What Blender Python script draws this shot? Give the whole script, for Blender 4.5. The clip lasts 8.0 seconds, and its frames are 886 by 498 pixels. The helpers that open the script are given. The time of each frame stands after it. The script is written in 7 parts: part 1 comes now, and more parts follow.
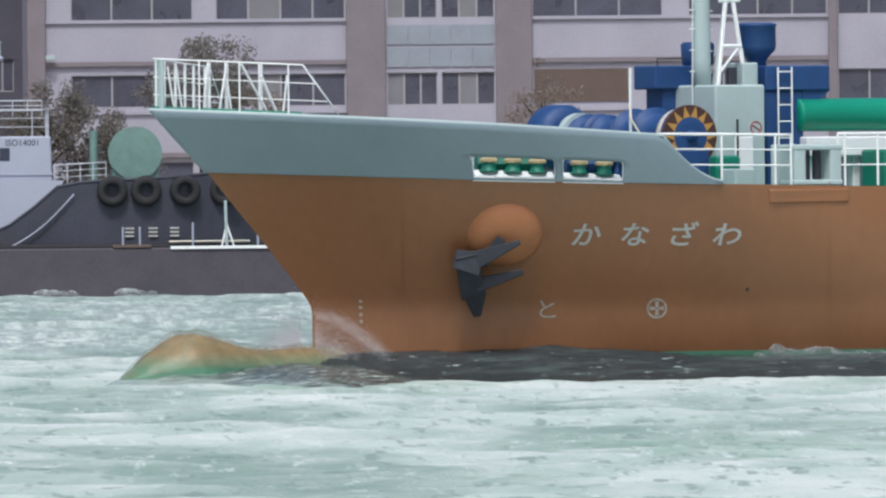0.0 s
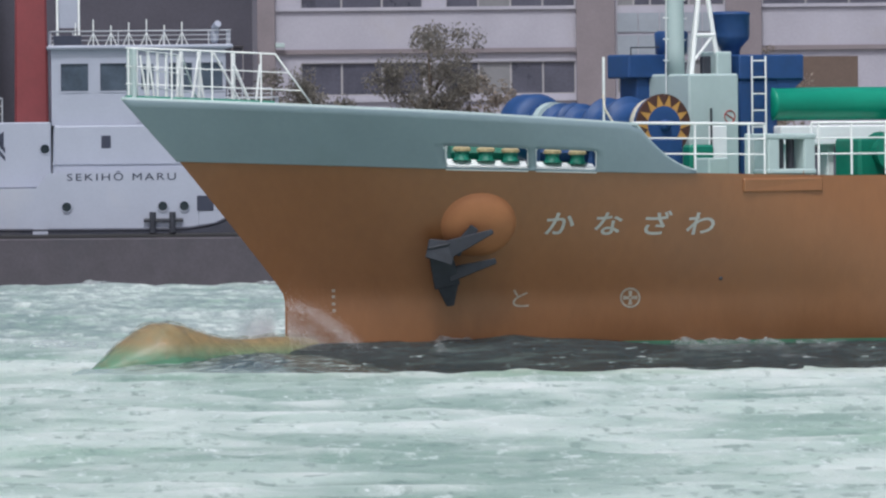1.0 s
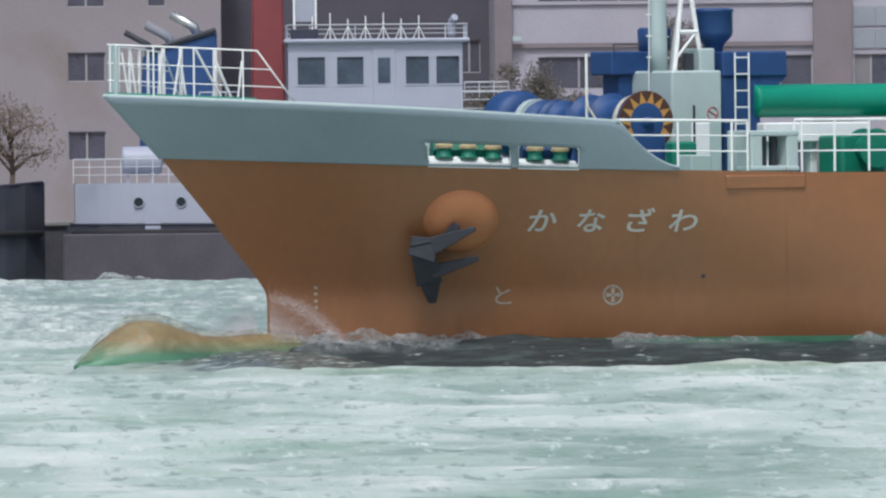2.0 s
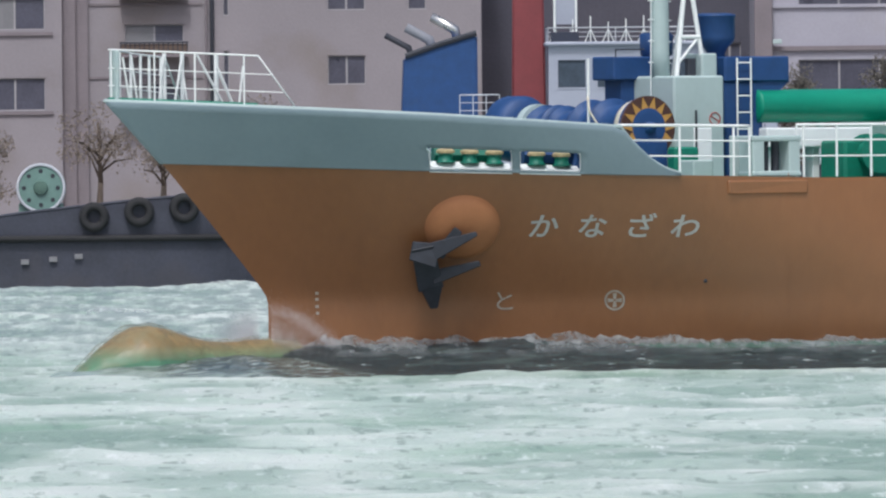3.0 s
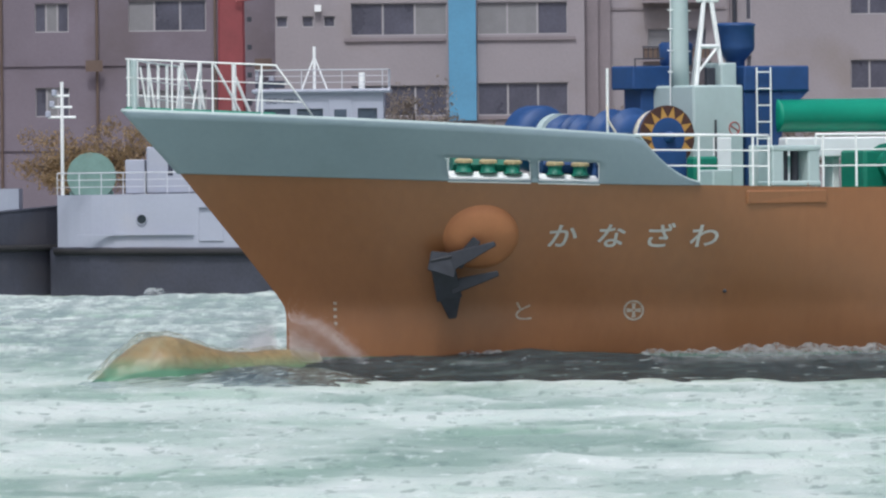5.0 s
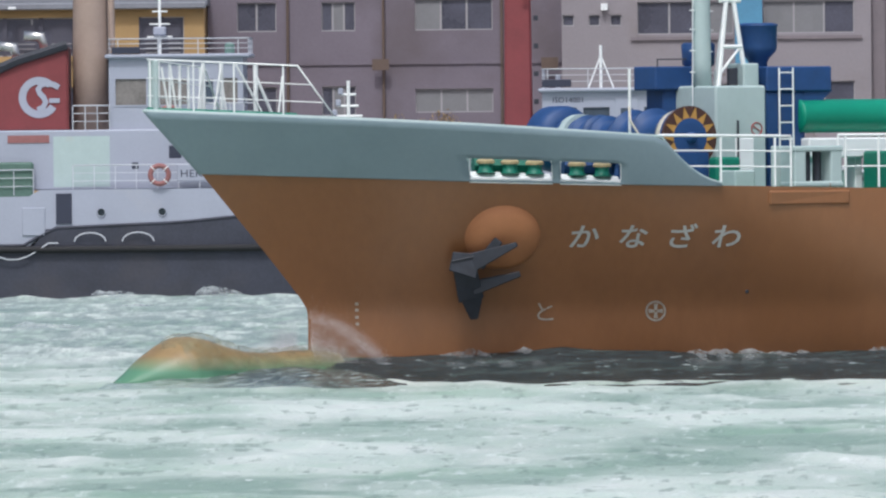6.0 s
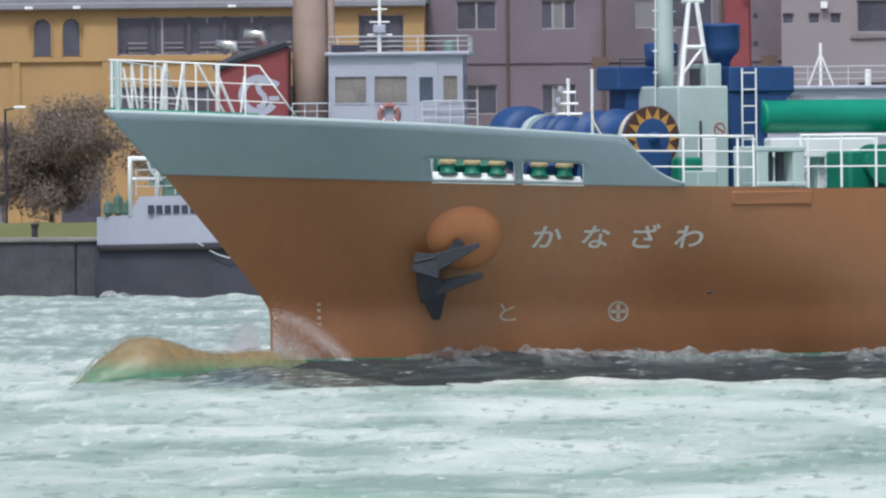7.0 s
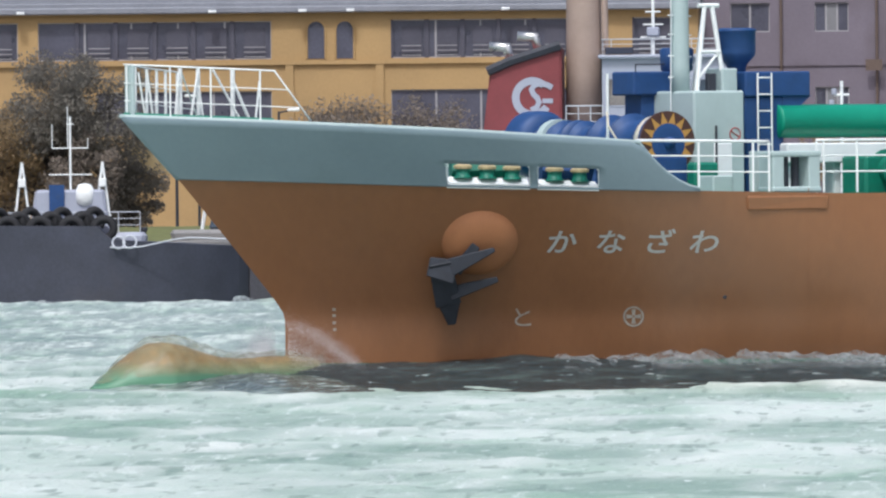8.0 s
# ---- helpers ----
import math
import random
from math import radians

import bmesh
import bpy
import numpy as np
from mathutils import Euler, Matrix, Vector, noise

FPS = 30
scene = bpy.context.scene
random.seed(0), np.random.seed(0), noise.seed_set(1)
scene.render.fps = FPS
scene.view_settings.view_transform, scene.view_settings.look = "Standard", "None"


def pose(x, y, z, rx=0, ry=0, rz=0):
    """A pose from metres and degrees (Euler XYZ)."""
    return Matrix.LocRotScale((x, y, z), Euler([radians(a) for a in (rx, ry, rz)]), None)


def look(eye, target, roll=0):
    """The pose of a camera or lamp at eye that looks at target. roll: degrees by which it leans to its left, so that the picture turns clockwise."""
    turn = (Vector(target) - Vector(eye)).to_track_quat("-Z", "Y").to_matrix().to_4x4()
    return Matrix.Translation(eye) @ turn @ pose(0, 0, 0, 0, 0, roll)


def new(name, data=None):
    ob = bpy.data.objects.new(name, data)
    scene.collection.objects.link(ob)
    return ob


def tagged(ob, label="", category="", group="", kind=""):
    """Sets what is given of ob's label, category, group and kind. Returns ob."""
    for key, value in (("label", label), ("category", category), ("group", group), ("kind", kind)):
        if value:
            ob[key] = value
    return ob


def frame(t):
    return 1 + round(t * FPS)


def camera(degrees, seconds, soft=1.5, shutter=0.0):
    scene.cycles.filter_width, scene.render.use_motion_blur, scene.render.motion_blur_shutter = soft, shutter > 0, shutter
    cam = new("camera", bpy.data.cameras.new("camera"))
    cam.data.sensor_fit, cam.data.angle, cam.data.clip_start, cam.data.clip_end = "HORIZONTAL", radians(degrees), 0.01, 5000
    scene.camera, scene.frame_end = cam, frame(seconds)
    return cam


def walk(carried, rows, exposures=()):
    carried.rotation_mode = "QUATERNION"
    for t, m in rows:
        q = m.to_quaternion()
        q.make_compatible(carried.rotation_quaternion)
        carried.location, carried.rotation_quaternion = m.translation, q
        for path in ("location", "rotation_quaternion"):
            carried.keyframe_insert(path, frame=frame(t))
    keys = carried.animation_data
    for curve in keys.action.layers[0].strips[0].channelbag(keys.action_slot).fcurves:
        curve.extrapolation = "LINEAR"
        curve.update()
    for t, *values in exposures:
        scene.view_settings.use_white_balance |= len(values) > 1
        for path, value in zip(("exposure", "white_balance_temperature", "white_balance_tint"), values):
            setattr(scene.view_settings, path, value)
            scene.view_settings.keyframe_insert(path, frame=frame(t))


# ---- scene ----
# The camera stands on the far shore, 3.8 m above the water, and pans left after the ship with a long lens.
LENS = 42500.0     # picture widths: 1568 / LENS radians across
cam = camera(math.degrees(2 * math.atan(784 / LENS)), 8.0, soft=2.3)
EYE_Z = 3.8
# seconds, pan to the left and tilt up, both in LENS parts of a radian
PAN = [(0, 0, 0), (0.5, 188, -3), (1.0, 407, -18), (1.5, 606, -22), (2.1, 872, -26), (2.8, 1192, -28), (3.0, 1287, -16),
       (3.5, 1538, -6), (4.0, 1754, -17), (4.5, 2004, -9), (4.7, 2085, -5), (5.25, 2340, 5), (5.8, 2622, 12), (6.0, 2719, 3),
       (6.5, 2929, -2), (7.0, 3108, 3), (7.5, 3334, 5), (8.0, 3592, 12)]


def aim(pan, tilt):
    turn = math.degrees((pan - 1796) / LENS)
    up = math.degrees((tilt - 101) / LENS)
    return pose(0, 0, EYE_Z, 90 + up, 0, turn) @ pose(0, 0, 0, 0, 0, -0.56)


walk(cam, [(t, aim(p, q)) for t, p, q in PAN], exposures=[(0, -0.23, 5750, 8.5), (1.5, -0.32, 5750, 8.5), (3.5, -0.24, 5750, 8.5), (6.5, -0.22, 5750, 8.5), (8, -0.06, 5750, 8.5)])

# The ship's way: seconds, bearing of the stem in the same parts, heave in metres
WAY = [(0, 551.5, 0.0), (0.5, 516.5, 0.02), (1.0, 503.5, 0.02), (1.5, 478, 0.0), (2.1, 472, 0.0), (2.8, 471, 0.0), (3.0, 474, 0.0),
       (3.5, 498, 0.0), (4.0, 487.5, 0.0), (4.5, 510, -0.02), (4.7, 501, -0.02), (5.25, 521, 0.0), (5.8, 538, 0.03), (6.0, 544, 0.0),
       (6.5, 524, 0.0), (7.0, 477, 0.0), (7.5, 476.5, 0.0), (8.0, 503.5, 0.0)]


RIDE = 0.376     # the ship's own waterline over the mean sea


def ship_rows():
    rows = []
    for (t, p, q), (_, x, h) in zip(PAN, WAY):
        y = 503.0 - 5.0 * t / 8
        bearing = (p - 1796) / LENS - (x - 784) / LENS
        # the bow is local +x; the ship follows the bend of the channel, so that the lean of its beam hardly changes
        facing = 30.7 - 0.5 * t / 8 + math.degrees(bearing)
        rows.append((t, pose(-y * math.tan(bearing), y, h + RIDE, 0, 0, 180 + facing)))
    return rows


# ---- light ----
SUN_UP, SUN_FROM = 58.0, 190.0     # elevation and compass bearing of the sun (0: +y, 90: +x)
world = bpy.data.worlds.new("sky")
scene.world = world
world.use_nodes = True
wn = world.node_tree
sky = wn.nodes.new("ShaderNodeTexSky")
sky.sky_type, sky.sun_disc = "NISHITA", False
sky.sun_elevation, sky.sun_rotation = radians(SUN_UP), radians(SUN_FROM)
sky.air_density, sky.dust_density, sky.ozone_density = 0.8, 7.0, 0.6
wn.links.new(sky.outputs[0], wn.nodes["Background"].inputs[0])
wn.nodes["Background"].inputs[1].default_value = 0.145
lamp = bpy.data.lights.new("sun", "SUN")
lamp.energy, lamp.angle, lamp.color = 2.0, radians(5.0), (1.0, 0.95, 0.88)
sun = new("sun", lamp)
a, e = radians(SUN_FROM), radians(SUN_UP)
sun.matrix_world = look((0, 0, 50), (-math.sin(a) * math.cos(e) * 10, -math.cos(a) * math.cos(e) * 10, 50 - math.sin(e) * 10))


# ---- materials ----
def mat(name, colour, rough=0.55, metal=0.0, vary=0.12, size=1.0, bump=0.0, grain=8.0, spec=0.5, stretch=(1, 1, 1), stain=None, stain_at=0.62, lace=None):
    """Paint, metal or masonry with blotches at one size, grain at a finer one, and stains of another colour."""
    m = bpy.data.materials.new(name)
    m.use_nodes = True
    t = m.node_tree
    n, l = t.nodes, t.links
    b = n["Principled BSDF"]
    co = n.new("ShaderNodeTexCoord")
    mp = n.new("ShaderNodeMapping")
    mp.inputs["Scale"].default_value = stretch
    l.new(co.outputs["Object"], mp.inputs[0])
    big = n.new("ShaderNodeTexNoise")
    big.inputs["Scale"].default_value, big.inputs["Detail"].default_value = 1.0 / size, 6
    fine = n.new("ShaderNodeTexNoise")
    fine.inputs["Scale"].default_value, fine.inputs["Detail"].default_value = grain, 4
    l.new(mp.outputs[0], big.inputs["Vector"])
    l.new(mp.outputs[0], fine.inputs["Vector"])
    add = n.new("ShaderNodeMath")
    add.operation = "MULTIPLY_ADD"
    l.new(fine.outputs[0], add.inputs[0])
    add.inputs[1].default_value = 0.5
    l.new(big.outputs[0], add.inputs[2])
    ramp = n.new("ShaderNodeMapRange")
    ramp.inputs["From Min"].default_value, ramp.inputs["From Max"].default_value = 0.45, 1.05
    ramp.inputs["To Min"].default_value, ramp.inputs["To Max"].default_value = 1 - vary, 1 + vary
    l.new(add.outputs[0], ramp.inputs[0])
    mul = n.new("ShaderNodeVectorMath")
    mul.operation = "SCALE"
    mul.inputs[0].default_value = colour[:3]
    l.new(ramp.outputs[0], mul.inputs["Scale"])
    out = mul.outputs[0]
    if stain:
        sn = n.new("ShaderNodeTexNoise")
        sn.inputs["Scale"].default_value, sn.inputs["Detail"].default_value = 0.6 / size, 8
        sm = n.new("ShaderNodeMapping")
        sm.inputs["Location"].default_value = (7, 3, 1)
        l.new(mp.outputs[0], sm.inputs[0])
        l.new(sm.outputs[0], sn.inputs["Vector"])
        sr = n.new("ShaderNodeMapRange")
        sr.inputs["From Min"].default_value, sr.inputs["From Max"].default_value = stain_at - 0.08, stain_at + 0.12
        sr.inputs["To Max"].default_value = 0.75
        l.new(sn.outputs[0], sr.inputs[0])
        mix = n.new("ShaderNodeMix")
        mix.data_type = "RGBA"
        l.new(sr.outputs[0], mix.inputs[0])
        l.new(out, mix.inputs[6])
        mix.inputs[7].default_value = (*stain, 1)
        out = mix.outputs[2]
    l.new(out, b.inputs["Base Color"])
    rr = n.new("ShaderNodeMapRange")
    rr.inputs["To Min"].default_value, rr.inputs["To Max"].default_value = max(rough - 0.12, 0.02), min(rough + 0.12, 1)
    l.new(big.outputs[0], rr.inputs[0])
    l.new(rr.outputs[0], b.inputs["Roughness"])
    b.inputs["Metallic"].default_value = metal
    b.inputs["Specular IOR Level"].default_value = spec
    if lace:
        ln = n.new("ShaderNodeTexNoise")
        ln.inputs["Scale"].default_value, ln.inputs["Detail"].default_value, ln.inputs["Roughness"].default_value = lace[0], 7, 0.65
        l.new(mp.outputs[0], ln.inputs["Vector"])
        lr = n.new("ShaderNodeMapRange")
        lr.inputs["From Min"].default_value, lr.inputs["From Max"].default_value = lace[1], lace[2]
        lr.inputs["To Max"].default_value = lace[3]
        l.new(ln.outputs[0], lr.inputs[0])
        l.new(lr.outputs[0], b.inputs["Alpha"])
    if bump:
        bp = n.new("ShaderNodeBump")
        bp.inputs["Strength"].default_value, bp.inputs["Distance"].default_value = 0.6, bump
        l.new(add.outputs[0], bp.inputs["Height"])
        l.new(bp.outputs[0], b.inputs["Normal"])
    return m


ORANGE = mat("orange hull paint", (0.258, 0.112, 0.043), 0.40, vary=0.10, spec=0.7, size=1.6, bump=0.02, grain=5, stretch=(1, 1, 0.5), stain=(0.24, 0.104, 0.038), stain_at=0.64)
# paler copy of the hull orange: sunlight on the bolster put into the colour
ORANGE_SUNLIT = mat("orange paint lightened as sunlit", (0.37, 0.155, 0.062), 0.65, vary=0.10, size=0.6)
ANTIFOUL = mat("green antifouling", (0.045, 0.14, 0.08), 0.5, vary=0.2, size=0.8)
SEAGREY = mat("grey green paint", (0.215, 0.282, 0.312), 0.5, vary=0.06, size=1.2, bump=0.01, stain=(0.18, 0.24, 0.245), stain_at=0.66)
WHITE = mat("white paint", (0.78, 0.80, 0.80), 0.45, vary=0.05, size=0.8, stain=(0.55, 0.50, 0.44), stain_at=0.72)
RAILWHITE = mat("white rail paint", (0.82, 0.84, 0.82), 0.35, vary=0.05, size=0.3)
MINT = mat("pale mint paint", (0.41, 0.50, 0.49), 0.5, vary=0.06, size=0.7, stain=(0.45, 0.42, 0.35), stain_at=0.72)
BLUE = mat("blue gear paint", (0.017, 0.060, 0.185), 0.55, vary=0.15, size=0.4, stain=(0.05, 0.07, 0.12), stain_at=0.7)
GREEN = mat("green deck paint", (0.012, 0.17, 0.11), 0.5, vary=0.15, size=0.5)
YELLOW = mat("yellow paint", (0.62, 0.44, 0.16), 0.5, vary=0.1, size=0.2)
RED = mat("red paint", (0.40, 0.05, 0.04), 0.5, vary=0.1, size=1.0)
BLACK = mat("black hull paint", (0.024, 0.026, 0.034), 0.5, vary=0.3, size=1.5, bump=0.02, stain=(0.06, 0.055, 0.055), stain_at=0.66)
IRON = mat("dark iron", (0.030, 0.033, 0.044), 0.6, vary=0.3, size=0.2, bump=0.01)
RUBBER = mat("tyre rubber", (0.018, 0.018, 0.02), 0.8, vary=0.3, size=0.2)
LETTER = mat("pale letter paint", (0.46, 0.46, 0.43), 0.6, vary=0.12, size=0.2)
WORN_LETTER = mat("worn letter paint", (0.40, 0.36, 0.30), 0.7, vary=0.25, size=0.12)
INK = mat("dark letter paint", (0.03, 0.035, 0.06), 0.6, vary=0.1, size=0.2)
CONCRETE = mat("quay concrete", (0.24, 0.235, 0.23), 0.85, vary=0.2, size=1.5, bump=0.03, stain=(0.12, 0.12, 0.12))
# the blue grey tint stands for haze over the far quay
QUAYDARK = mat("wet quay stone", (0.062, 0.062, 0.075), 0.75, vary=0.35, size=0.8, bump=0.06)
GLASS = mat("dark window glass", (0.02, 0.028, 0.035), 0.08, vary=0.2, size=2.0, spec=0.6)


def water_material(name, deep, pale, gloss):
    """Silty tidal water: slow pale boils, long thin streaks of spent foam, painted wavelets and glints, a glossy skin
    with fine ripples.
    """
    m = bpy.data.materials.new(name)
    m.use_nodes = True
    t = m.node_tree
    n, l = t.nodes, t.links
    b = n["Principled BSDF"]
    co = n.new("ShaderNodeTexCoord")

    def noise_at(scale, size, detail, rough=0.5):
        mp = n.new("ShaderNodeMapping")
        mp.inputs["Scale"].default_value = scale
        l.new(co.outputs["Object"], mp.inputs[0])
        tx = n.new("ShaderNodeTexNoise")
        tx.inputs["Scale"].default_value, tx.inputs["Detail"].default_value, tx.inputs["Roughness"].default_value = size, detail, rough
        l.new(mp.outputs[0], tx.inputs["Vector"])
        return tx.outputs[0]

    def ranged(v, a, b0, c=0.0, d=1.0):
        r = n.new("ShaderNodeMapRange")
        for k, x in zip(("From Min", "From Max", "To Min", "To Max"), (a, b0, c, d)):
            r.inputs[k].default_value = x
        l.new(v, r.inputs[0])
        return r.outputs[0]

    def mixed(f, a, b0):
        x = n.new("ShaderNodeMix")
        x.data_type = "RGBA"
        l.new(f, x.inputs[0])
        for k, v in ((6, a), (7, b0)):
            if isinstance(v, tuple):
                x.inputs[k].default_value = (*v, 1)
            else:
                l.new(v, x.inputs[k])
        return x.outputs[2]
    boils = noise_at((0.16, 0.022, 1), 1.0, 4)
    streak = noise_at((0.42, 0.10, 1), 1.0, 8, 0.62)
    fleck_glint = noise_at((2.6, 0.30, 1), 1.0, 6, 0.7)
    green = noise_at((0.10, 0.03, 1), 1.3, 3)
    body = mixed(ranged(boils, 0.38, 0.62), deep, pale)
    body = mixed(ranged(green, 0.54, 0.70, 0, 0.6), body, (0.29, 0.45, 0.33))
    sm = n.new("ShaderNodeMath")
    sm.operation = "MULTIPLY_ADD"
    l.new(boils, sm.inputs[0])
    sm.inputs[1].default_value = 0.5
    l.new(streak, sm.inputs[2])
    foam = ranged(sm.outputs[0], 0.70, 0.98, 0, 0.8)
    col = mixed(foam, body, (0.69, 0.72, 0.685))
    # shaded wavelet streaks and bright glints are painted into the base colour
    wavelet_shade = noise_at((2.2, 0.26, 1), 1.0, 5, 0.6)
    col = mixed(ranged(wavelet_shade, 0.565, 0.63, 0, 0.62), col, (0.19, 0.27, 0.225))
    painted_glint = noise_at((1.3, 0.14, 1), 1.7, 7, 0.7)
    col = mixed(ranged(painted_glint, 0.56, 0.66, 0, 0.75), col, (0.72, 0.78, 0.735))
    col = mixed(ranged(fleck_glint, 0.64, 0.69, 0, 0.85), col, (0.78, 0.82, 0.785))
    place = n.new("ShaderNodeSeparateXYZ")
    l.new(co.outputs["Object"], place.inputs[0])
    # beyond the silty wash the channel is darker and choppier
    chop = n.new("ShaderNodeMath")
    chop.operation = "MULTIPLY"
    l.new(ranged(noise_at((1.2, 0.075, 1), 1.3, 7, 0.66), 0.44, 0.60, 1, 0), chop.inputs[0])
    l.new(ranged(place.outputs[1], 520, 630, 0, 0.72), chop.inputs[1])
    # spent foam gathers on the crests, the hollows are coloured a darker green
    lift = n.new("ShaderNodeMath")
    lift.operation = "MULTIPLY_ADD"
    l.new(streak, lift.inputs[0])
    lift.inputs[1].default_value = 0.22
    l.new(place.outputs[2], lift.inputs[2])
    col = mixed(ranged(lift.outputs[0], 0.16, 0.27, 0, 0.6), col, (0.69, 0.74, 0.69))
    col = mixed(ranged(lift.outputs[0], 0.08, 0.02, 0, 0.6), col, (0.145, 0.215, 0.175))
    col = mixed(chop.outputs[0], col, (0.22, 0.28, 0.272))
    l.new(col, b.inputs["Base Color"])
    b.inputs["Specular IOR Level"].default_value = 0.22
    l.new(ranged(foam, 0, 0.8, gloss, 0.6), b.inputs["Roughness"])
    b.inputs["IOR"].default_value = 1.33
    rip = noise_at((1.0, 0.45, 1), 2.2, 7, 0.6)
    bp = n.new("ShaderNodeBump")
    bp.inputs["Strength"].default_value, bp.inputs["Distance"].default_value = 1.0, 0.2
    l.new(rip, bp.inputs["Height"])
    l.new(bp.outputs[0], b.inputs["Normal"])
    return m


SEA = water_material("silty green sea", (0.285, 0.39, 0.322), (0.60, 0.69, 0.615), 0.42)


# ---- mesh helpers ----
def part(name, bm, material, parent=None, label="", smooth=False):
    """Links a bmesh as one mesh object, under a thing or a part."""
    me = bpy.data.meshes.new(name)
    bm.to_mesh(me)
    bm.free()
    me.materials.append(material)
    if smooth:
        me.polygons.foreach_set("use_smooth", [True] * len(me.polygons))
    ob = new(name, me)
    ob.parent = parent
    return tagged(ob, label)


def share(name, ob, parent, m):
    """Another piece on the mesh of ob."""
    o = new(name, ob.data)
    o.parent = parent
    o.matrix_basis = m
    return o


def empty(name, m, label, category, group="", kind=""):
    o = new(name)
    o.matrix_basis = m
    return tagged(o, label, category, group, kind)


def box(bm, x0, x1, y0, y1, z0, z1, bevel=0.0, top=(1, 1)):
    """A bevelled block; top scales its upper face."""
    cx, cy = (x0 + x1) / 2, (y0 + y1) / 2
    vs = []
    for z, (sx, sy) in ((z0, (1, 1)), (z1, top)):
        for x, y in ((x0, y0), (x1, y0), (x1, y1), (x0, y1)):
            vs.append(bm.verts.new((cx + (x - cx) * sx, cy + (y - cy) * sy, z)))
    fs = [bm.faces.new([vs[i] for i in q]) for q in ((3, 2, 1, 0), (4, 5, 6, 7), (0, 1, 5, 4), (1, 2, 6, 5), (2, 3, 7, 6), (3, 0, 4, 7))]
    if bevel:
        bmesh.ops.bevel(bm, geom=list({e for f in fs for e in f.edges}), offset=bevel, segments=1, affect="EDGES")
    return bm


def block(*v, bevel=0.0, top=(1, 1)):
    return box(bmesh.new(), *v, bevel=bevel, top=top)


def rod(bm, p, q, r0, r1=None, n=8, caps=True):
    """A round bar from p to q."""
    p, q = Vector(p), Vector(q)
    d = q - p
    if d.length < 1e-6:
        return bm
    m = Matrix.Translation((p + q) / 2) @ d.to_track_quat("Z", "Y").to_matrix().to_4x4()
    bmesh.ops.create_cone(bm, cap_ends=caps, segments=n, radius1=r0, radius2=r0 if r1 is None else r1, depth=d.length, matrix=m)
    return bm


def bar(*v, **k):
    return rod(bmesh.new(), *v, **k)


def tube(points, r, n=6):
    """A pipe swept through points as one skin, mitred at its bends."""
    bm = bmesh.new()
    pts = [Vector(p) for p in points]
    pts = [p for i, p in enumerate(pts) if i == 0 or (p - pts[i - 1]).length > 1e-4]
    ways = [(b - a).normalized() for a, b in zip(pts, pts[1:])]
    side = ways[0].orthogonal().normalized()
    rings = []
    for i, p in enumerate(pts):
        a, b = ways[max(i - 1, 0)], ways[min(i, len(ways) - 1)]
        t = (a + b).normalized() if (a + b).length > 1e-3 else b
        stretch = min(1 / max(t.dot(b), 0.4), 1.6)
        side = (side - t * side.dot(t)).normalized()
        up = t.cross(side)
        bend = b - a
        bend = (bend - t * bend.dot(t))
        bend = bend.normalized() if bend.length > 1e-3 else None
        ring = []
        for k in range(n):
            o = side * math.cos(2 * math.pi * k / n) * r + up * math.sin(2 * math.pi * k / n) * r
            if bend:
                o += bend * o.dot(bend) * (stretch - 1)
            ring.append(bm.verts.new(p + o))
        rings.append(ring)
    for a, b in zip(rings, rings[1:]):
        for k in range(n):
            bm.faces.new((a[k], a[(k + 1) % n], b[(k + 1) % n], b[k]))
    bm.faces.new(rings[0][::-1])
    bm.faces.new(rings[-1])
    return bm


def turned(profile, n=20, axis="Z"):
    """A body turned round an axis from (radius, height) pairs."""
    bm = bmesh.new()
    rings = []
    for r, h in profile:
        ring = []
        for i in range(n):
            c, s = math.cos(2 * math.pi * i / n) * r, math.sin(2 * math.pi * i / n) * r
            ring.append(bm.verts.new((c, s, h) if axis == "Z" else (c, h, s)))
        rings.append(ring)
    for a, b in zip(rings, rings[1:]):
        for i in range(n):
            bm.faces.new((a[i], a[(i + 1) % n], b[(i + 1) % n], b[i]))
    bm.faces.new(rings[0][::-1])
    bm.faces.new(rings[-1])
    bmesh.ops.recalc_face_normals(bm, faces=bm.faces[:])
    return bm


def torus(bm, m, big, small, n=18, k=8):
    vs = [[bm.verts.new(m @ Vector(((big + small * math.cos(2 * math.pi * j / k)) * math.cos(2 * math.pi * i / n),
                                    (big + small * math.cos(2 * math.pi * j / k)) * math.sin(2 * math.pi * i / n),
                                    small * math.sin(2 * math.pi * j / k)))) for j in range(k)] for i in range(n)]
    for i in range(n):
        for j in range(k):
            bm.faces.new((vs[i][j], vs[(i + 1) % n][j], vs[(i + 1) % n][(j + 1) % k], vs[i][(j + 1) % k]))
    return bm


def letters(text, height, spacing=1.0, bold=0.0):
    """Vertices and faces of flat lettering, its left lower corner at the origin."""
    cu = bpy.data.curves.new("lettering", "FONT")
    cu.body, cu.size, cu.space_character = text, height, spacing
    cu.resolution_u, cu.offset = 3, bold
    ob = new("lettering", cu)
    me = bpy.data.meshes.new_from_object(ob.evaluated_get(bpy.context.evaluated_depsgraph_get()))
    vs = [v.co.copy() for v in me.vertices]
    fs = [list(p.vertices) for p in me.polygons]
    bpy.data.objects.remove(ob)
    bpy.data.curves.remove(cu)
    bpy.data.meshes.remove(me)
    return vs, fs


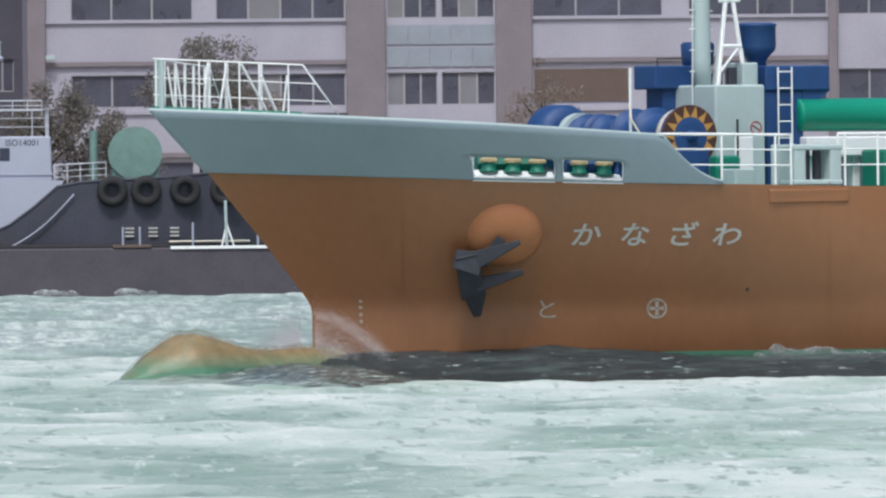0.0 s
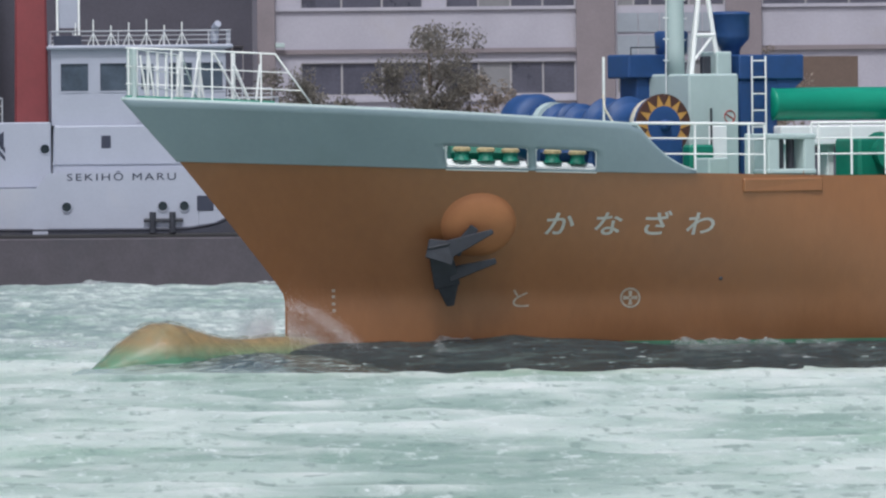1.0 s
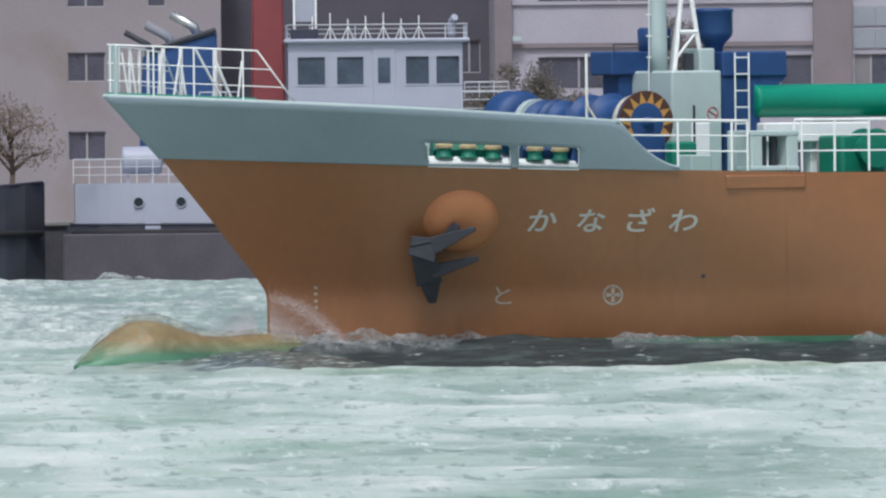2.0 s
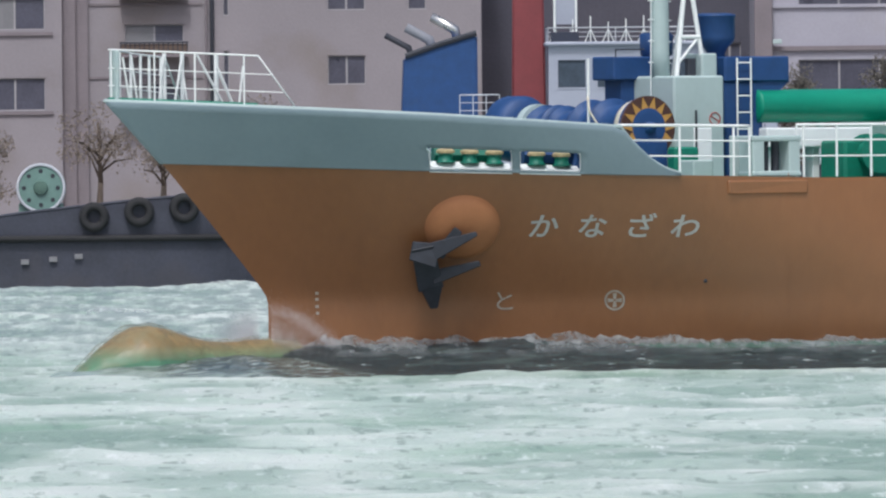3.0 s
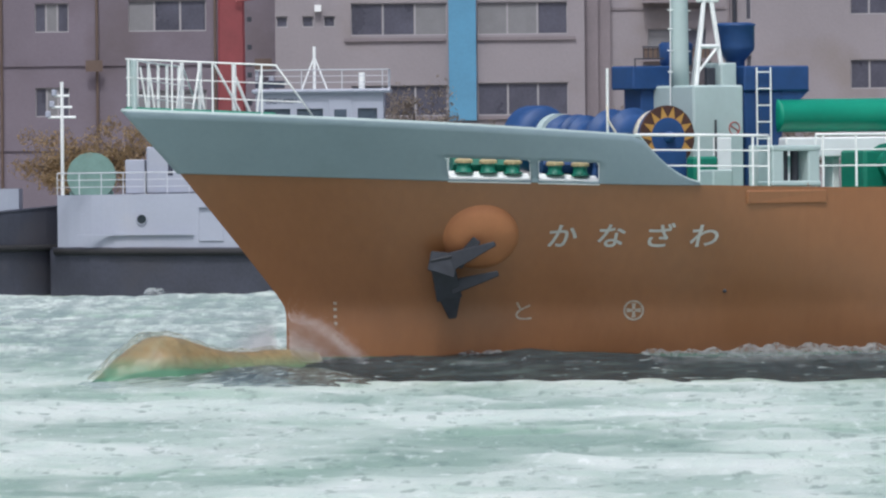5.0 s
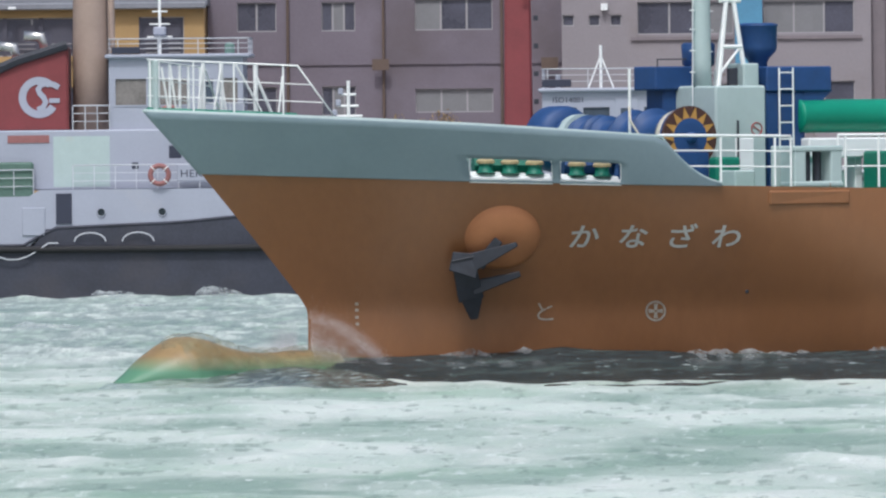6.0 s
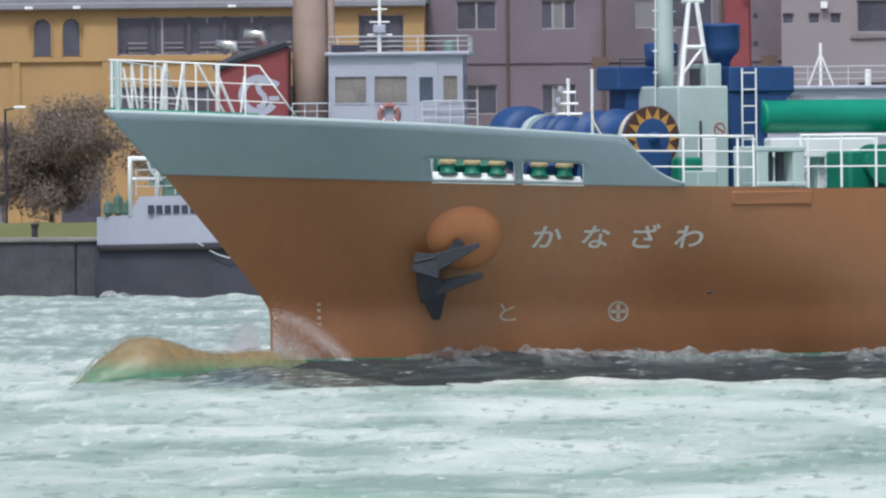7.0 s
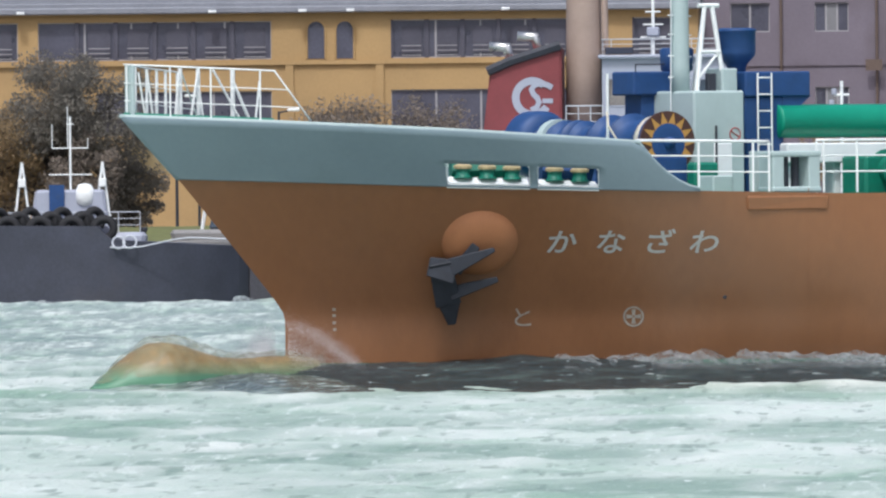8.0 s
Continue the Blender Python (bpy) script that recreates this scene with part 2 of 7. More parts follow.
def lettering(name, text, height, material, parent, place, spacing=1.0, label="", bold=0.0):
    """Lettering laid on a surface: place(a, b) gives the point a metres along and b up."""
    vs, fs = letters(text, height, spacing, bold)
    bm = bmesh.new()
    made = [bm.verts.new(place(v.x, v.y)) for v in vs]
    for f in fs:
        try:
            bm.faces.new([made[i] for i in f])
        except ValueError:
            pass
    bmesh.ops.triangulate(bm, faces=bm.faces[:])
    return part(name, bm, material, parent, label)


WET_ORANGE = mat("wet orange and green bulb paint", (0.29, 0.20, 0.095), 0.4, vary=0.2, size=0.6, bump=0.01, grain=4, spec=0.3)


def two_coats(m, lower, at, width):
    """Below a height the paint is of the other colour."""
    t = m.node_tree
    n, l = t.nodes, t.links
    b = n["Principled BSDF"]
    upper = b.inputs["Base Color"].links[0].from_socket
    co = n.new("ShaderNodeTexCoord")
    sp = n.new("ShaderNodeSeparateXYZ")
    l.new(co.outputs["Object"], sp.inputs[0])
    nz = n.new("ShaderNodeTexNoise")
    nz.inputs["Scale"].default_value = 2.5
    ad = n.new("ShaderNodeMath")
    ad.operation = "MULTIPLY_ADD"
    l.new(nz.outputs[0], ad.inputs[0])
    ad.inputs[1].default_value = 0.12
    l.new(sp.outputs[2], ad.inputs[2])
    mr = n.new("ShaderNodeMapRange")
    mr.inputs["From Min"].default_value, mr.inputs["From Max"].default_value = at + 0.06 - width, at + 0.06 + width
    l.new(ad.outputs[0], mr.inputs[0])
    mx = n.new("ShaderNodeMix")
    mx.data_type = "RGBA"
    l.new(mr.outputs[0], mx.inputs[0])
    mx.inputs[6].default_value = (*lower, 1)
    l.new(upper, mx.inputs[7])
    l.new(mx.outputs[2], b.inputs["Base Color"])


two_coats(WET_ORANGE, (0.11, 0.25, 0.155), -0.05, 0.16)
GREEN_LIGHT = mat("bright green paint", (0.014, 0.26, 0.16), 0.45, vary=0.1, size=0.6)
ROPE = mat("cream rope", (0.62, 0.58, 0.48), 0.9, vary=0.2, size=0.06, bump=0.01)
CREAM = mat("cream cap paint", (0.46, 0.37, 0.20), 0.5, vary=0.2, size=0.15)
AMBER = mat("amber paint", (0.48, 0.26, 0.06), 0.5, vary=0.12, size=0.2)
DISC = mat("dark brown paint", (0.07, 0.03, 0.022), 0.5, vary=0.2, size=0.2)


# ---- water ----
def wave_height(x, y):
    """Short crossing seas over a low swell."""
    h = 0 * x
    calm = np.interp(y, (300, 480, 560, 900), (0.62, 0.75, 1.0, 1.0))     # smooth boils on the near side, chop beyond
    rng = np.random.RandomState(3)
    for i in range(40):
        wl = 0.7 * 1.08 ** i
        amp = 0.0062 * wl ** 0.62
        ang = rng.normal(0.9, 0.72)
        ph = rng.uniform(0, 6.28)
        k = 2 * math.pi / wl
        gust = 0.7 + 0.5 * np.sin(0.21 * x + 0.013 * y + i) * np.sin(0.05 * y - 0.3 * x + 2 * i)
        h = h + calm * amp * gust * np.sin(k * (x * math.cos(ang) + y * math.sin(ang)) + ph + 1.2 * np.sin(0.23 * x + 0.06 * y + i) + 0.7 * np.sin(0.61 * x - 0.04 * y + 2.3 * i))
    return h + 0.25 * np.abs(h)


def build_sea():
    ys = [285.0]
    while ys[-1] < 1010:
        ys.append(ys[-1] + 0.17 + ys[-1] * 0.00052)
    ys = np.array(ys)
    k = np.linspace(-0.066, 0.066, 620)
    Y = np.repeat(ys[:, None], len(k), 1)
    X = Y * k[None, :]
    Z = wave_height(X, Y)
    edge = np.minimum(1, np.minimum(np.arange(len(k)), np.arange(len(k))[::-1]) / 8.0)[None, :]
    Z = Z * edge
    Z[0] *= 0
    Z[-1] *= 0
    n, c = Y.shape
    co = np.stack([X, Y, Z], -1).reshape(-1, 3)
    i = np.arange(n * c).reshape(n, c)
    q = np.stack([i[:-1, :-1], i[:-1, 1:], i[1:, 1:], i[1:, :-1]], -1).reshape(-1, 4)
    far = np.array([(-4000, -2500, 0), (4000, -2500, 0), (4000, 4500, 0), (-4000, 4500, 0)], float)
    corner = [i[0, 0], i[0, -1], i[-1, -1], i[-1, 0]]
    b = n * c
    extra = [(b, b + 1, corner[1], corner[0]), (b + 1, b + 2, corner[2], corner[1]), (b + 2, b + 3, corner[3], corner[2]), (b + 3, b, corner[0], corner[3])]
    faces = [tuple(int(v) for v in f) for f in extra]
    me = bpy.data.meshes.new("sea")
    verts = np.concatenate([co, far])
    quads = np.concatenate([q, np.array(faces)])
    me.vertices.add(len(verts))
    me.vertices.foreach_set("co", verts.ravel())
    me.loops.add(quads.size)
    me.loops.foreach_set("vertex_index", quads.ravel().astype(np.int32))
    me.polygons.add(len(quads))
    me.polygons.foreach_set("loop_start", np.arange(0, quads.size, 4, dtype=np.int32))
    me.polygons.foreach_set("use_smooth", np.ones(len(quads), bool))
    me.update(calc_edges=True)
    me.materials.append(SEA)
    return tagged(new("water", me), "pale green choppy tidal water streaked with foam", "water", kind="structure")


SEA_SHEET = build_sea()


# ---- the ship's form: x towards the bow from the foot of the stem, y to port, z up from the waterline ----
def stem_x(z):
    return float(np.interp(z, (-2.5, 0.9, 1.06, 1.3, 1.6, 2.41, 3.87, 5.25), (0, 0, 0.03, 0.2, 0.46, 1.18, 2.52, 3.92)))


def line_z(x):
    """Top of the orange."""
    return float(np.interp(x, (-60, -11, -6, -2, 2.6), (3.35, 3.46, 3.57, 3.70, 3.90)))


def rail_z(x):
    """Top of the bulwark, which ends in a curve down to the deck."""
    z = float(np.interp(x, (-6.0, -2, 3.9), (4.56, 4.84, 5.20)))
    if x < -6.0:
        s = min((-6.0 - x) / 1.6, 1)
        z = 4.56 + (line_z(x) + 0.04 - 4.56) * (1 - (1 - s) ** 1.8 if s > 0.0 else 0)
    return z


def half(x, z):
    """Half breadth of the hull."""
    s = max(0.0, min(1.0, z / 5.1))
    length, beam, p = 17.5 - 7.6 * s ** 0.8, 4.35 + 0.05 * s, 1.75 + 0.5 * s
    u = stem_x(z) - x
    if u <= 0:
        return 0.0
    y = beam * (1 - (1 - min(u / length, 1)) ** p)
    if x < -46:
        y *= 1 - 0.3 * ((-46 - x) / 14) ** 2
    return y


def side_x(d, z, lean=30.5):
    """x of the point on the port side that shows d metres aft of the stem, seen lean degrees forward of abeam."""
    c, s = math.cos(radians(lean)), math.sin(radians(lean))
    lo, hi = -59.0, stem_x(z)
    for _ in range(50):
        m = (lo + hi) / 2
        if -m * c + half(m, z) * s > d:
            lo = m
        else:
            hi = m
    return (lo + hi) / 2


def on_side(d, z, out=0.012):
    """A point on the port side, a little proud of it."""
    x = side_x(d, z)
    y = half(x, z)
    n = Vector((-(half(x + 0.05, z) - half(x - 0.05, z)) / 0.1, 1, -(half(x, z + 0.05) - half(x, z - 0.05)) / 0.1)).normalized()
    return Vector((x, y, z)) + n * out


def centre_x(d, y=0.0, lean=30.5):
    """x of a point y to port that shows d metres aft of the stem."""
    return -(d - y * math.sin(radians(lean))) / math.cos(radians(lean))


def shell(bm, xs_of, levels, sides=(1, -1)):
    """A lofted skin: levels of (lower height as a function of x...) from the stem aft."""
    for side in sides:
        grid = []
        for lev in levels:
            row = []
            for s in xs_of:
                # s: 0 at the stem, then metres aft of it
                z = lev(2.5 - s)
                x = stem_x(z) - s * (1 if s < 40 else 1)
                z = lev(x)
                x = stem_x(z) - s
                row.append(bm.verts.new((x, side * half(x, z), z)))
            grid.append(row)
        for a, b in zip(grid, grid[1:]):
            for i in range(len(a) - 1):
                f = (a[i], a[i + 1], b[i + 1], b[i])
                bm.faces.new(f if side < 0 else f[::-1])
    bmesh.ops.remove_doubles(bm, verts=bm.verts[:], dist=0.0005)
    return bm


AFT = [0.02 * 1.22 ** i - 0.02 for i in range(24)] + [1.9 + 0.45 * i for i in range(1, 46)] + [26, 32, 38, 46, 50, 54, 58]
AFT = sorted(set(round(v, 4) for v in AFT))


def bulb_mesh(bm, lower, upper, swell=1.0, rough=0.0, drop=0.0):
    """The bulb before the stem, between two angles round its axis (0: port, 90: top)."""
    rings = []
    for k in range(91):
        f = k / 90
        x = -0.6 + 5.257 * f
        top = float(np.interp(x, (-0.6, 0.0, 0.8, 1.5, 2.0, 2.5, 2.9, 3.2, 3.6, 4.0, 4.3, 4.6), (0.25, 0.26, 0.22, 0.23, 0.34, 0.50, 0.58, 0.55, 0.38, 0.12, -0.15, -0.36)))
        width = 0.95 * max(0.0, min(1, (4.66 - x) / 1.5)) ** 0.55 * float(np.interp(x, (-0.6, 1, 2.8), (0.62, 0.66, 1)))
        top -= drop
        mid = -0.42
        ring = []
        for j in range(29):
            a = radians(lower + (upper - lower) * j / 28)
            up = max(top - mid, 0.02) if math.sin(a) > 0 else 0.9 * max(0.0005, min(1, (4.66 - x) / 1.2)) ** 0.5
            wob = 1 + 0.05 * noise.noise((x * 1.3, a * 0.8, 4)) + 0.02 * noise.noise((x * 4, a * 2, 1))
            wob += rough * (noise.noise((x * 2.6, a * 1.6, 9)) + 0.7 * noise.noise((x * 7, a * 3.5, 6)) + 0.5 * noise.noise((x * 17, a * 7, 2)))
            ring.append(bm.verts.new((x, width * math.cos(a) * wob * swell, mid + up * math.sin(a) * wob * swell)))
        rings.append(ring)
    for a, b in zip(rings, rings[1:]):
        for j in range(28):
            bm.faces.new((a[j], b[j], b[j + 1], a[j + 1]))
    bm.faces.new(rings[-1])
    bmesh.ops.remove_doubles(bm, verts=bm.verts[:], dist=0.0005)
    return bm


OPENINGS = ((3.38, 5.10), (5.26, 6.53))


def bulwark_mesh():
    """The grey green bulwark, with the two fairlead openings cut through its port side."""
    bm = bmesh.new()
    end = 3.92 + 7.6
    cuts = [(stem_x(3.85) - side_x(d, 3.85)) * end / (stem_x(3.85) + 7.6) for o in OPENINGS for d in o]
    us = sorted(set([0.02 * 1.3 ** i - 0.02 for i in range(18)] + [1.8 + 0.3 * i for i in range(34)] + cuts))
    us = [u for i, u in enumerate(us) if i == 0 or u - us[i - 1] > 0.02 or u in cuts]
    us = [u for u in us if u in cuts or all(abs(u - c) > 0.03 for c in cuts)]
    us = [u for u in us if u <= end]
    vs = [0.0, 0.02, 0.10, 0.2, 0.3, 0.42, 0.5, 0.62, 0.75, 0.88, 1.0]
    for side in (1, -1):
        grid = []
        for u in us:
            col = []
            for v in vs:
                x = 3.92 - u
                for _ in range(3):
                    z = line_z(x) + 0.004 + v * (rail_z(x) - line_z(x))
                    x = stem_x(z) - u * (stem_x(z) + 7.6) / end
                col.append(bm.verts.new((x, side * half(x, z), z)))
            grid.append(col)
        for i in range(len(us) - 1):
            mid = (us[i] + us[i + 1]) / 2
            hole = side > 0 and any(cuts[2 * k] < mid < cuts[2 * k + 1] for k in (0, 1))
            for j in range(len(vs) - 1):
                if hole and 0.015 < vs[j] < 0.415:
                    continue
                f = (grid[i][j], grid[i + 1][j], grid[i + 1][j + 1], grid[i][j + 1])
                bm.faces.new(f if side < 0 else f[::-1])
    bmesh.ops.remove_doubles(bm, verts=bm.verts[:], dist=0.0005)
    return bm


def edge_point(u, up=0.0, side=1, inset=0.0):
    """A point over the bulwark's top, u metres aft of the stem head."""
    x = 3.90 - u
    z = rail_z(x)
    return Vector((x, side * max(half(x, z) - inset, 0), z + up))


def rail_u(d, side):
    """How far aft of the stem head a point of the bow rail shows at d."""
    lo, hi = 0.0, 3.4
    for _ in range(40):
        m = (lo + hi) / 2
        p = edge_point(m, 0, side, 0.1)
        if -p.x * math.cos(radians(30.5)) + p.y * math.sin(radians(30.5)) < d:
            lo = m
        else:
            hi = m
    return lo


def deck_rail(ship, d0, d1, posts, up=0.95):
    """A white three-bar rail on the deck edge."""
    pts = [on_side(d0 + (d1 - d0) * i / 10, line_z(-8) + 0.02, -0.12) for i in range(11)]
    top = part("top_rail", tube([p + Vector((0, 0, up)) for p in pts], 0.032), RAILWHITE, ship, "white steel handrail", True)
    for h in (0.34, 0.65):
        part("lower_bar", tube([p + Vector((0, 0, up * h / 0.95)) for p in pts], 0.018, 5), RAILWHITE, top)
    for f in posts:
        p = on_side(d0 + (d1 - d0) * f, line_z(-8), -0.12)
        part("stanchion", bar(p - Vector((0, 0, 0.05)), p + Vector((0, 0, up)), 0.026), RAILWHITE, top)
    return top


def build_ship():
    ship = empty("cargo_ship", pose(0, 503, 0, 0, 0, 210), "orange hulled cargo ship with grey green bulwark under way", "ship")
    hull = part("hull", shell(bmesh.new(), AFT, [(lambda x, f=f: 0.03 + f * (line_z(x) - 0.03)) for f in np.linspace(0, 1, 26)]), ORANGE, ship, "weathered orange painted steel hull", True)
    part("underwater_hull", shell(bmesh.new(), AFT, [(lambda x, f=f: -2.2 + f * 2.23) for f in np.linspace(0, 1, 6)]), ANTIFOUL, ship, "green antifouling below the waterline", True)
    part("bulb", bulb_mesh(bmesh.new(), -90, 270, drop=0.06), WET_ORANGE, ship, "wet bulbous bow, orange above and green below", True)
    # transom and decks
    bm = bmesh.new()
    zs = np.linspace(-2.2, line_z(-55.4), 9)
    ring = [bm.verts.new((stem_x(z) - 58, half(stem_x(z) - 58, z), z)) for z in zs] + [bm.verts.new((stem_x(z) - 58, -half(stem_x(z) - 58, z), z)) for z in zs[::-1]]
    bm.faces.new(ring)
    part("transom", bm, ORANGE, ship)
    bm = bmesh.new()
    left = [bm.verts.new((x, half(x, line_z(x)) - 0.03, line_z(x) - 0.03)) for x in np.linspace(2.3, -55, 70)]
    right = [bm.verts.new((x, -half(x, line_z(x)) + 0.03, line_z(x) - 0.03)) for x in np.linspace(2.3, -55, 70)]
    for i in range(69):
        bm.faces.new((left[i], left[i + 1], right[i + 1], right[i]))
    part("deck", bm, GREEN, ship, "green painted steel deck")

    bul = part("bulwark", bulwark_mesh(), SEAGREY, ship, "grey green bulwark with fairlead openings", True)
    sol = bul.modifiers.new("thickness", "SOLIDIFY")
    sol.thickness, sol.offset = 0.05, -1
    for side in (1, -1):
        pts = [edge_point(u, 0, side, 0.02) for u in [0, 0.1, 0.25, 0.5] + [0.9 + 0.45 * i for i in range(21)]]
        pts += [edge_point(9.9 + 0.1 * i, 0, side, 0.02) for i in range(1, 16)]
        part("cap_rail", tube(pts, 0.04, 6), MINT, bul, "pale cap rail")

    # fairleads: tray, backing, frame, rollers
    for (d0, d1), rollers in zip(OPENINGS, ((3.74, 4.25, 4.77), (5.66, 6.19))):
        bm = bmesh.new()
        n = 10
        for lo, hi, o0, o1 in ((-0.03, 0.025, -0.30, 0.03),):
            rows = []
            for i in range(n + 1):
                d = d0 + (d1 - d0) * i / n
                z = line_z(side_x(d, 3.7))
                rows.append([bm.verts.new(on_side(d, z, o0) + Vector((0, 0, lo))), bm.verts.new(on_side(d, z, o1) + Vector((0, 0, lo))),
                             bm.verts.new(on_side(d, z, o1) + Vector((0, 0, hi))), bm.verts.new(on_side(d, z, o0) + Vector((0, 0, hi)))])
            for a, b in zip(rows, rows[1:]):
                for k in range(4):
                    bm.faces.new((a[k], b[k], b[(k + 1) % 4], a[(k + 1) % 4]))
            bm.faces.new(rows[0][::-1])
            bm.faces.new(rows[-1])
        fair = part("fairlead", bm, RAILWHITE, ship, "white fairlead tray with green rollers")
        pts = []
        for d, f in ((d0 + 0.05, 0.05), (d0, 0.1), (d0, 0.38), (d0 + 0.05, 0.43), (d1 - 0.05, 0.43), (d1, 0.38), (d1, 0.1), (d1 - 0.05, 0.05), (d0 + 0.05, 0.05)):
            x = side_x(d, 3.9)
            z = line_z(x) + f * (rail_z(x) - line_z(x))
            pts.append(on_side(d, z, 0.01))
        full = []
        for p, q in zip(pts, pts[1:]):
            full += [p.lerp(q, k / 4) for k in range(4)]
        part("opening_rim", tube(full + [pts[-1]], 0.018, 5), RAILWHITE, fair)
        for d in rollers:
            c = on_side(d, line_z(side_x(d, 3.7)), -0.22)
            base = part("roller", turned([(0.20, 0.04), (0.20, 0.07), (0.155, 0.09), (0.145, 0.21), (0.165, 0.24)], 14), GREEN, fair, "green painted mooring roller", True)
            base.location = c
            part("roller_cap", turned([(0.19, 0.241), (0.195, 0.29), (0.15, 0.33), (0.05, 0.345), (0.05, 0.37)], 14), CREAM, base, "cream yellow roller cap")
        c0, c1 = on_side(d0 + 0.2, 3.65, -0.30), on_side(d1 - 0.1, 3.65, -0.30)
        part("backing_plate", tube([c0 + Vector((-0.1, -0.35, 0.2)), c1 + Vector((-0.1, -0.35, 0.2))], 0.24, 8), GREEN if d0 < 4 else BLUE, fair)

    # pulpit rail round the bow, both sides
    for side in (1, -1):
        us = [0.10, 0.25, 0.5, 0.8, 1.1, 1.4, 1.7, 2.0, 2.3, 2.58]
        top_h = lambda u: 1.07 - 0.005 * u
        top = part("pulpit_rail", tube([edge_point(u, top_h(u), side, 0.1) for u in us] + [edge_point(3.22, 0.05, side, 0.1)], 0.018), RAILWHITE, ship, "white tubular bow rail", True)
        for h, last in ((0.30, 3.02), (0.64, 2.82)):
            part("lower_bar", tube([edge_point(u, top_h(u) * h, side, 0.1) for u in [v for v in us if v < last] + [last]], 0.011, 5), RAILWHITE, top)
        for d in ((-3.22, -2.32, -1.48, -0.46) if side > 0 else (-3.05, -2.82, -2.62, -2.44, -2.20)):
            u = rail_u(d, side)
            part("stanchion", bar(edge_point(u, -0.05, side, 0.1), edge_point(u, top_h(u), side, 0.1), 0.019 if side > 0 else 0.032), RAILWHITE, top)
        part("foot_plate", tube([edge_point(u, 0.03, side, 0.14) for u in us], 0.05, 5), GREEN, top, "green foot plate")
    bm = bmesh.new()
    box(bm, 3.62, 3.70, -0.16, 0.16, 5.16, 6.24, 0.02)
    part("bow_plate", bm, MINT, ship, "pale mint bow lamp plate")
    for d0, d1, z0, z1, y, r in ((-2.98, -2.84, 6.0, 5.15, 0.1, 0.024), (-2.80, -2.68, 6.0, 5.15, 0.1, 0.024), (-2.12, -2.12, 6.08, 5.1, 0.0, 0.045), (-2.14, -2.24, 6.0, 5.1, 0.1, 0.024),
                                 (-1.75, -1.75, 6.08, 5.05, 0.0, 0.045), (-1.76, -1.92, 5.95, 5.05, 0.1, 0.028), (-1.74, -1.64, 5.7, 5.05, 0.2, 0.026), (-1.44, -0.84, 6.04, 5.0, 0.2, 0.028),
                                 (-1.04, -1.04, 6.06, 5.0, 0.0, 0.05), (-1.02, -0.66, 5.78, 5.0, 0.2, 0.034), (-0.48, -0.58, 5.8, 5.0, 0.3, 0.024)):
        part("bow_brace", bar((centre_x(d0, y), y, z0 + 0.1), (centre_x(d1, y), y, z1), r), RAILWHITE, ship)

    # hawse bolster and anchor
    c = on_side(4.06, 2.50, 0)
    n = (on_side(4.06, 2.50, 1) - c).normalized()
    m = Matrix.Translation(c) @ n.to_track_quat("Z", "Y").to_matrix().to_4x4()
    bm = turned([(0.90, -0.45), (0.86, -0.2), (0.79, 0.0), (0.70, 0.10), (0.58, 0.17), (0.42, 0.22), (0.25, 0.25), (0.1, 0.26)], 32)
    bm.transform(m)
    part("hawse_bolster", bm, ORANGE_SUNLIT, ship, "bulging hawse bolster, its orange lightened as if sunlit", True)

    to_eye = Vector((math.sin(radians(30.5)), math.cos(radians(30.5)), 0))

    def at(d, z, out):
        return on_side(d, z, 0.0) + to_eye * out

    def wedge(name, p, q, w0, w1, t0, t1, parent):
        bm = bmesh.new()
        d = (q - p).normalized()
        s = d.cross(to_eye).normalized()
        vs = []
        for c0, w, t in ((p, w0, t0), (q, w1, t1)):
            vs += [bm.verts.new(c0 + s * w * a + to_eye * t * b) for a, b in ((-1, -1), (1, -1), (1, 1), (-1, 1))]
        for f in ((3, 2, 1, 0), (4, 5, 6, 7), (0, 1, 5, 4), (1, 2, 6, 5), (2, 3, 7, 6), (3, 0, 4, 7)):
            bm.faces.new([vs[i] for i in f])
        bmesh.ops.recalc_face_normals(bm, faces=bm.faces[:])
        bmesh.ops.bevel(bm, geom=bm.edges[:], offset=0.02, segments=1, affect="EDGES")
        return part(name, bm, IRON, parent, "dark iron stockless anchor hung in its hawse" if name == "anchor" else "")
    mid = at(3.55, 1.9, 0.5)
    anchor = wedge("anchor", at(3.22, 2.08, 0.42), at(3.40, 1.20, 0.36), 0.24, 0.27, 0.13, 0.14, ship)
    wedge("crown", at(2.98, 2.02, 0.40), mid, 0.20, 0.26, 0.12, 0.14, anchor)
    wedge("fluke", at(3.40, 1.98, 0.47), at(4.36, 2.36, 0.66), 0.20, 0.05, 0.10, 0.04, anchor)
    wedge("fluke", at(3.42, 1.45, 0.40), at(4.42, 1.74, 0.55), 0.16, 0.06, 0.09, 0.04, anchor)
    wedge("fluke", at(3.40, 1.30, 0.34), at(3.46, 0.80, 0.30), 0.25, 0.08, 0.13, 0.06, anchor)
    wedge("shank", mid, at(3.98, 2.45, 0.40), 0.12, 0.10, 0.08, 0.08, anchor)

    # name and marks
    for ch, d in (("\u304b", 5.42), ("\u306a", 6.44), ("\u3056", 7.44), ("\u308f", 8.40)):
        lettering("name_letter", ch, 0.62, LETTER, ship, lambda a, b, d=d: on_side(d + a * 1.04 + 0.2 * b - 0.03, 2.31 + b * 0.86 - 0.010 * (d - 5.4), 0.012), bold=0.009)
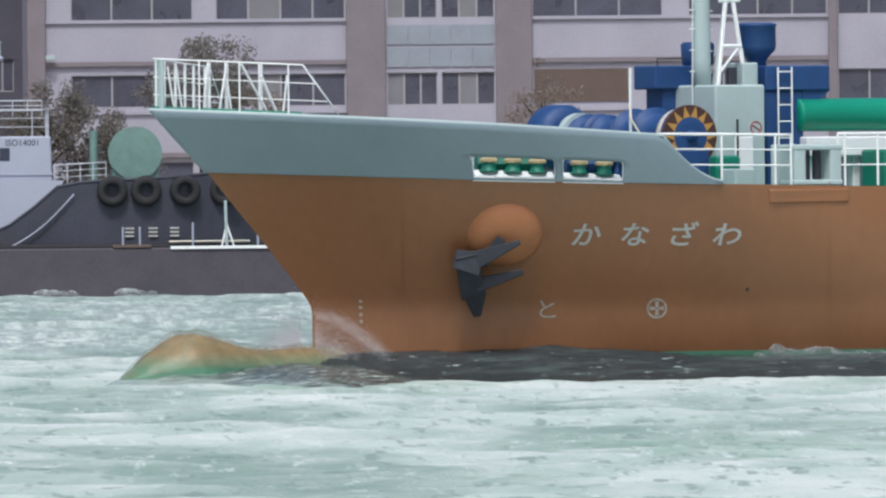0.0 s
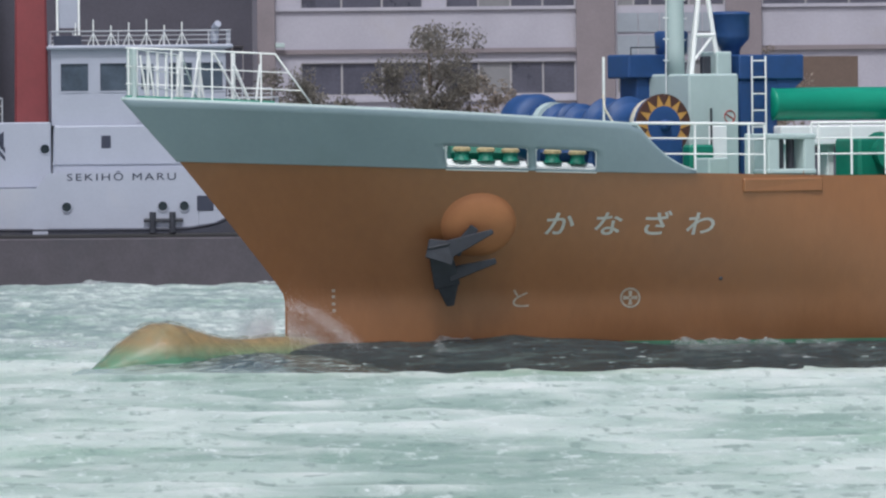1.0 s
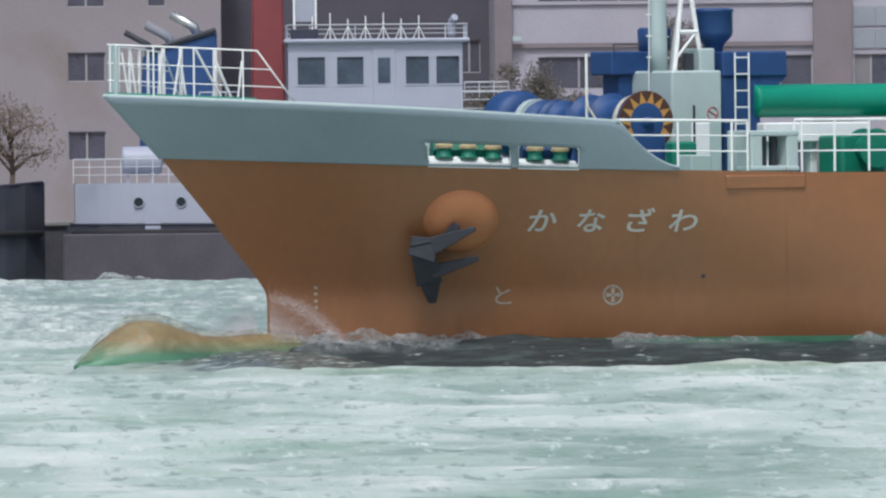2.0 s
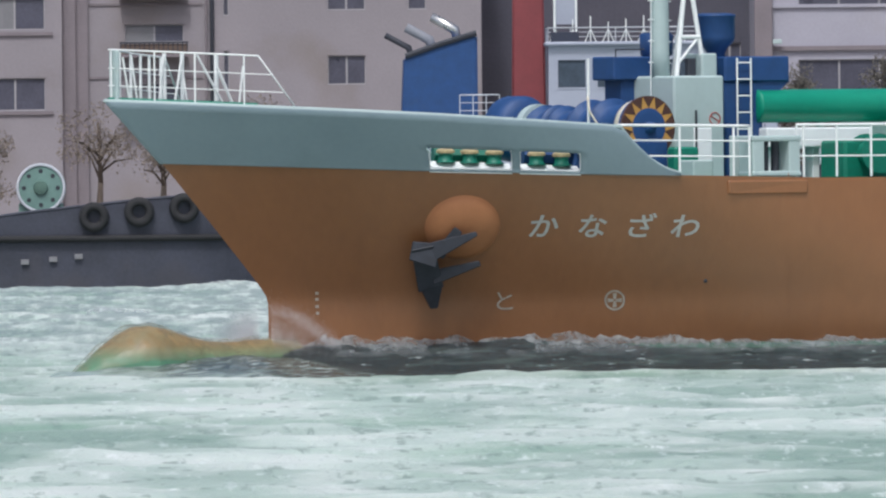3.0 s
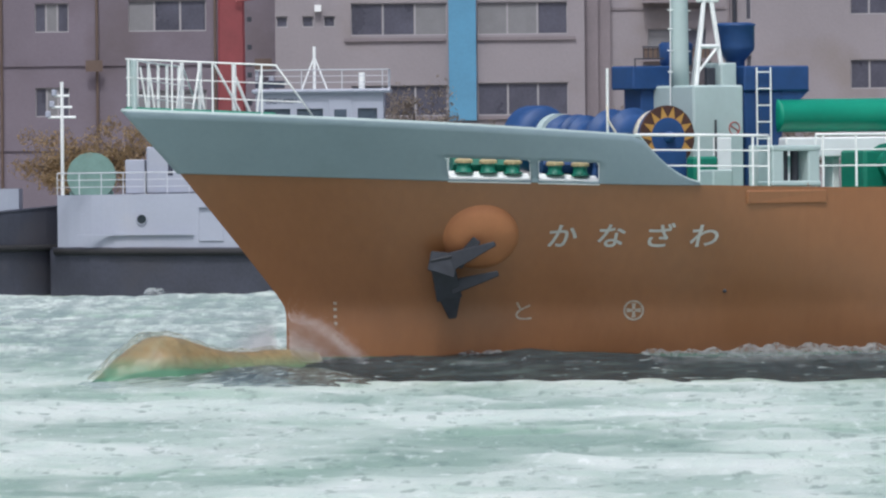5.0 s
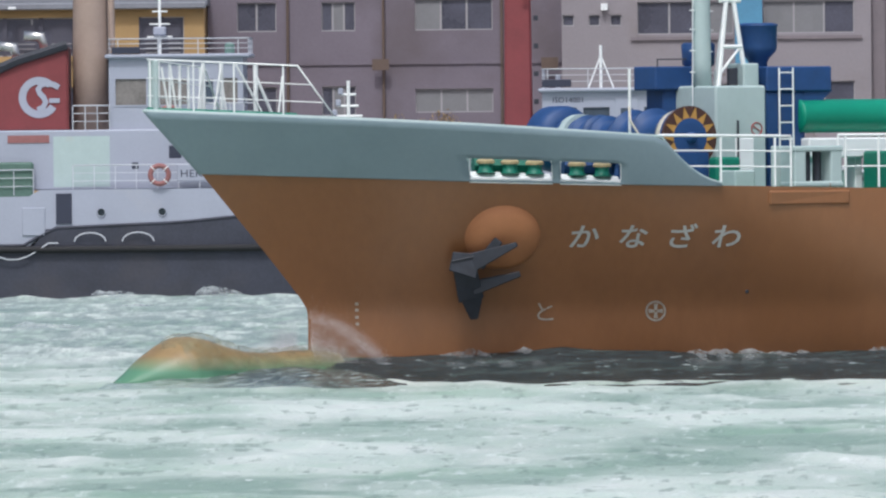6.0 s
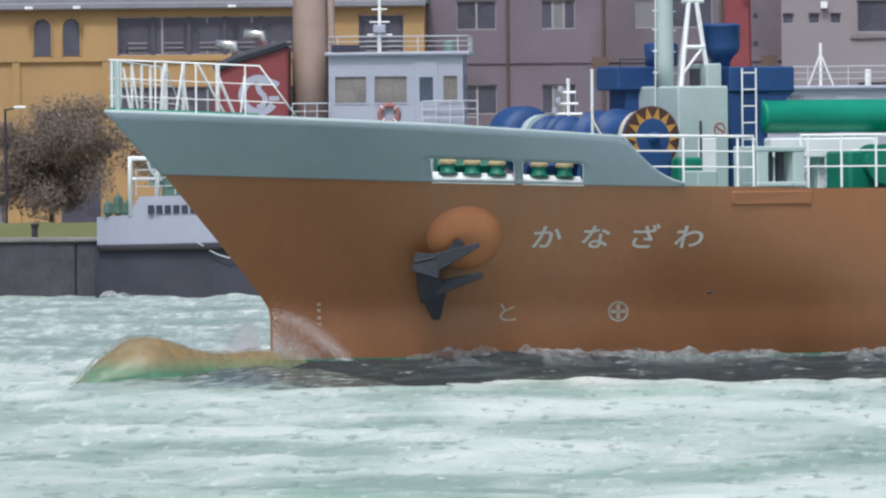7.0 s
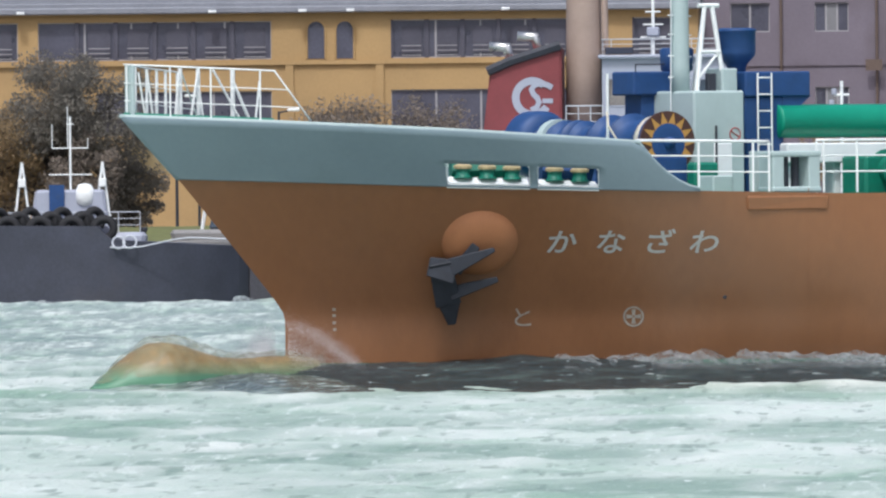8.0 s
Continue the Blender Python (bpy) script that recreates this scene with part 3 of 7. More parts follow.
    lettering("berth_mark", "\u3068", 0.46, WORN_LETTER, ship, lambda a, b: on_side(4.66 + a * 1.15, 0.78 + b, 0.012))
    bm = bmesh.new()
    c = (7.24, 0.94)
    for i in range(28):
        a0, a1 = 2 * math.pi * i / 28, 2 * math.pi * (i + 1) / 28
        bm.faces.new([bm.verts.new(on_side(c[0] + r * math.cos(a), c[1] + r * math.sin(a), 0.012)) for r, a in ((0.215, a0), (0.215, a1), (0.175, a1), (0.175, a0))])
    for k in range(4):
        a = k * math.pi / 2
        ca, sa = math.cos(a), math.sin(a)
        bm.faces.new([bm.verts.new(on_side(c[0] + u * ca - v * sa, c[1] + u * sa + v * ca, 0.013)) for u, v in ((0.02, -0.025), (0.15, -0.045), (0.15, 0.045), (0.02, 0.025))])
    part("thruster_mark", bm, WORN_LETTER, ship, "pale bow thruster mark")
    for i, (d, z) in enumerate(((0.98, 1.12), (0.98, 0.99), (0.98, 0.84), (0.99, 0.70))):
        bm = bmesh.new()
        bm.faces.new([bm.verts.new(on_side(d + u, z + v, 0.012)) for u, v in ((0, 0), (0.07, 0), (0.07, 0.06), (0, 0.06))])
        part("draught_mark", bm, WORN_LETTER, ship)
    bm = bmesh.new()
    bmesh.ops.create_icosphere(bm, subdivisions=2, radius=0.045, matrix=Matrix.Translation(on_side(9.15, 1.32, 0.0)))
    part("overboard_pipe", bm, IRON, ship, "dark overboard discharge")
    for d in (1.9, 4.95, 7.74, 10.9):
        bm = bmesh.new()
        prev = None
        for k in range(15):
            z = 0.25 + (line_z(-3) - 0.35) * k / 14
            a, b = bm.verts.new(on_side(d, z, 0.008)), bm.verts.new(on_side(d + 0.018, z, 0.008))
            if prev:
                bm.faces.new((prev[0], prev[1], b, a))
            prev = (a, b)
        part("weld_seam", bm, ORANGE, ship)

    # sponson under the chock
    bm = bmesh.new()
    vs = []
    for z in (3.13, 3.42):
        for d, o in ((9.62, -0.1), (9.62, 0.06), (11.3, 0.06), (11.3, -0.1)):
            vs.append(bm.verts.new(on_side(d, z, o)))
    for f in ((3, 2, 1, 0), (4, 5, 6, 7), (0, 1, 5, 4), (1, 2, 6, 5), (2, 3, 7, 6), (3, 0, 4, 7)):
        bm.faces.new([vs[i] for i in f])
    bmesh.ops.bevel(bm, geom=bm.edges[:], offset=0.03, segments=1, affect="EDGES")
    part("rubbing_sponson", bm, ORANGE, ship, "light orange sponson below the chock")

    # rails on the deck edge
    deck_rail(ship, 7.35, 10.15, (0.47, 0.88, 1.0), 1.0)
    deck_rail(ship, 11.15, 14.2, (0.0, 0.05, 0.28, 0.52, 0.76, 1.0), 1.02)

    # mooring chock box between them
    z0 = line_z(-9) - 0.02
    p = on_side(10.70, z0, -0.35)
    bm = bmesh.new()
    for x0, x1, y0, y1, za, zb in ((-0.58, -0.30, -0.3, 0.3, 0, 0.82), (0.30, 0.58, -0.3, 0.3, 0, 0.82), (-0.60, 0.60, -0.32, 0.32, 0.74, 0.86), (-0.6, 0.6, -0.32, 0.32, 0, 0.12)):
        box(bm, x0, x1, y0, y1, za, zb, 0.03)
    chock = part("roller_chock", bm, MINT, ship, "pale mint panama chock")
    chock.location = p
    for dx in (-0.13, 0.13):
        part("chock_roller", bar((dx, 0, 0.12), (dx, 0, 0.74), 0.09, n=12), IRON, chock)

    # winch with drums across the deck
    zc = 4.55
    winch = part("mooring_winch", bar((0, -3.9, 0), (0, 1.9, 0), 0.12, n=12), BLUE, ship, "blue mooring winch with toothed warning disc", True)
    wx = centre_x(8.02, 1.8)
    winch.location = (wx, 0, zc)

    def drum(y0, y1, r, material, name="drum", flange=0.05):
        return part(name, turned([(r * 0.5, y0), (r, y0 + 0.01), (r, y0 + flange), (r * 0.78, y0 + flange + 0.02), (r * 0.78, y1 - flange - 0.02), (r, y1 - flange), (r, y1 - 0.01), (r * 0.5, y1)], 30, "Y"), material, winch, "", True)
    drum(0.35, 1.62, 0.62, BLUE)
    drum(-0.5, 0.30, 0.60, BLUE)
    drum(-1.55, -0.75, 0.48, BLUE)
    drum(-2.35, -1.8, 0.50, BLUE)
    part("drum", turned([(0.3, -4.0), (0.60, -3.95), (0.70, -3.8), (0.70, -3.3), (0.62, -3.16), (0.4, -3.1)], 30, "Y"), BLUE, winch, "", True)
    part("drum", turned([(0.2, -3.3), (0.44, -3.28), (0.44, -2.45), (0.2, -2.43)], 24, "Y"), BLUE, winch, "", True)
    part("rope_coil", turned([(0.5, 1.30), (0.575, 1.32), (0.585, 1.45), (0.57, 1.58), (0.5, 1.60)], 28, "Y"), ROPE, winch, "cream rope on the drum", True)
    part("band", turned([(0.3, -2.80), (0.52, -2.79), (0.52, -2.57), (0.3, -2.56)], 24, "Y"), MINT, winch, "pale band")
    part("warning_disc", turned([(0.3, 1.70), (0.66, 1.71), (0.66, 1.78), (0.3, 1.79)], 32, "Y"), DISC, winch, "dark brown warning disc")
    bm = bmesh.new()
    for i in range(14):
        a = 2 * math.pi * i / 14
        bm.faces.new([bm.verts.new((math.cos(a + k) * r, 1.796, math.sin(a + k) * r)) for r, k in ((0.40, -0.224), (0.655, 0), (0.40, 0.224))])
    part("warning_teeth", bm, AMBER, winch, "amber teeth on the disc")
    part("disc_hub", turned([(0.1, 1.77), (0.405, 1.78), (0.405, 1.802), (0.3, 1.81)], 28, "Y"), BLUE, winch)
    part("foot_plate", block(-0.42, 0.42, 1.80, 1.86, -1.1, -0.30, bevel=0.02), BLUE, winch)
    for y in (-3.0, -1.66, -0.62, 0.33, 1.66):
        part("winch_stand", block(-0.45, 0.45, y - 0.06, y + 0.06, -1.1, 0.1, bevel=0.02, top=(0.5, 1)), BLUE, winch)
    part("gear_case", block(-0.55, 0.35, 1.15, 1.68, -1.1, -0.1, bevel=0.04), BLUE, winch)

    # mast house, post, lattice frame
    hx = centre_x(8.6, 0)
    z0 = line_z(hx) - 0.05
    house = part("mast_house", block(hx - 0.62, hx + 0.62, -1.0, 1.0, z0, 5.63, bevel=0.04), MINT, ship, "pale mint mast house")
    part("red_mark", torus(bmesh.new(), Matrix.Translation((hx - 0.38, 1.01, 4.72)) @ pose(0, 0, 0, 90), 0.13, 0.012, 16, 5), RED, house, "small red warning mark")
    part("red_mark", bar((hx - 0.48, 1.01, 4.66), (hx - 0.28, 1.01, 4.78), 0.012, n=5), RED, house)
    part("cable_pipe", tube([(hx + 0.1, 1.04, z0), (hx + 0.1, 1.04, 4.9)], 0.025), IRON, house)
    part("door", block(hx - 0.3, hx + 0.15, 0.99, 1.03, z0 + 0.2, z0 + 1.1, bevel=0.02), WHITE, house)
    px = centre_x(8.30, 0.1)
    post = part("signal_post", turned([(0.21, 5.55), (0.20, 6.2), (0.185, 8.0), (0.17, 10.0), (0.16, 10.4)], 20), MINT, ship, "pale mint tapered mast post", True)
    post.location = (px, 0.1, 0)
    for z in (5.9, 6.35, 6.8, 7.2, 7.7):
        part("mast_step", bar((-0.34, -0.1, z), (0.34, 0.1, z + 0.02), 0.015, n=5), RAILWHITE, post)
    part("halyard", bar((0.3, 0.1, 4.4), (0.24, 0.1, 9.8), 0.012, n=5), RAILWHITE, post)
    fx = centre_x(8.88, 0.2)
    frame_part = part("lattice_frame", bar((fx + 0.36, 0.35, 5.6), (fx + 0.06, 0.2, 7.42), 0.05), RAILWHITE, ship, "white lattice light frame")
    for q0, q1, r in (((fx - 0.34, 0.35, 5.6), (fx - 0.12, 0.2, 7.42), 0.05), ((fx, -0.4, 5.6), (fx, 0.1, 7.42), 0.045), ((fx + 0.24, 0.3, 6.45), (fx - 0.25, 0.3, 6.45), 0.045),
                      ((fx + 0.22, 0.2, 7.42), (fx - 0.28, 0.2, 7.42), 0.05), ((fx + 0.3, 0.34, 5.9), (fx - 0.22, 0.3, 6.45), 0.03)):
        part("lattice_bar", bar(q0, q1, r, n=8), RAILWHITE, frame_part)
    part("lamp_bracket", block(fx - 0.1, fx + 0.1, 0.25, 0.4, 5.62, 6.0, bevel=0.02), IRON, frame_part)
    part("locker", block(fx - 0.62, fx - 0.24, -0.3, 0.4, 5.6, 6.1, bevel=0.03), MINT, frame_part)

    # blue gear behind and beside the house
    bx = centre_x(7.6, -0.9)
    hop = part("blue_hopper", block(bx - 0.62, bx + 0.55, -1.4, -0.5, 5.55, 6.05, bevel=0.03), BLUE, ship, "blue painted hopper on a trunk")
    part("hopper_trunk", block(bx - 0.45, bx + 0.3, -1.3, -0.6, z0, 5.58, bevel=0.02), BLUE, hop)
    part("hopper_rail", tube([(bx + 0.5, -0.5, 6.04), (bx + 0.5, -0.5, 6.2), (bx - 0.2, -0.5, 6.2)], 0.015, 5), IRON, hop)
    bx = centre_x(9.78, -0.1)
    tower = part("blue_tower", block(bx - 0.52, bx + 0.42, -0.6, 0.4, z0, 5.5, bevel=0.03), BLUE, ship, "blue crane pedestal with flared head")
    part("tower_head", block(bx - 1.15, bx + 0.45, -0.66, 0.46, 5.5, 6.03, bevel=0.03), BLUE, tower)
    bm = bmesh.new()
    vs = [bm.verts.new(v) for v in ((bx - 0.5, -0.6, 4.95), (bx - 0.5, 0.4, 4.95), (bx - 0.5, 0.4, 5.52), (bx - 0.5, -0.6, 5.52), (bx - 1.2, -0.6, 5.52), (bx - 1.2, 0.4, 5.52))]
    for f in ((0, 1, 2, 3), (1, 5, 2), (0, 3, 4), (0, 4, 5, 1), (3, 2, 5, 4)):
        bm.faces.new([vs[i] for i in f])
    part("tower_gusset", bm, BLUE, tower)
    lx = centre_x(10.08, 0.55)
    for dx in (-0.17, 0.17):
        part("ladder_rail", bar((lx + dx, 0.55, 4.0), (lx + dx, 0.55, 6.0), 0.02, n=6), RAILWHITE, tower, "white ladder rail")
    for k in range(6):
        part("ladder_rung", bar((lx - 0.17, 0.55, 4.15 + 0.35 * k), (lx + 0.17, 0.55, 4.15 + 0.35 * k), 0.016, n=6), RAILWHITE, tower)
    vx = centre_x(9.50, -0.3)
    vent = part("blue_ventilator", turned([(0.20, 5.4), (0.20, 6.12), (0.24, 6.2), (0.39, 6.36), (0.41, 6.45), (0.41, 6.86), (0.43, 6.88), (0.43, 6.92), (0.3, 6.95)], 24), BLUE, ship, "blue mushroom ventilator", True)
    vent.location = (vx, -0.3, 0)
    vx = centre_x(8.25, -1.1)
    vent = part("blue_ventilator", turned([(0.2, 5.2), (0.2, 6.0), (0.34, 6.08), (0.36, 6.5), (0.3, 6.55)], 20), BLUE, ship, "blue ventilator behind the mast", True)
    vent.location = (vx, -1.1, 0)

    # green pipe on its white saddle, machinery under it
    gx = centre_x(10.30, 0.3)
    pipe = part("green_pipe", turned([(0.20, -0.02), (0.355, 0), (0.365, 0.03), (0.35, 0.06), (0.35, 5.06), (0.365, 5.1), (0.365, 5.16), (0.2, 5.18)], 28), GREEN_LIGHT, ship, "thick green pipe trunk", True)
    pipe.matrix_basis = Matrix.Translation((gx, 0.3, 4.98)) @ pose(0, 0, 0, 0, -90)
    gz = line_z(gx) - 0.05
    part("pipe_saddle", block(gx - 2.7, gx - 0.05, -0.1, 0.7, 4.1, 4.52, bevel=0.03), WHITE, ship, "white saddle beam under the pipe")
    for x in (gx - 0.3, gx - 1.4, gx - 2.5):
        part("saddle_leg", block(x - 0.08, x + 0.08, 0.1, 0.5, gz, 4.12, bevel=0.01), WHITE, ship)
    machine = part("deck_machine", block(gx - 2.4, gx - 1.3, 0.8, 1.8, gz, 4.25, bevel=0.06), GREEN, ship, "green deck machinery")
    part("machine_drum", turned([(0.25, 0), (0.42, 0.02), (0.42, 0.08), (0.25, 0.1), (0.25, 0.5), (0.42, 0.52), (0.42, 0.6)], 20, "Y"), GREEN, machine).location = (gx - 1.85, 1.7, gz + 0.55)
    bx = centre_x(9.0, 2.6)
    part("deck_locker", block(bx - 0.25, bx + 0.25, 2.3, 2.9, z0, z0 + 0.42, bevel=0.03), MINT, ship, "pale mint deck locker")
    part("green_valve", block(bx - 0.3, bx + 0.3, 1.9, 2.25, z0, z0 + 0.7, bevel=0.05), GREEN, ship, "green valve block")
    bx = centre_x(9.95, 3.2)
    part("wind_screen", block(bx - 0.32, bx + 0.28, 3.15, 3.22, z0, z0 + 0.92, bevel=0.02), MINT, ship, "pale mint steel screen")
    part("wind_screen", block(bx - 0.36, bx - 0.30, 2.6, 3.2, z0, z0 + 0.92, bevel=0.02), MINT, ship)
    sx = centre_x(6.76, 0.9)
    part("staff", bar((sx, 0.9, z0), (sx, 0.9, 6.0), 0.03), RAILWHITE, ship, "thin white staff")
    part("hose", tube([(sx + 0.05, 0.95, 5.2), (sx + 0.1, 1.1, 4.9), (sx - 0.05, 1.2, 4.6)], 0.025, 6), ROPE, ship, "cream hose on the staff")
    return ship


SHIP = build_ship()


# ---- the far shore ----
def fx(u):
    """Facades: metres along the shore."""
    return (u + 1012) / 42.5


def fz(v):
    return 3.8 + (340 - v) / 42.5


def qx(u):
    """Quay berths: metres along the shore."""
    return (u + 1012) / 45.0


def qz(v):
    return 3.8 + (340 - v) / 45.0


# wall colours are shifted towards blue grey, painting in the distance haze
WALL_WHITE = mat("white facade paint greyed for haze", (0.37, 0.36, 0.415), 0.8, vary=0.10, size=2.0, bump=0.01, stain=(0.36, 0.34, 0.34), stain_at=0.66)
WALL_BEIGE = mat("beige rendered wall", (0.268, 0.245, 0.262), 0.85, vary=0.10, size=2.5, bump=0.02, stain=(0.21, 0.18, 0.165), stain_at=0.64)
PILLAR = mat("brown grey tile", (0.205, 0.178, 0.192), 0.7, vary=0.12, size=1.2, bump=0.01)
WALL_MAUVE = mat("mauve brown wall", (0.168, 0.145, 0.175), 0.85, vary=0.12, size=2.2, bump=0.02, stain=(0.11, 0.09, 0.095), stain_at=0.62)
WALL_YELLOW = mat("ochre yellow wall", (0.395, 0.262, 0.115), 0.8, vary=0.12, size=2.2, bump=0.02, stain=(0.33, 0.215, 0.10), stain_at=0.66)
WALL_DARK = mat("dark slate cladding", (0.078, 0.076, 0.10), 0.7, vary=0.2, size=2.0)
PANEL_BROWN = mat("brown panel", (0.12, 0.085, 0.068), 0.7, vary=0.15, size=1.0)
PANEL_BLUE = mat("pale blue panel", (0.27, 0.30, 0.34), 0.5, vary=0.1, size=0.8)
STRIP_BLUE = mat("sky blue wall strip", (0.10, 0.27, 0.42), 0.7, vary=0.1, size=1.0)
BOARD = mat("pale ochre board", (0.46, 0.36, 0.19), 0.7, vary=0.2, size=0.7)
ROOF = mat("grey roof sheet", (0.22, 0.23, 0.26), 0.6, vary=0.15, size=1.0)
FRAME = mat("window frame aluminium", (0.33, 0.32, 0.33), 0.5, vary=0.1, size=0.5)
# glass lightened and blued for the same haze
PANE = mat("office window glass", (0.080, 0.080, 0.108), 0.3, vary=0.35, size=1.3, spec=0.5)
BLIND = mat("drawn grey blind", (0.20, 0.20, 0.21), 0.8, vary=0.1, size=0.6)
BARK = mat("bark", (0.09, 0.07, 0.055), 0.9, vary=0.3, size=0.2, bump=0.02)
LAWN = mat("lawn", (0.14, 0.15, 0.05), 0.95, vary=0.3, size=0.8, bump=0.03)
PAVING = mat("promenade paving", (0.30, 0.28, 0.25), 0.85, vary=0.15, size=1.0)


def leaf_material(name, colour):
    """Thin leaves: half of the light goes through them."""
    m = mat(name, colour, 0.75, vary=0.3, size=0.7, grain=5, spec=0.2)
    t = m.node_tree
    b = t.nodes["Principled BSDF"]
    thin = t.nodes.new("ShaderNodeBsdfTranslucent")
    t.links.new(b.inputs["Base Color"].links[0].from_socket, thin.inputs[0])
    both = t.nodes.new("ShaderNodeMixShader")
    both.inputs[0].default_value = 0.5
    t.links.new(b.outputs[0], both.inputs[1])
    t.links.new(thin.outputs[0], both.inputs[2])
    t.links.new(both.outputs[0], t.nodes["Material Output"].inputs[0])
    return m


# paler than real foliage: the haze before the trees is in the colour
LEAF = leaf_material("dull green leaves paled for haze", (0.225, 0.21, 0.18))
LEAF_DRY = leaf_material("olive brown leaves paled for haze", (0.28, 0.24, 0.20))
LEAF_GOLD = leaf_material("yellowing leaves paled for haze", (0.33, 0.245, 0.14))


def wall_with_holes(x0, x1, z0, z1, holes, y, thick=0.35):
    """A wall facing -y with openings cut right through it."""
    bm = bmesh.new()
    xs = sorted({x0, x1, *[max(x0, min(x1, v)) for h in holes for v in h[:2]]})
    zs = sorted({z0, z1, *[max(z0, min(z1, v)) for h in holes for v in h[2:4]]})
    cache = {}

    def vert(i, j, k):
        if (i, j, k) not in cache:
            cache[i, j, k] = bm.verts.new((xs[i], y + k * thick, zs[j]))
        return cache[i, j, k]

    def solid(i, j):
        if not (0 <= i < len(xs) - 1 and 0 <= j < len(zs) - 1):
            return False
        cx, cz = (xs[i] + xs[i + 1]) / 2, (zs[j] + zs[j + 1]) / 2
        return not any(h[0] < cx < h[1] and h[2] < cz < h[3] for h in holes)
    for i in range(len(xs) - 1):
        for j in range(len(zs) - 1):
            if not solid(i, j):
                continue
            bm.faces.new((vert(i, j, 0), vert(i + 1, j, 0), vert(i + 1, j + 1, 0), vert(i, j + 1, 0)))
            bm.faces.new((vert(i, j, 1), vert(i, j + 1, 1), vert(i + 1, j + 1, 1), vert(i + 1, j, 1)))
            for di, dj, a, b in ((-1, 0, (0, 0), (0, 1)), (1, 0, (1, 1), (1, 0)), (0, -1, (1, 0), (0, 0)), (0, 1, (0, 1), (1, 1))):
                if not solid(i + di, j + dj):
                    p, q = (i + a[0], j + a[1]), (i + b[0], j + b[1])
                    bm.faces.new((vert(*p, 0), vert(*q, 0), vert(*q, 1), vert(*p, 1)))
    bmesh.ops.recalc_face_normals(bm, faces=bm.faces[:])
    return bm


def add_window(house, x0, x1, z0, z1, y, lights=2, blind=()):
    """A framed window set back in its opening, a pane for each light."""
    step = (x1 - x0) / lights
    fr = wall_with_holes(x0, x1, z0, z1, [(x0 + i * step + 0.04, x0 + (i + 1) * step - 0.04, z0 + 0.05, z1 - 0.05) for i in range(lights)], y + 0.10, 0.07)
    win = part("window", fr, FRAME, house)
    for i in range(lights):
        pane = part("pane", block(x0 + i * step + 0.02, x0 + (i + 1) * step - 0.02, y + 0.13, y + 0.145, z0 + 0.03, z1 - 0.03), BLIND if i in blind else PANE, win)
    return win


def building(name, label, x0, x1, y, z1, depth, wall, windows, extra_holes=(), ground=2.0):
    """windows: (x0, x1, z0, z1, lights, blinds). A wall with real openings, a roof slab and plain sides."""
    b = empty(name, pose(0, 0, 0), label, "building")
    holes = [w[:4] for w in windows] + list(extra_holes)
    part("wall", wall_with_holes(x0, x1, ground, z1, holes, y), wall, b)
    part("side_wall", block(x0, x0 + 0.3, y + 0.36, y + depth, ground, z1), wall, b)
    part("side_wall", block(x1 - 0.3, x1, y + 0.36, y + depth, ground, z1), wall, b)
    part("back_wall", block(x0 + 0.3, x1 - 0.3, y + depth - 0.3, y + depth, ground, z1), wall, b)
    part("roof", block(x0 - 0.15, x1 + 0.15, y - 0.15, y + depth + 0.15, z1 + 0.004, z1 + 0.35, bevel=0.03), ROOF, b)
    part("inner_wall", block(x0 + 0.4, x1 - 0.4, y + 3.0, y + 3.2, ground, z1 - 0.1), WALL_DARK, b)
    for w in windows:
        add_window(b, *w[:4], y, w[4], w[5] if len(w) > 5 else ())
    return b


def build_shore():
    g = bmesh.new()
    box(g, -900, 900, 953.0, 4400, -3, 2.0)
    tagged(part("ground", g, PAVING), "paved quay apron reaching back to the town", "ground", kind="structure")
    wall = tagged(part("quay_wall", block(-120, 120, 952.7, 952.995, -3, 2.0), QUAYDARK), "dark wet concrete quay wall in blocks", "quay wall", kind="structure")
    first = None
    for i in range(60):
        m = pose(-118 + i * 4.0, 952.58 + 0.02 * ((i * 7) % 3), 0)
        if first is None:
            first = part("concrete_block", block(-1.98, 1.98, -0.1, 0.1, -2, 2.02, bevel=0.03), QUAYDARK, wall)
            first.matrix_basis = m
        else:
            share("concrete_block", first, wall, m)
    tagged(part("quay_coping", block(-120, 120, 952.35, 953.4, 2.024, 2.22, bevel=0.04), CONCRETE), "pale concrete coping along the quay", "coping", kind="structure")
    bank = bmesh.new()
    cols = []
    for i in range(41):
        x = fx(-3620) + (fx(-2840) - fx(-3620)) * i / 40
        cols.append([bank.verts.new((x, yy, zz + 0.04 * noise.noise((x * 0.7, yy, 0)) * (zz > 2.02))) for yy, zz in ((957.5, 1.98), (958.0, 2.12), (962, 2.3), (968, 2.62), (974, 2.78), (976, 1.9))])
    for p, q in zip(cols, cols[1:]):
        for k in range(5):
            bank.faces.new((p[k], q[k], q[k + 1], p[k + 1]))
    tagged(part("lawn", bank, LAWN), "dry grass strip behind the quay", "lawn", kind="structure")


build_shore()


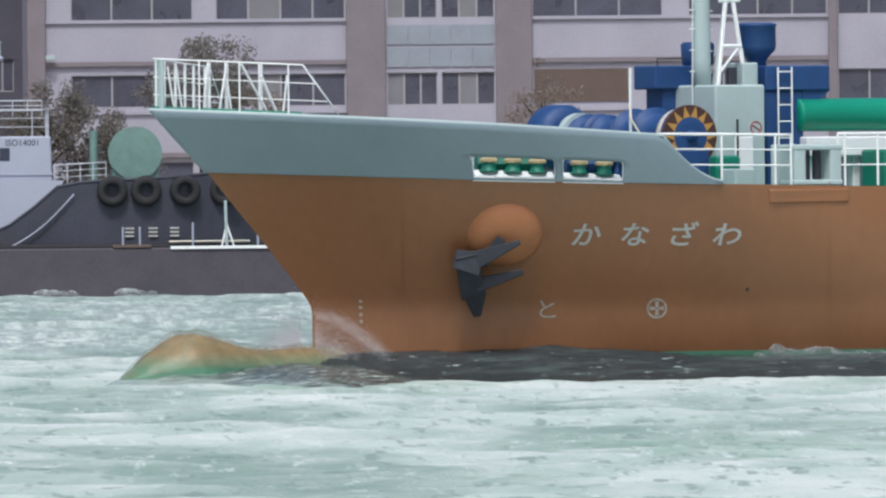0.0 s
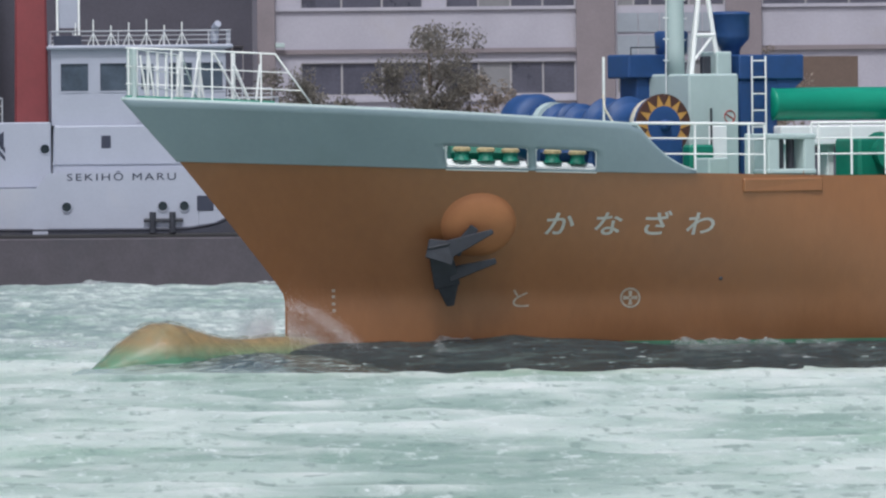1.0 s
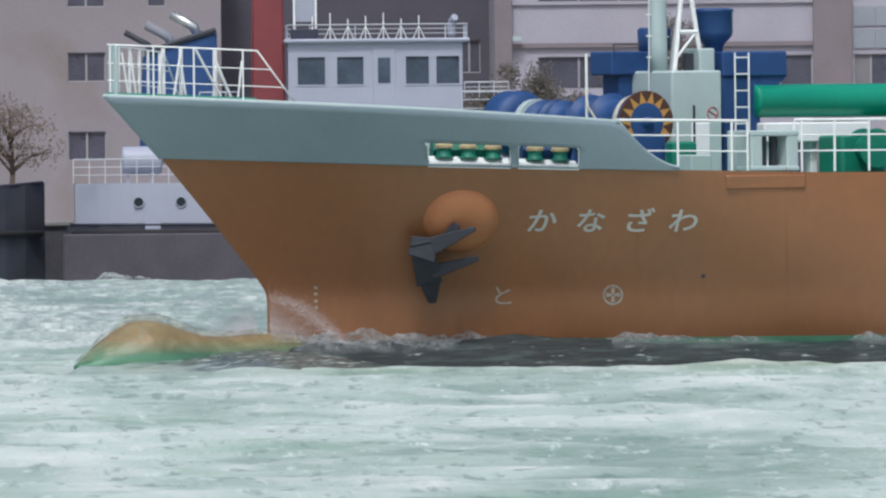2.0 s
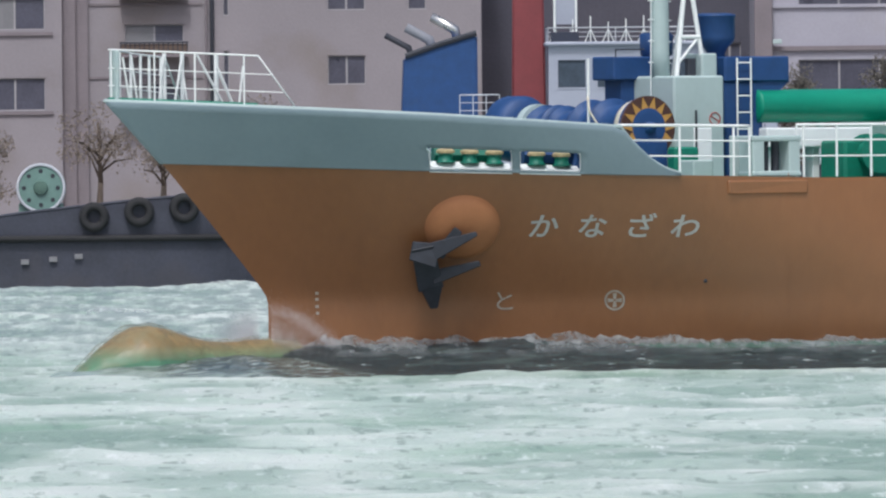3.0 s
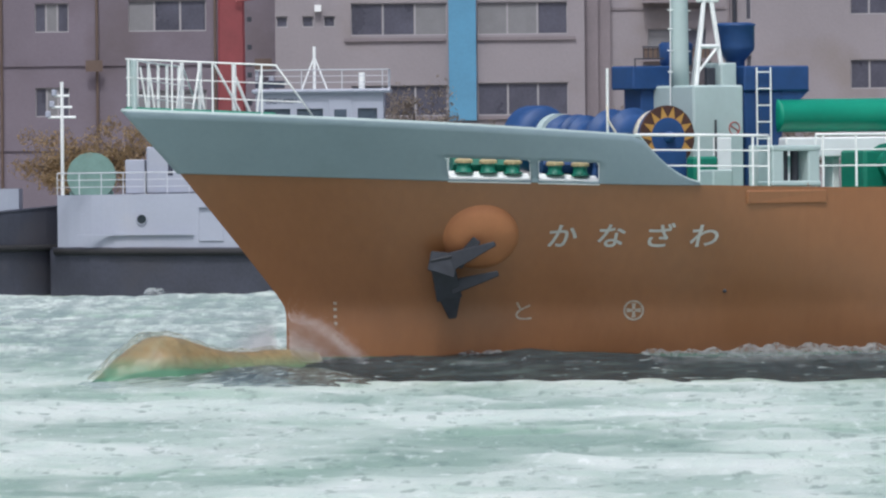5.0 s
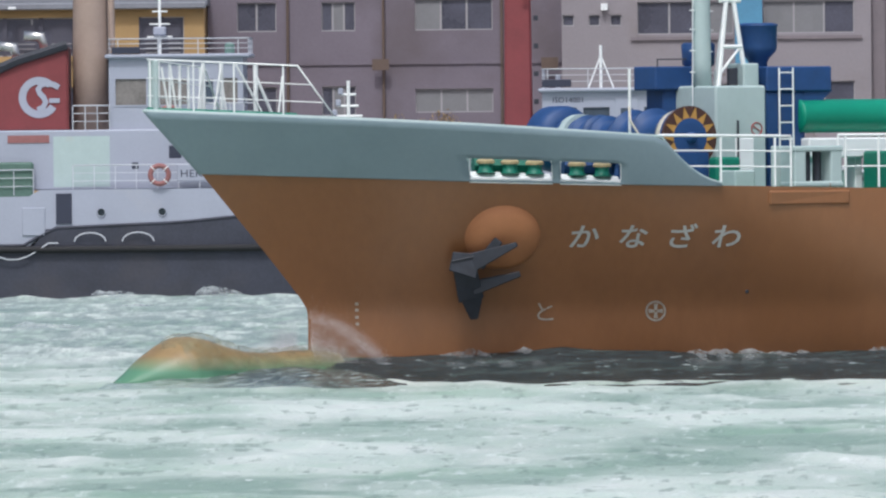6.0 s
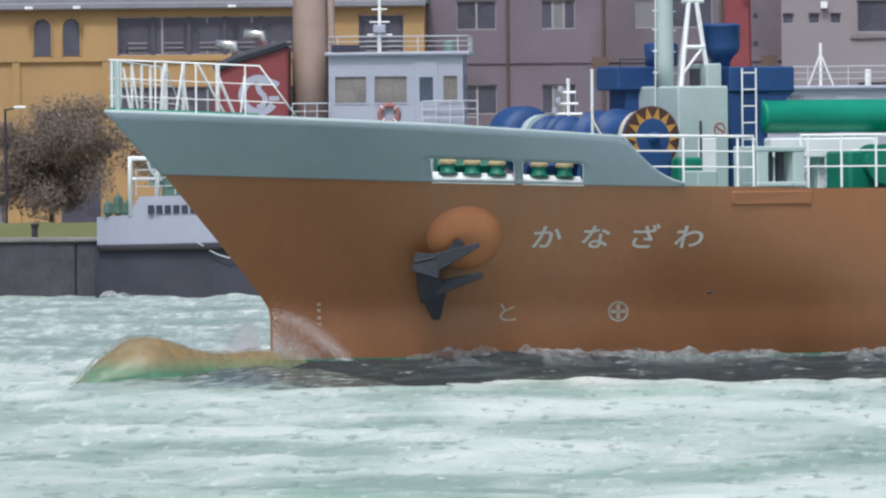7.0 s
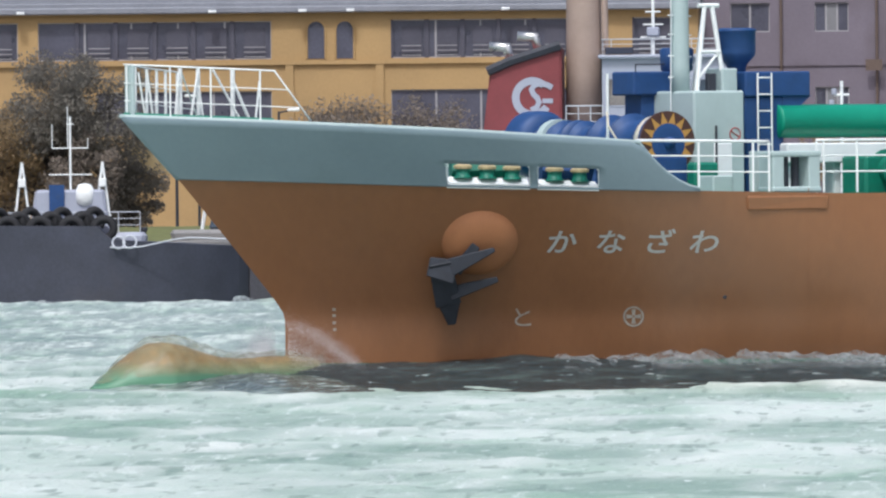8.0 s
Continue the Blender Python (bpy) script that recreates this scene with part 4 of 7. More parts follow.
def office_block():
    y = 1000.0
    x0, x1 = fx(56), fx(1640)
    wins = []
    rows = [(fz(186), fz(128)), (fz(32), fz(-26)), (fz(340), fz(282)), (fz(-122), fz(-180))]
    for z0, z1 in rows:
        for a, b, n in ((130, 345, 3), (387, 615, 4), (948, 1178, 3), (1225, 1470, 4), (1490, 1600, 2)):
            if z0 > fz(190) and z0 < fz(180) and a in (948,):
                continue
            wins.append((fx(a), fx(b), z0, z1, n, (1,) if a == 387 else ()))
        wins.append((fx(690), fx(778), z0, z1, 3, (0,)))
        wins.append((fx(786), fx(880), z0, z1, 3, (1,)))
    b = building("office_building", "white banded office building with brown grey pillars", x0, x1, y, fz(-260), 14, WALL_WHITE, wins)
    for a, c in ((52, 84), (617, 686), (882, 946), (1472, 1488)):
        part("pillar", block(fx(a), fx(c), y - 0.28, y - 0.004, 2.0, fz(-255), bevel=0.02), PILLAR, b, "brown grey tiled pillar")
    for v in (24, 186, -130, 340):
        for a, c in ((84, 617), (946, 1472)):
            part("ledge", block(fx(a) + 0.01, fx(c) - 0.01, y - 0.16, y - 0.004, fz(v + 88), fz(v + 80)), PILLAR, b)
            part("sill", block(fx(a) + 0.01, fx(c) - 0.01, y - 0.12, y - 0.004, fz(v + 12), fz(v + 6)), WALL_WHITE, b)
    for k in range(5):
        for j in range(2):
            a = 690 + 38 * k
            part("spandrel_panel", block(fx(a), fx(a + 36), y - 0.06, y - 0.004, fz(118 - 40 * j), fz(84 - 40 * j)), PANEL_BLUE, b, "pale blue grey spandrel panel")
    part("brown_panel", block(fx(950), fx(1116), y - 0.05, y - 0.004, fz(182), fz(124)), PANEL_BROWN, b, "dark brown cladding panel")
    part("wall_lamp", block(fx(84), fx(100), y - 0.6, y - 0.3, fz(100), fz(92), bevel=0.02), MINT, b)
    return b


def beige_flats():
    y = 1002.0
    x0, x1 = fx(-1150), fx(-430)
    w = []
    for dv in (0, -132, 140):
        w.append((fx(-703), fx(-636), fz(164 + dv), fz(112 + dv), 2))
        w.append((fx(-888), fx(-878), fz(172 + dv), fz(102 + dv), 1))
        w.append((fx(-560), fx(-528), fz(164 + dv), fz(122 + dv), 1))
    for dv in (0, 104, -104):
        w.append((fx(-1062), fx(-958), fz(86 + dv), fz(54 + dv), 2, (0,)))
    b = building("apartment_building", "beige rendered apartment building with small balconies", x0, x1, y, fz(-240), 14, WALL_BEIGE, w)
    for dv in (0, 104, -104):
        bal = part("balcony", block(fx(-1072), fx(-950), y - 0.8, y - 0.004, fz(112 + dv), fz(107 + dv)), PILLAR, b, "dark railed balcony")
        for i in range(15):
            xx = fx(-1070) + i * (fx(-952) - fx(-1070)) / 14
            part("baluster", block(xx - 0.02, xx + 0.02, y - 0.78, y - 0.74, fz(107 + dv), fz(88 + dv)), IRON, bal)
        part("parapet", block(fx(-1071), fx(-951), y - 0.74, y - 0.70, fz(107 + dv), fz(89 + dv)), PANEL_BROWN, bal)
        part("balcony_rail", block(fx(-1072), fx(-950), y - 0.80, y - 0.72, fz(88 + dv) + 0.002, fz(85 + dv)), IRON, bal)
    part("downpipe", bar((fx(-908), y - 0.15, 2), (fx(-908), y - 0.15, fz(-235)), 0.09), IRON, b, "dark downpipe")
    part("downpipe", bar((fx(-918), y - 0.12, 2), (fx(-918), y - 0.12, fz(-235)), 0.05), PILLAR, b)
    part("pilaster", block(fx(-1150), fx(-1128), y - 0.25, y - 0.004, 2, fz(-240)), PILLAR, b, "brown grey corner strip")
    for v in (150, 20):
        part("string_course", block(fx(-1126), fx(-925), y - 0.06, y - 0.004, fz(v), fz(v - 4)), PILLAR, b)
    return b


def strip_flats():
    y = 1001.0
    x0, x1 = fx(-1722), fx(-1174)
    w = []
    for dv in (0, -144, 143):
        w.append((fx(-1588), fx(-1418), fz(62 + dv), fz(4 + dv), 3, (2,) if dv == 0 else ()))
        w.append((fx(-1364), fx(-1204), fz(62 + dv), fz(4 + dv), 3, (0, 1) if dv == 0 else ()))
    w[-2] = (fx(-1588), fx(-1418), fz(205), fz(150), 3)
    for a in (-1736, -1690, -1652):
        w.append((fx(a + 16), fx(a + 36), fz(46), fz(26), 1))
    b = building("apartment_building", "beige apartment building with a sky blue vertical strip", x0, x1, y, fz(-240), 14, WALL_BEIGE, w)
    part("blue_strip", block(fx(-1415), fx(-1366), y - 0.35, y - 0.004, fz(214), fz(-236), bevel=0.02), STRIP_BLUE, b, "sky blue projecting strip")
    for v in (72, 212, -70):
        for a, c in ((-1600, -1420), (-1364, -1190)):
            part("sill", block(fx(a), fx(c), y - 0.10, y - 0.004, fz(v), fz(v - 6)), PILLAR, b)
    part("wall_lamp", block(fx(-1652), fx(-1640), y - 0.3, y - 0.004, fz(18), fz(6)), WHITE, b)
    # solid slab filling the gap, its colour standing for the shade there
    part("recess", block(fx(-1174), fx(-1150), y + 0.5, y + 2.0, 2.0, fz(-220)), PILLAR, b, "brown grey slab standing in for the shaded gap between the houses")
    return b


def mauve_block():
    y = 1003.0
    w = []
    for dv in (0, -150, 150):
        w.append((fx(-1984), fx(-1846), fz(50 + dv), fz(-6 + dv), 3, (0,)))
        w.append((fx(-2150), fx(-2090), fz(50 + dv), fz(-2 + dv), 3, (1,)))
        w.append((fx(-2300), fx(-2230), fz(50 + dv), fz(-2 + dv), 2))
    w[6] = (fx(-1984), fx(-1846), fz(196), fz(154), 3, (0, 1, 2))
    b = building("warehouse", "mauve brown rendered harbour warehouse", fx(-2352), fx(-1722), y, fz(-240), 16, WALL_MAUVE, w)
    for v in (110, -40, 260):
        part("string_course", block(fx(-2350), fx(-1724), y - 0.07, y - 0.004, fz(v), fz(v - 6)), WALL_MAUVE, b)
    for u in (-2210, -2040, -1830):
        part("downpipe", bar((fx(u), y - 0.12, 2), (fx(u), y - 0.12, fz(-236)), 0.06), PANEL_BROWN, b)
    for u in (-2060, -1760):
        part("wall_sign", block(fx(u), fx(u + 30), y - 0.5, y - 0.45, fz(120), fz(100)), PANEL_BROWN, b)
    return b


def arch(x0, x1, z0, z1, y, house):
    """A round-headed dark window with its frame."""
    bm = bmesh.new()
    r = (x1 - x0) / 2
    cx, pts = (x0 + x1) / 2, []
    for i in range(13):
        a = math.pi * i / 12
        pts.append((cx + r * math.cos(a), z1 - r + r * math.sin(a)))
    ring = [(x1, z0)] + pts + [(x0, z0)]
    f0 = [bm.verts.new((x, y - 0.02, z)) for x, z in ring]
    f1 = [bm.verts.new((x, y + 0.12, z)) for x, z in ring]
    bm.faces.new(f0)
    for i in range(len(ring)):
        j = (i + 1) % len(ring)
        bm.faces.new((f0[i], f1[i], f1[j], f0[j]))
    bmesh.ops.recalc_face_normals(bm, faces=bm.faces[:])
    win = part("window", bm, PANE, house)
    part("arch_trim", tube([Vector((x, y - 0.04, z)) for x, z in ring], 0.045, 5), WALL_YELLOW, win)
    return win


def yellow_hall():
    y = 1000.0
    x0, x1 = fx(-3760), fx(-2354)
    groups = ((-3700, -3560), (-3524, -3110), (-2898, -2580), (-2470, -2390))
    w = [(fx(a), fx(b), fz(90), fz(22), max(2, round((b - a) / 78)), ()) for a, b in groups]
    w += [(fx(a), fx(b), fz(222), fz(146), max(2, round((b - a) / 90)), ()) for a, b in ((-3420, -3110), (-2898, -2580), (-2470, -2390))]
    b = building("customs_hall", "ochre yellow harbour hall with arched windows", x0, x1, y, fz(3), 18, WALL_YELLOW, w)
    for a, c in groups:
        n = max(2, round((c - a) / 69))
        step = (fx(c) - fx(a)) / n
        for i in range(1 if n > 5 else 0, n):
            xx = fx(a) + step * (i + 0.3)
            for k in range(3):
                part("guard_bar", block(xx, xx + step * 0.55, y - 0.05, y - 0.02, fz(86) + 0.2 * k, fz(86) + 0.2 * k + 0.035), FRAME, b)
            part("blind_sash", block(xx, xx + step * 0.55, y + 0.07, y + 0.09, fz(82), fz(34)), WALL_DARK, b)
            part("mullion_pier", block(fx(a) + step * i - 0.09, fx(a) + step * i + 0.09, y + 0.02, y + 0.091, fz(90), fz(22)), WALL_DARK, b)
    for a in (-3047, -2996):
        arch(fx(a), fx(a + 33), fz(90), fz(22), y, b)
    part("cornice", block(x0 - 0.2, x1 + 0.1, y - 0.45, y - 0.154, fz(8), fz(-4), bevel=0.05), ROOF, b, "grey roof edge")
    part("sill_course", block(x0, x1, y - 0.14, y - 0.004, fz(100), fz(93)), WALL_YELLOW, b)
    for a in (-3540, -3085, -2925, -2560):
        part("pilaster", block(fx(a), fx(a + 14), y - 0.12, y - 0.004, 2.0, fz(101)), WALL_YELLOW, b)
    for a in (-3560, -3220, -2975, -2700, -3060):
        part("eaves_lamp", block(fx(a), fx(a + 14), y - 0.8, y - 0.46, fz(7), fz(2), bevel=0.02), WHITE, b)
    part("attic_wall", block(x0 + 0.5, x1 - 0.5, y + 2.5, y + 3, fz(-6), fz(-60)), ROOF, b, "grey attic behind the eaves")
    # hoarding with brush lettering
    h = empty("hoarding", pose(0, 0, 0), "ochre hoarding with brown brush lettering", "hoarding")
    part("board", block(fx(-3330), fx(-3080), 984.0, 984.12, fz(292), fz(232), bevel=0.02), BOARD, h, "pale ochre board")
    lettering("lettering", "\u3064\u304f\u308a", 1.0, DISC, h, lambda a, c: Vector((fx(-3282) + a * 1.12, 983.985, fz(276) + c)))
    for u in (-3320, -3205, -3090):
        part("board_post", bar((fx(u), 984.2, 2), (fx(u), 984.2, fz(240)), 0.06), IRON, h)
    # what stands under the hall: a shuttered kiosk, crates and a dark doorway
    k = empty("kiosk", pose(fx(-3092), 981, 2.0), "pale shuttered kiosk on the promenade", "kiosk")
    part("body", block(-0.65, 0.65, 0, 1.2, 0, 2.4, bevel=0.04), WALL_WHITE, k)
    part("awning", block(-0.75, 0.75, -0.5, -0.01, 1.9, 2.05, bevel=0.03), BOARD, k)
    part("shutter", block(-0.5, 0.5, -0.04, -0.005, 0.9, 1.8, bevel=0.01), BLIND, k)
    part("doorway", block(fx(-3205), fx(-3140), y - 0.04, y - 0.004, 2.0, 4.6), PANE, b, "dark doorway")
    part("doorway", block(fx(-3000), fx(-2930), y - 0.04, y - 0.004, 2.0, 4.4), PANE, b)
    for u, w, h in ((-3150, 0.7, 1.3),):
        c = empty("crate", pose(fx(u), 979.5, 2.8), "pale crate on the promenade", "crate")
        part("box", block(-w / 2, w / 2, 0, 0.8, -0.8, h, bevel=0.03), CONCRETE, c)
        part("lid", block(-w / 2 - 0.03, w / 2 + 0.03, -0.03, 0.83, h + 0.002, h + 0.08, bevel=0.01), WALL_WHITE, c)
    return b


office_block()
beige_flats()
strip_flats()
mauve_block()
yellow_hall()


def back_block(name, x0, x1, y, z1, label, wall, windows=()):
    return building(name, label, x0, x1, y, z1, 12, wall, windows)


back_block("dark_building", fx(-428), fx(60), 1012.0, 17.5, "dark slate clad building in a gap between offices", WALL_DARK, [(fx(-180 + 60 * i), fx(-140 + 60 * i), 8.2, 9.6, 2) for i in range(4)])


# ---- trees ----
def tree(x, y, height, spread, leaf, label, seed, density=900, ground=2.0, base=0.25, squash=0.75):
    """A tapered trunk with limbs and a crown of many small leaf blades in clumps."""
    r = random.Random(seed)
    t = empty("tree", pose(x, y, ground), label, "tree")
    bm = bmesh.new()
    h0 = height * base
    rod(bm, (0, 0, -0.1), (0.1, 0, h0), 0.14 + height * 0.008, 0.11, 9)
    rod(bm, (0.1, 0, h0 * 0.98), (0.0, 0.1, height * 0.8), 0.11, 0.04, 8)
    tips = [(0.0, 0.1, height * 0.8)]
    for i in range(11):
        a = r.uniform(0, 6.28)
        z = h0 + (height * 0.62 - h0) * r.random()
        ln = spread * r.uniform(0.35, 0.85)
        p = Vector((0.05, 0.05, z))
        q = Vector((math.cos(a) * ln, math.sin(a) * ln, z + r.uniform(0.15, 0.45) * height * 0.5))
        m = p.lerp(q, 0.5) + Vector((0, 0, 0.2))
        rod(bm, p, m, 0.06, 0.04, 6)
        rod(bm, m, q, 0.04, 0.015, 6)
        tips += [tuple(q), tuple(m)]
    part("trunk", bm, BARK, t, "grey brown trunk and limbs", True)
    vs, fs = [], []
    clumps = []
    for _ in range(26):
        a, rr = r.uniform(0, 6.28), spread * math.sqrt(r.random()) * 0.95
        top = height * (1 - 0.25 * (rr / spread) ** 2)
        clumps.append((math.cos(a) * rr, math.sin(a) * rr, r.uniform(h0 + 0.15 * height, top), r.uniform(0.3, 0.55) * spread * 0.6))
    clumps += [(p[0], p[1], p[2], 0.33 * spread) for p in tips]
    for cx, cy, cz, cr in clumps:
        for _ in range(int(density / 13)):
            d = Vector((r.gauss(0, 1), r.gauss(0, 1), r.gauss(0, squash))).normalized() * cr * r.random() ** 0.45
            c = Vector((cx, cy, cz)) + d
            s = r.uniform(0.04, 0.10)
            u = Vector((r.gauss(0, 1), r.gauss(0, 1), r.gauss(0, 1))).normalized()
            v = u.cross(Vector((r.gauss(0, 1), r.gauss(0, 1), r.gauss(0, 1)))).normalized()
            k = len(vs)
            vs += [c - u * s, c + v * s * 0.5, c + u * s, c - v * s * 0.5]
            fs.append((k, k + 1, k + 2, k + 3))
    me = bpy.data.meshes.new("crown")
    me.from_pydata([tuple(v) for v in vs], [], fs)
    me.materials.append(leaf)
    o = new("crown", me)
    o.parent = t
    tagged(o, kind="stuff")
    return t


for args in ((fx(335), 985.0, fz(24) - 2, 2.4, LEAF, "dull green street tree before an office", 1, 2600, 2.0, 0.3),
             (fx(70), 983.0, fz(130) - 2, 2.2, LEAF, "dull green street tree by the quay", 2, 2400, 2.0, 0.25),
             (fx(185), 983.5, fz(185) - 2, 1.9, LEAF, "low dull green tree by the quay", 3, 2200, 2.0, 0.2),
             (fx(430), 984.0, fz(160) - 2, 1.6, LEAF_DRY, "olive brown street tree", 4, 1600, 2.0, 0.3),
             (fx(930), 984.0, fz(110) - 2, 1.7, LEAF_DRY, "thin olive brown tree", 5, 700, 2.0, 0.4),
             (fx(-1470), 984.0, fz(150) - 2, 2.4, LEAF_DRY, "olive brown tree beside the flats", 6, 2000, 2.0, 0.25),
             (fx(-1330), 983.0, fz(215) - 2, 1.8, LEAF_DRY, "low olive brown shrub tree", 7, 1500, 2.0, 0.2),
             (fx(-1110), 983.0, fz(180) - 2, 1.8, LEAF_DRY, "nearly bare street tree", 8, 420, 2.0, 0.35),
             (fx(-1000), 983.0, fz(200) - 2, 1.7, LEAF_DRY, "nearly bare street tree", 9, 500, 2.0, 0.35),
             (fx(-810), 984.0, fz(165) - 2, 2.1, LEAF_DRY, "thin olive tree before beige flats", 10, 800, 2.0, 0.35),
             (fx(-1960), 984.0, fz(196) - 2, 2.2, LEAF_GOLD, "yellowing tree before the warehouse", 11, 1900, 2.0, 0.3),
             (fx(-2080), 985.0, fz(205) - 2, 1.9, LEAF_GOLD, "yellowing low tree before the warehouse", 12, 1600, 2.0, 0.3),
             (fx(-2985), 982.0, fz(148) - 2, 3.0, LEAF_DRY, "broad olive brown tree on the lawn", 13, 9000, 2.0, 0.12),
             (fx(-3420), 982.0, fz(70) - 2, 3.3, LEAF, "large dark tree before the yellow hall", 14, 9000, 2.0, 0.25),
             (fx(-3560), 981.0, fz(160) - 2, 2.4, LEAF_GOLD, "yellowing tree beside the dark tree", 15, 2400, 2.0, 0.2),
             (fx(-3405), 980.0, fz(225) - 2, 1.8, LEAF_DRY, "low olive brown tree by the quay", 16, 1900, 2.0, 0.2),
             (fx(-3490), 983.0, fz(175) - 2, 2.6, LEAF_DRY, "broad low olive brown tree before the hall", 18, 5000, 2.0, 0.1),
             (fx(-3330), 983.5, fz(240) - 2, 1.9, LEAF, "low dark shrub tree before the hall", 19, 4000, 2.0, 0.08),
             (fx(-3600), 983.0, fz(215) - 2, 2.2, LEAF_DRY, "low olive brown shrub tree before the hall", 20, 4000, 2.0, 0.08),
             (fx(-2790), 984.0, fz(150) - 2, 2.2, LEAF_DRY, "olive tree behind the tugs", 17, 1500, 2.0, 0.3)):
    tree(*args)


def street_lamp(x, y, h, label):
    o = empty("street_lamp", pose(x, y, 2.0), label, "street lamp")
    part("pole", bar((0, 0, 0), (0, 0, h), 0.07, 0.05), IRON, o)
    part("arm", bar((0, 0, h - 0.05), (0.5, 0, h + 0.05), 0.035), IRON, o)
    part("lamp_head", block(0.35, 0.85, -0.12, 0.12, h, h + 0.12, bevel=0.03), RAILWHITE, o)
    return o


street_lamp(fx(-3052), 978, fz(186) - 2, "slim dark street lamp on the lawn")
street_lamp(fx(-3230), 978, fz(160) - 2, "slim dark street lamp on the lawn")
for u in (-3045, -3240, -2960):
    o = empty("bollard", pose(fx(u), 957, 2.0), "short dark bollard on the quay edge", "bollard", "quay bollards")
    part("post", turned([(0.16, 0), (0.13, 0.06), (0.12, 0.6), (0.17, 0.66), (0.17, 0.74), (0.1, 0.78)], 12), IRON, o)


# ---- moored tugs ----
BERTH = 948.8     # line of the tugs' keels
# haze is put into these colours: whites dimmed to blue grey, black lifted
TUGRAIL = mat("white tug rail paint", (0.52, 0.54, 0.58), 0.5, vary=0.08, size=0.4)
TUGWHITE = mat("white tug paint greyed for haze", (0.35, 0.372, 0.445), 0.5, vary=0.06, size=1.5, bump=0.005, stain=(0.40, 0.40, 0.43), stain_at=0.68)
TUGBLACK = mat("weathered black hull lightened for haze", (0.044, 0.047, 0.066), 0.65, vary=0.3, size=1.5, bump=0.03, stain=(0.064, 0.060, 0.070), stain_at=0.62)
TUGRED = mat("dull red funnel paint", (0.20, 0.042, 0.046), 0.6, vary=0.12, size=0.8)
BEIGE_MAST = mat("beige mast paint", (0.345, 0.262, 0.215), 0.55, vary=0.1, size=0.8)
PALEGREEN = mat("pale green winch paint", (0.15, 0.25, 0.22), 0.5, vary=0.15, size=0.4, stain=(0.25, 0.24, 0.2), stain_at=0.68)
TUGGLASS = mat("tinted bridge glass", (0.065, 0.085, 0.115), 0.1, vary=0.3, size=0.8, spec=0.6)
# paler copy of TUGGLASS: daylight through the windows put into the colour
LIGHTGLASS = mat("bridge glass with daylight painted in", (0.20, 0.185, 0.175), 0.15, vary=0.35, size=0.7, spec=0.6)
GREENTANK = mat("dull green tank paint", (0.085, 0.15, 0.12), 0.6, vary=0.2, size=0.6)
SILVER = mat("bright steel", (0.62, 0.62, 0.6), 0.3, metal=0.9, vary=0.1, size=0.3)


def hull_half(x, x0, x1, beam=4.3):
    """Half breadth of a tug with a full bow and rounded stern."""
    f = min(1, max(0, (x1 - x) / 7.0))
    a = min(1, max(0, (x - x0) / 3.0))
    return beam * (1 - (1 - f) ** 2.4) ** 0.7 * (0.62 + 0.38 * (1 - (1 - a) ** 2))


def side_skin(x0, x1, lo, hi, hull, out=0.0, n=40, beam=4.3, both=True):
    """A strip of the tug's side between two height curves, with its deck."""
    bm = bmesh.new()
    xs = np.linspace(x0, x1, n)
    rows = []
    for x in xs:
        y = max(hull_half(x, *hull, beam) + out, 0.02)
        zl, zh = lo(x), max(hi(x), lo(x) + 0.001)
        rows.append([bm.verts.new((x, s * yy, z)) for s, z, yy in ((-1, zl, y * 0.96 if zl < 0 else y), (-1, zh, y), (1, zh, y), (1, zl, y * 0.96 if zl < 0 else y))])
    for a, b in zip(rows, rows[1:]):
        for k in range(3):
            bm.faces.new((a[k], b[k], b[k + 1], a[k + 1]))
    bm.faces.new(rows[0])
    bm.faces.new(rows[-1][::-1])
    bmesh.ops.recalc_face_normals(bm, faces=bm.faces[:])
    return bm


def rail_run(parent, pts, h, posts=6, name="rail"):
    """A white rail along points."""
    pts = [Vector(p) for p in pts]
    top = part(name, tube([p + Vector((0, 0, h)) for p in pts], 0.028, 6), TUGRAIL, parent, "", True)
    for k in (0.35, 0.68):
        part("lower_bar", tube([p + Vector((0, 0, h * k)) for p in pts], 0.015, 5), TUGRAIL, top)
    ln = [0.0]
    for p, q in zip(pts, pts[1:]):
        ln.append(ln[-1] + (q - p).length)
    for i in range(posts):
        s = ln[-1] * i / (posts - 1)
        k = min(len(pts) - 2, max(j for j in range(len(pts) - 1) if ln[j] <= s + 1e-6))
        p = pts[k].lerp(pts[k + 1], (s - ln[k]) / max(ln[k + 1] - ln[k], 1e-6))
        part("stanchion", bar(p, p + Vector((0, 0, h)), 0.022, n=6), TUGRAIL, top)
    return top


def porthole(parent, x, z, y, r=0.2):
    p = part("porthole", turned([(r * 0.9, -0.02), (r, 0.0), (r, 0.03)], 14, "Y"), GLASS, parent)
    p.location = (x, y - 0.02, z)
    part("porthole_rim", torus(bmesh.new(), pose(0, 0, 0, 90), r, 0.025, 16, 5), TUGWHITE, p)


def tyre(parent, x, y, z, r=0.55, turn=0):
    t = part("tyre_fender", torus(bmesh.new(), pose(0, 0, 0, 90), r * 0.7, r * 0.3, 18, 8), RUBBER, parent, "", True)
    t.matrix_basis = pose(x, y, z, 0, 0, turn)
    return t


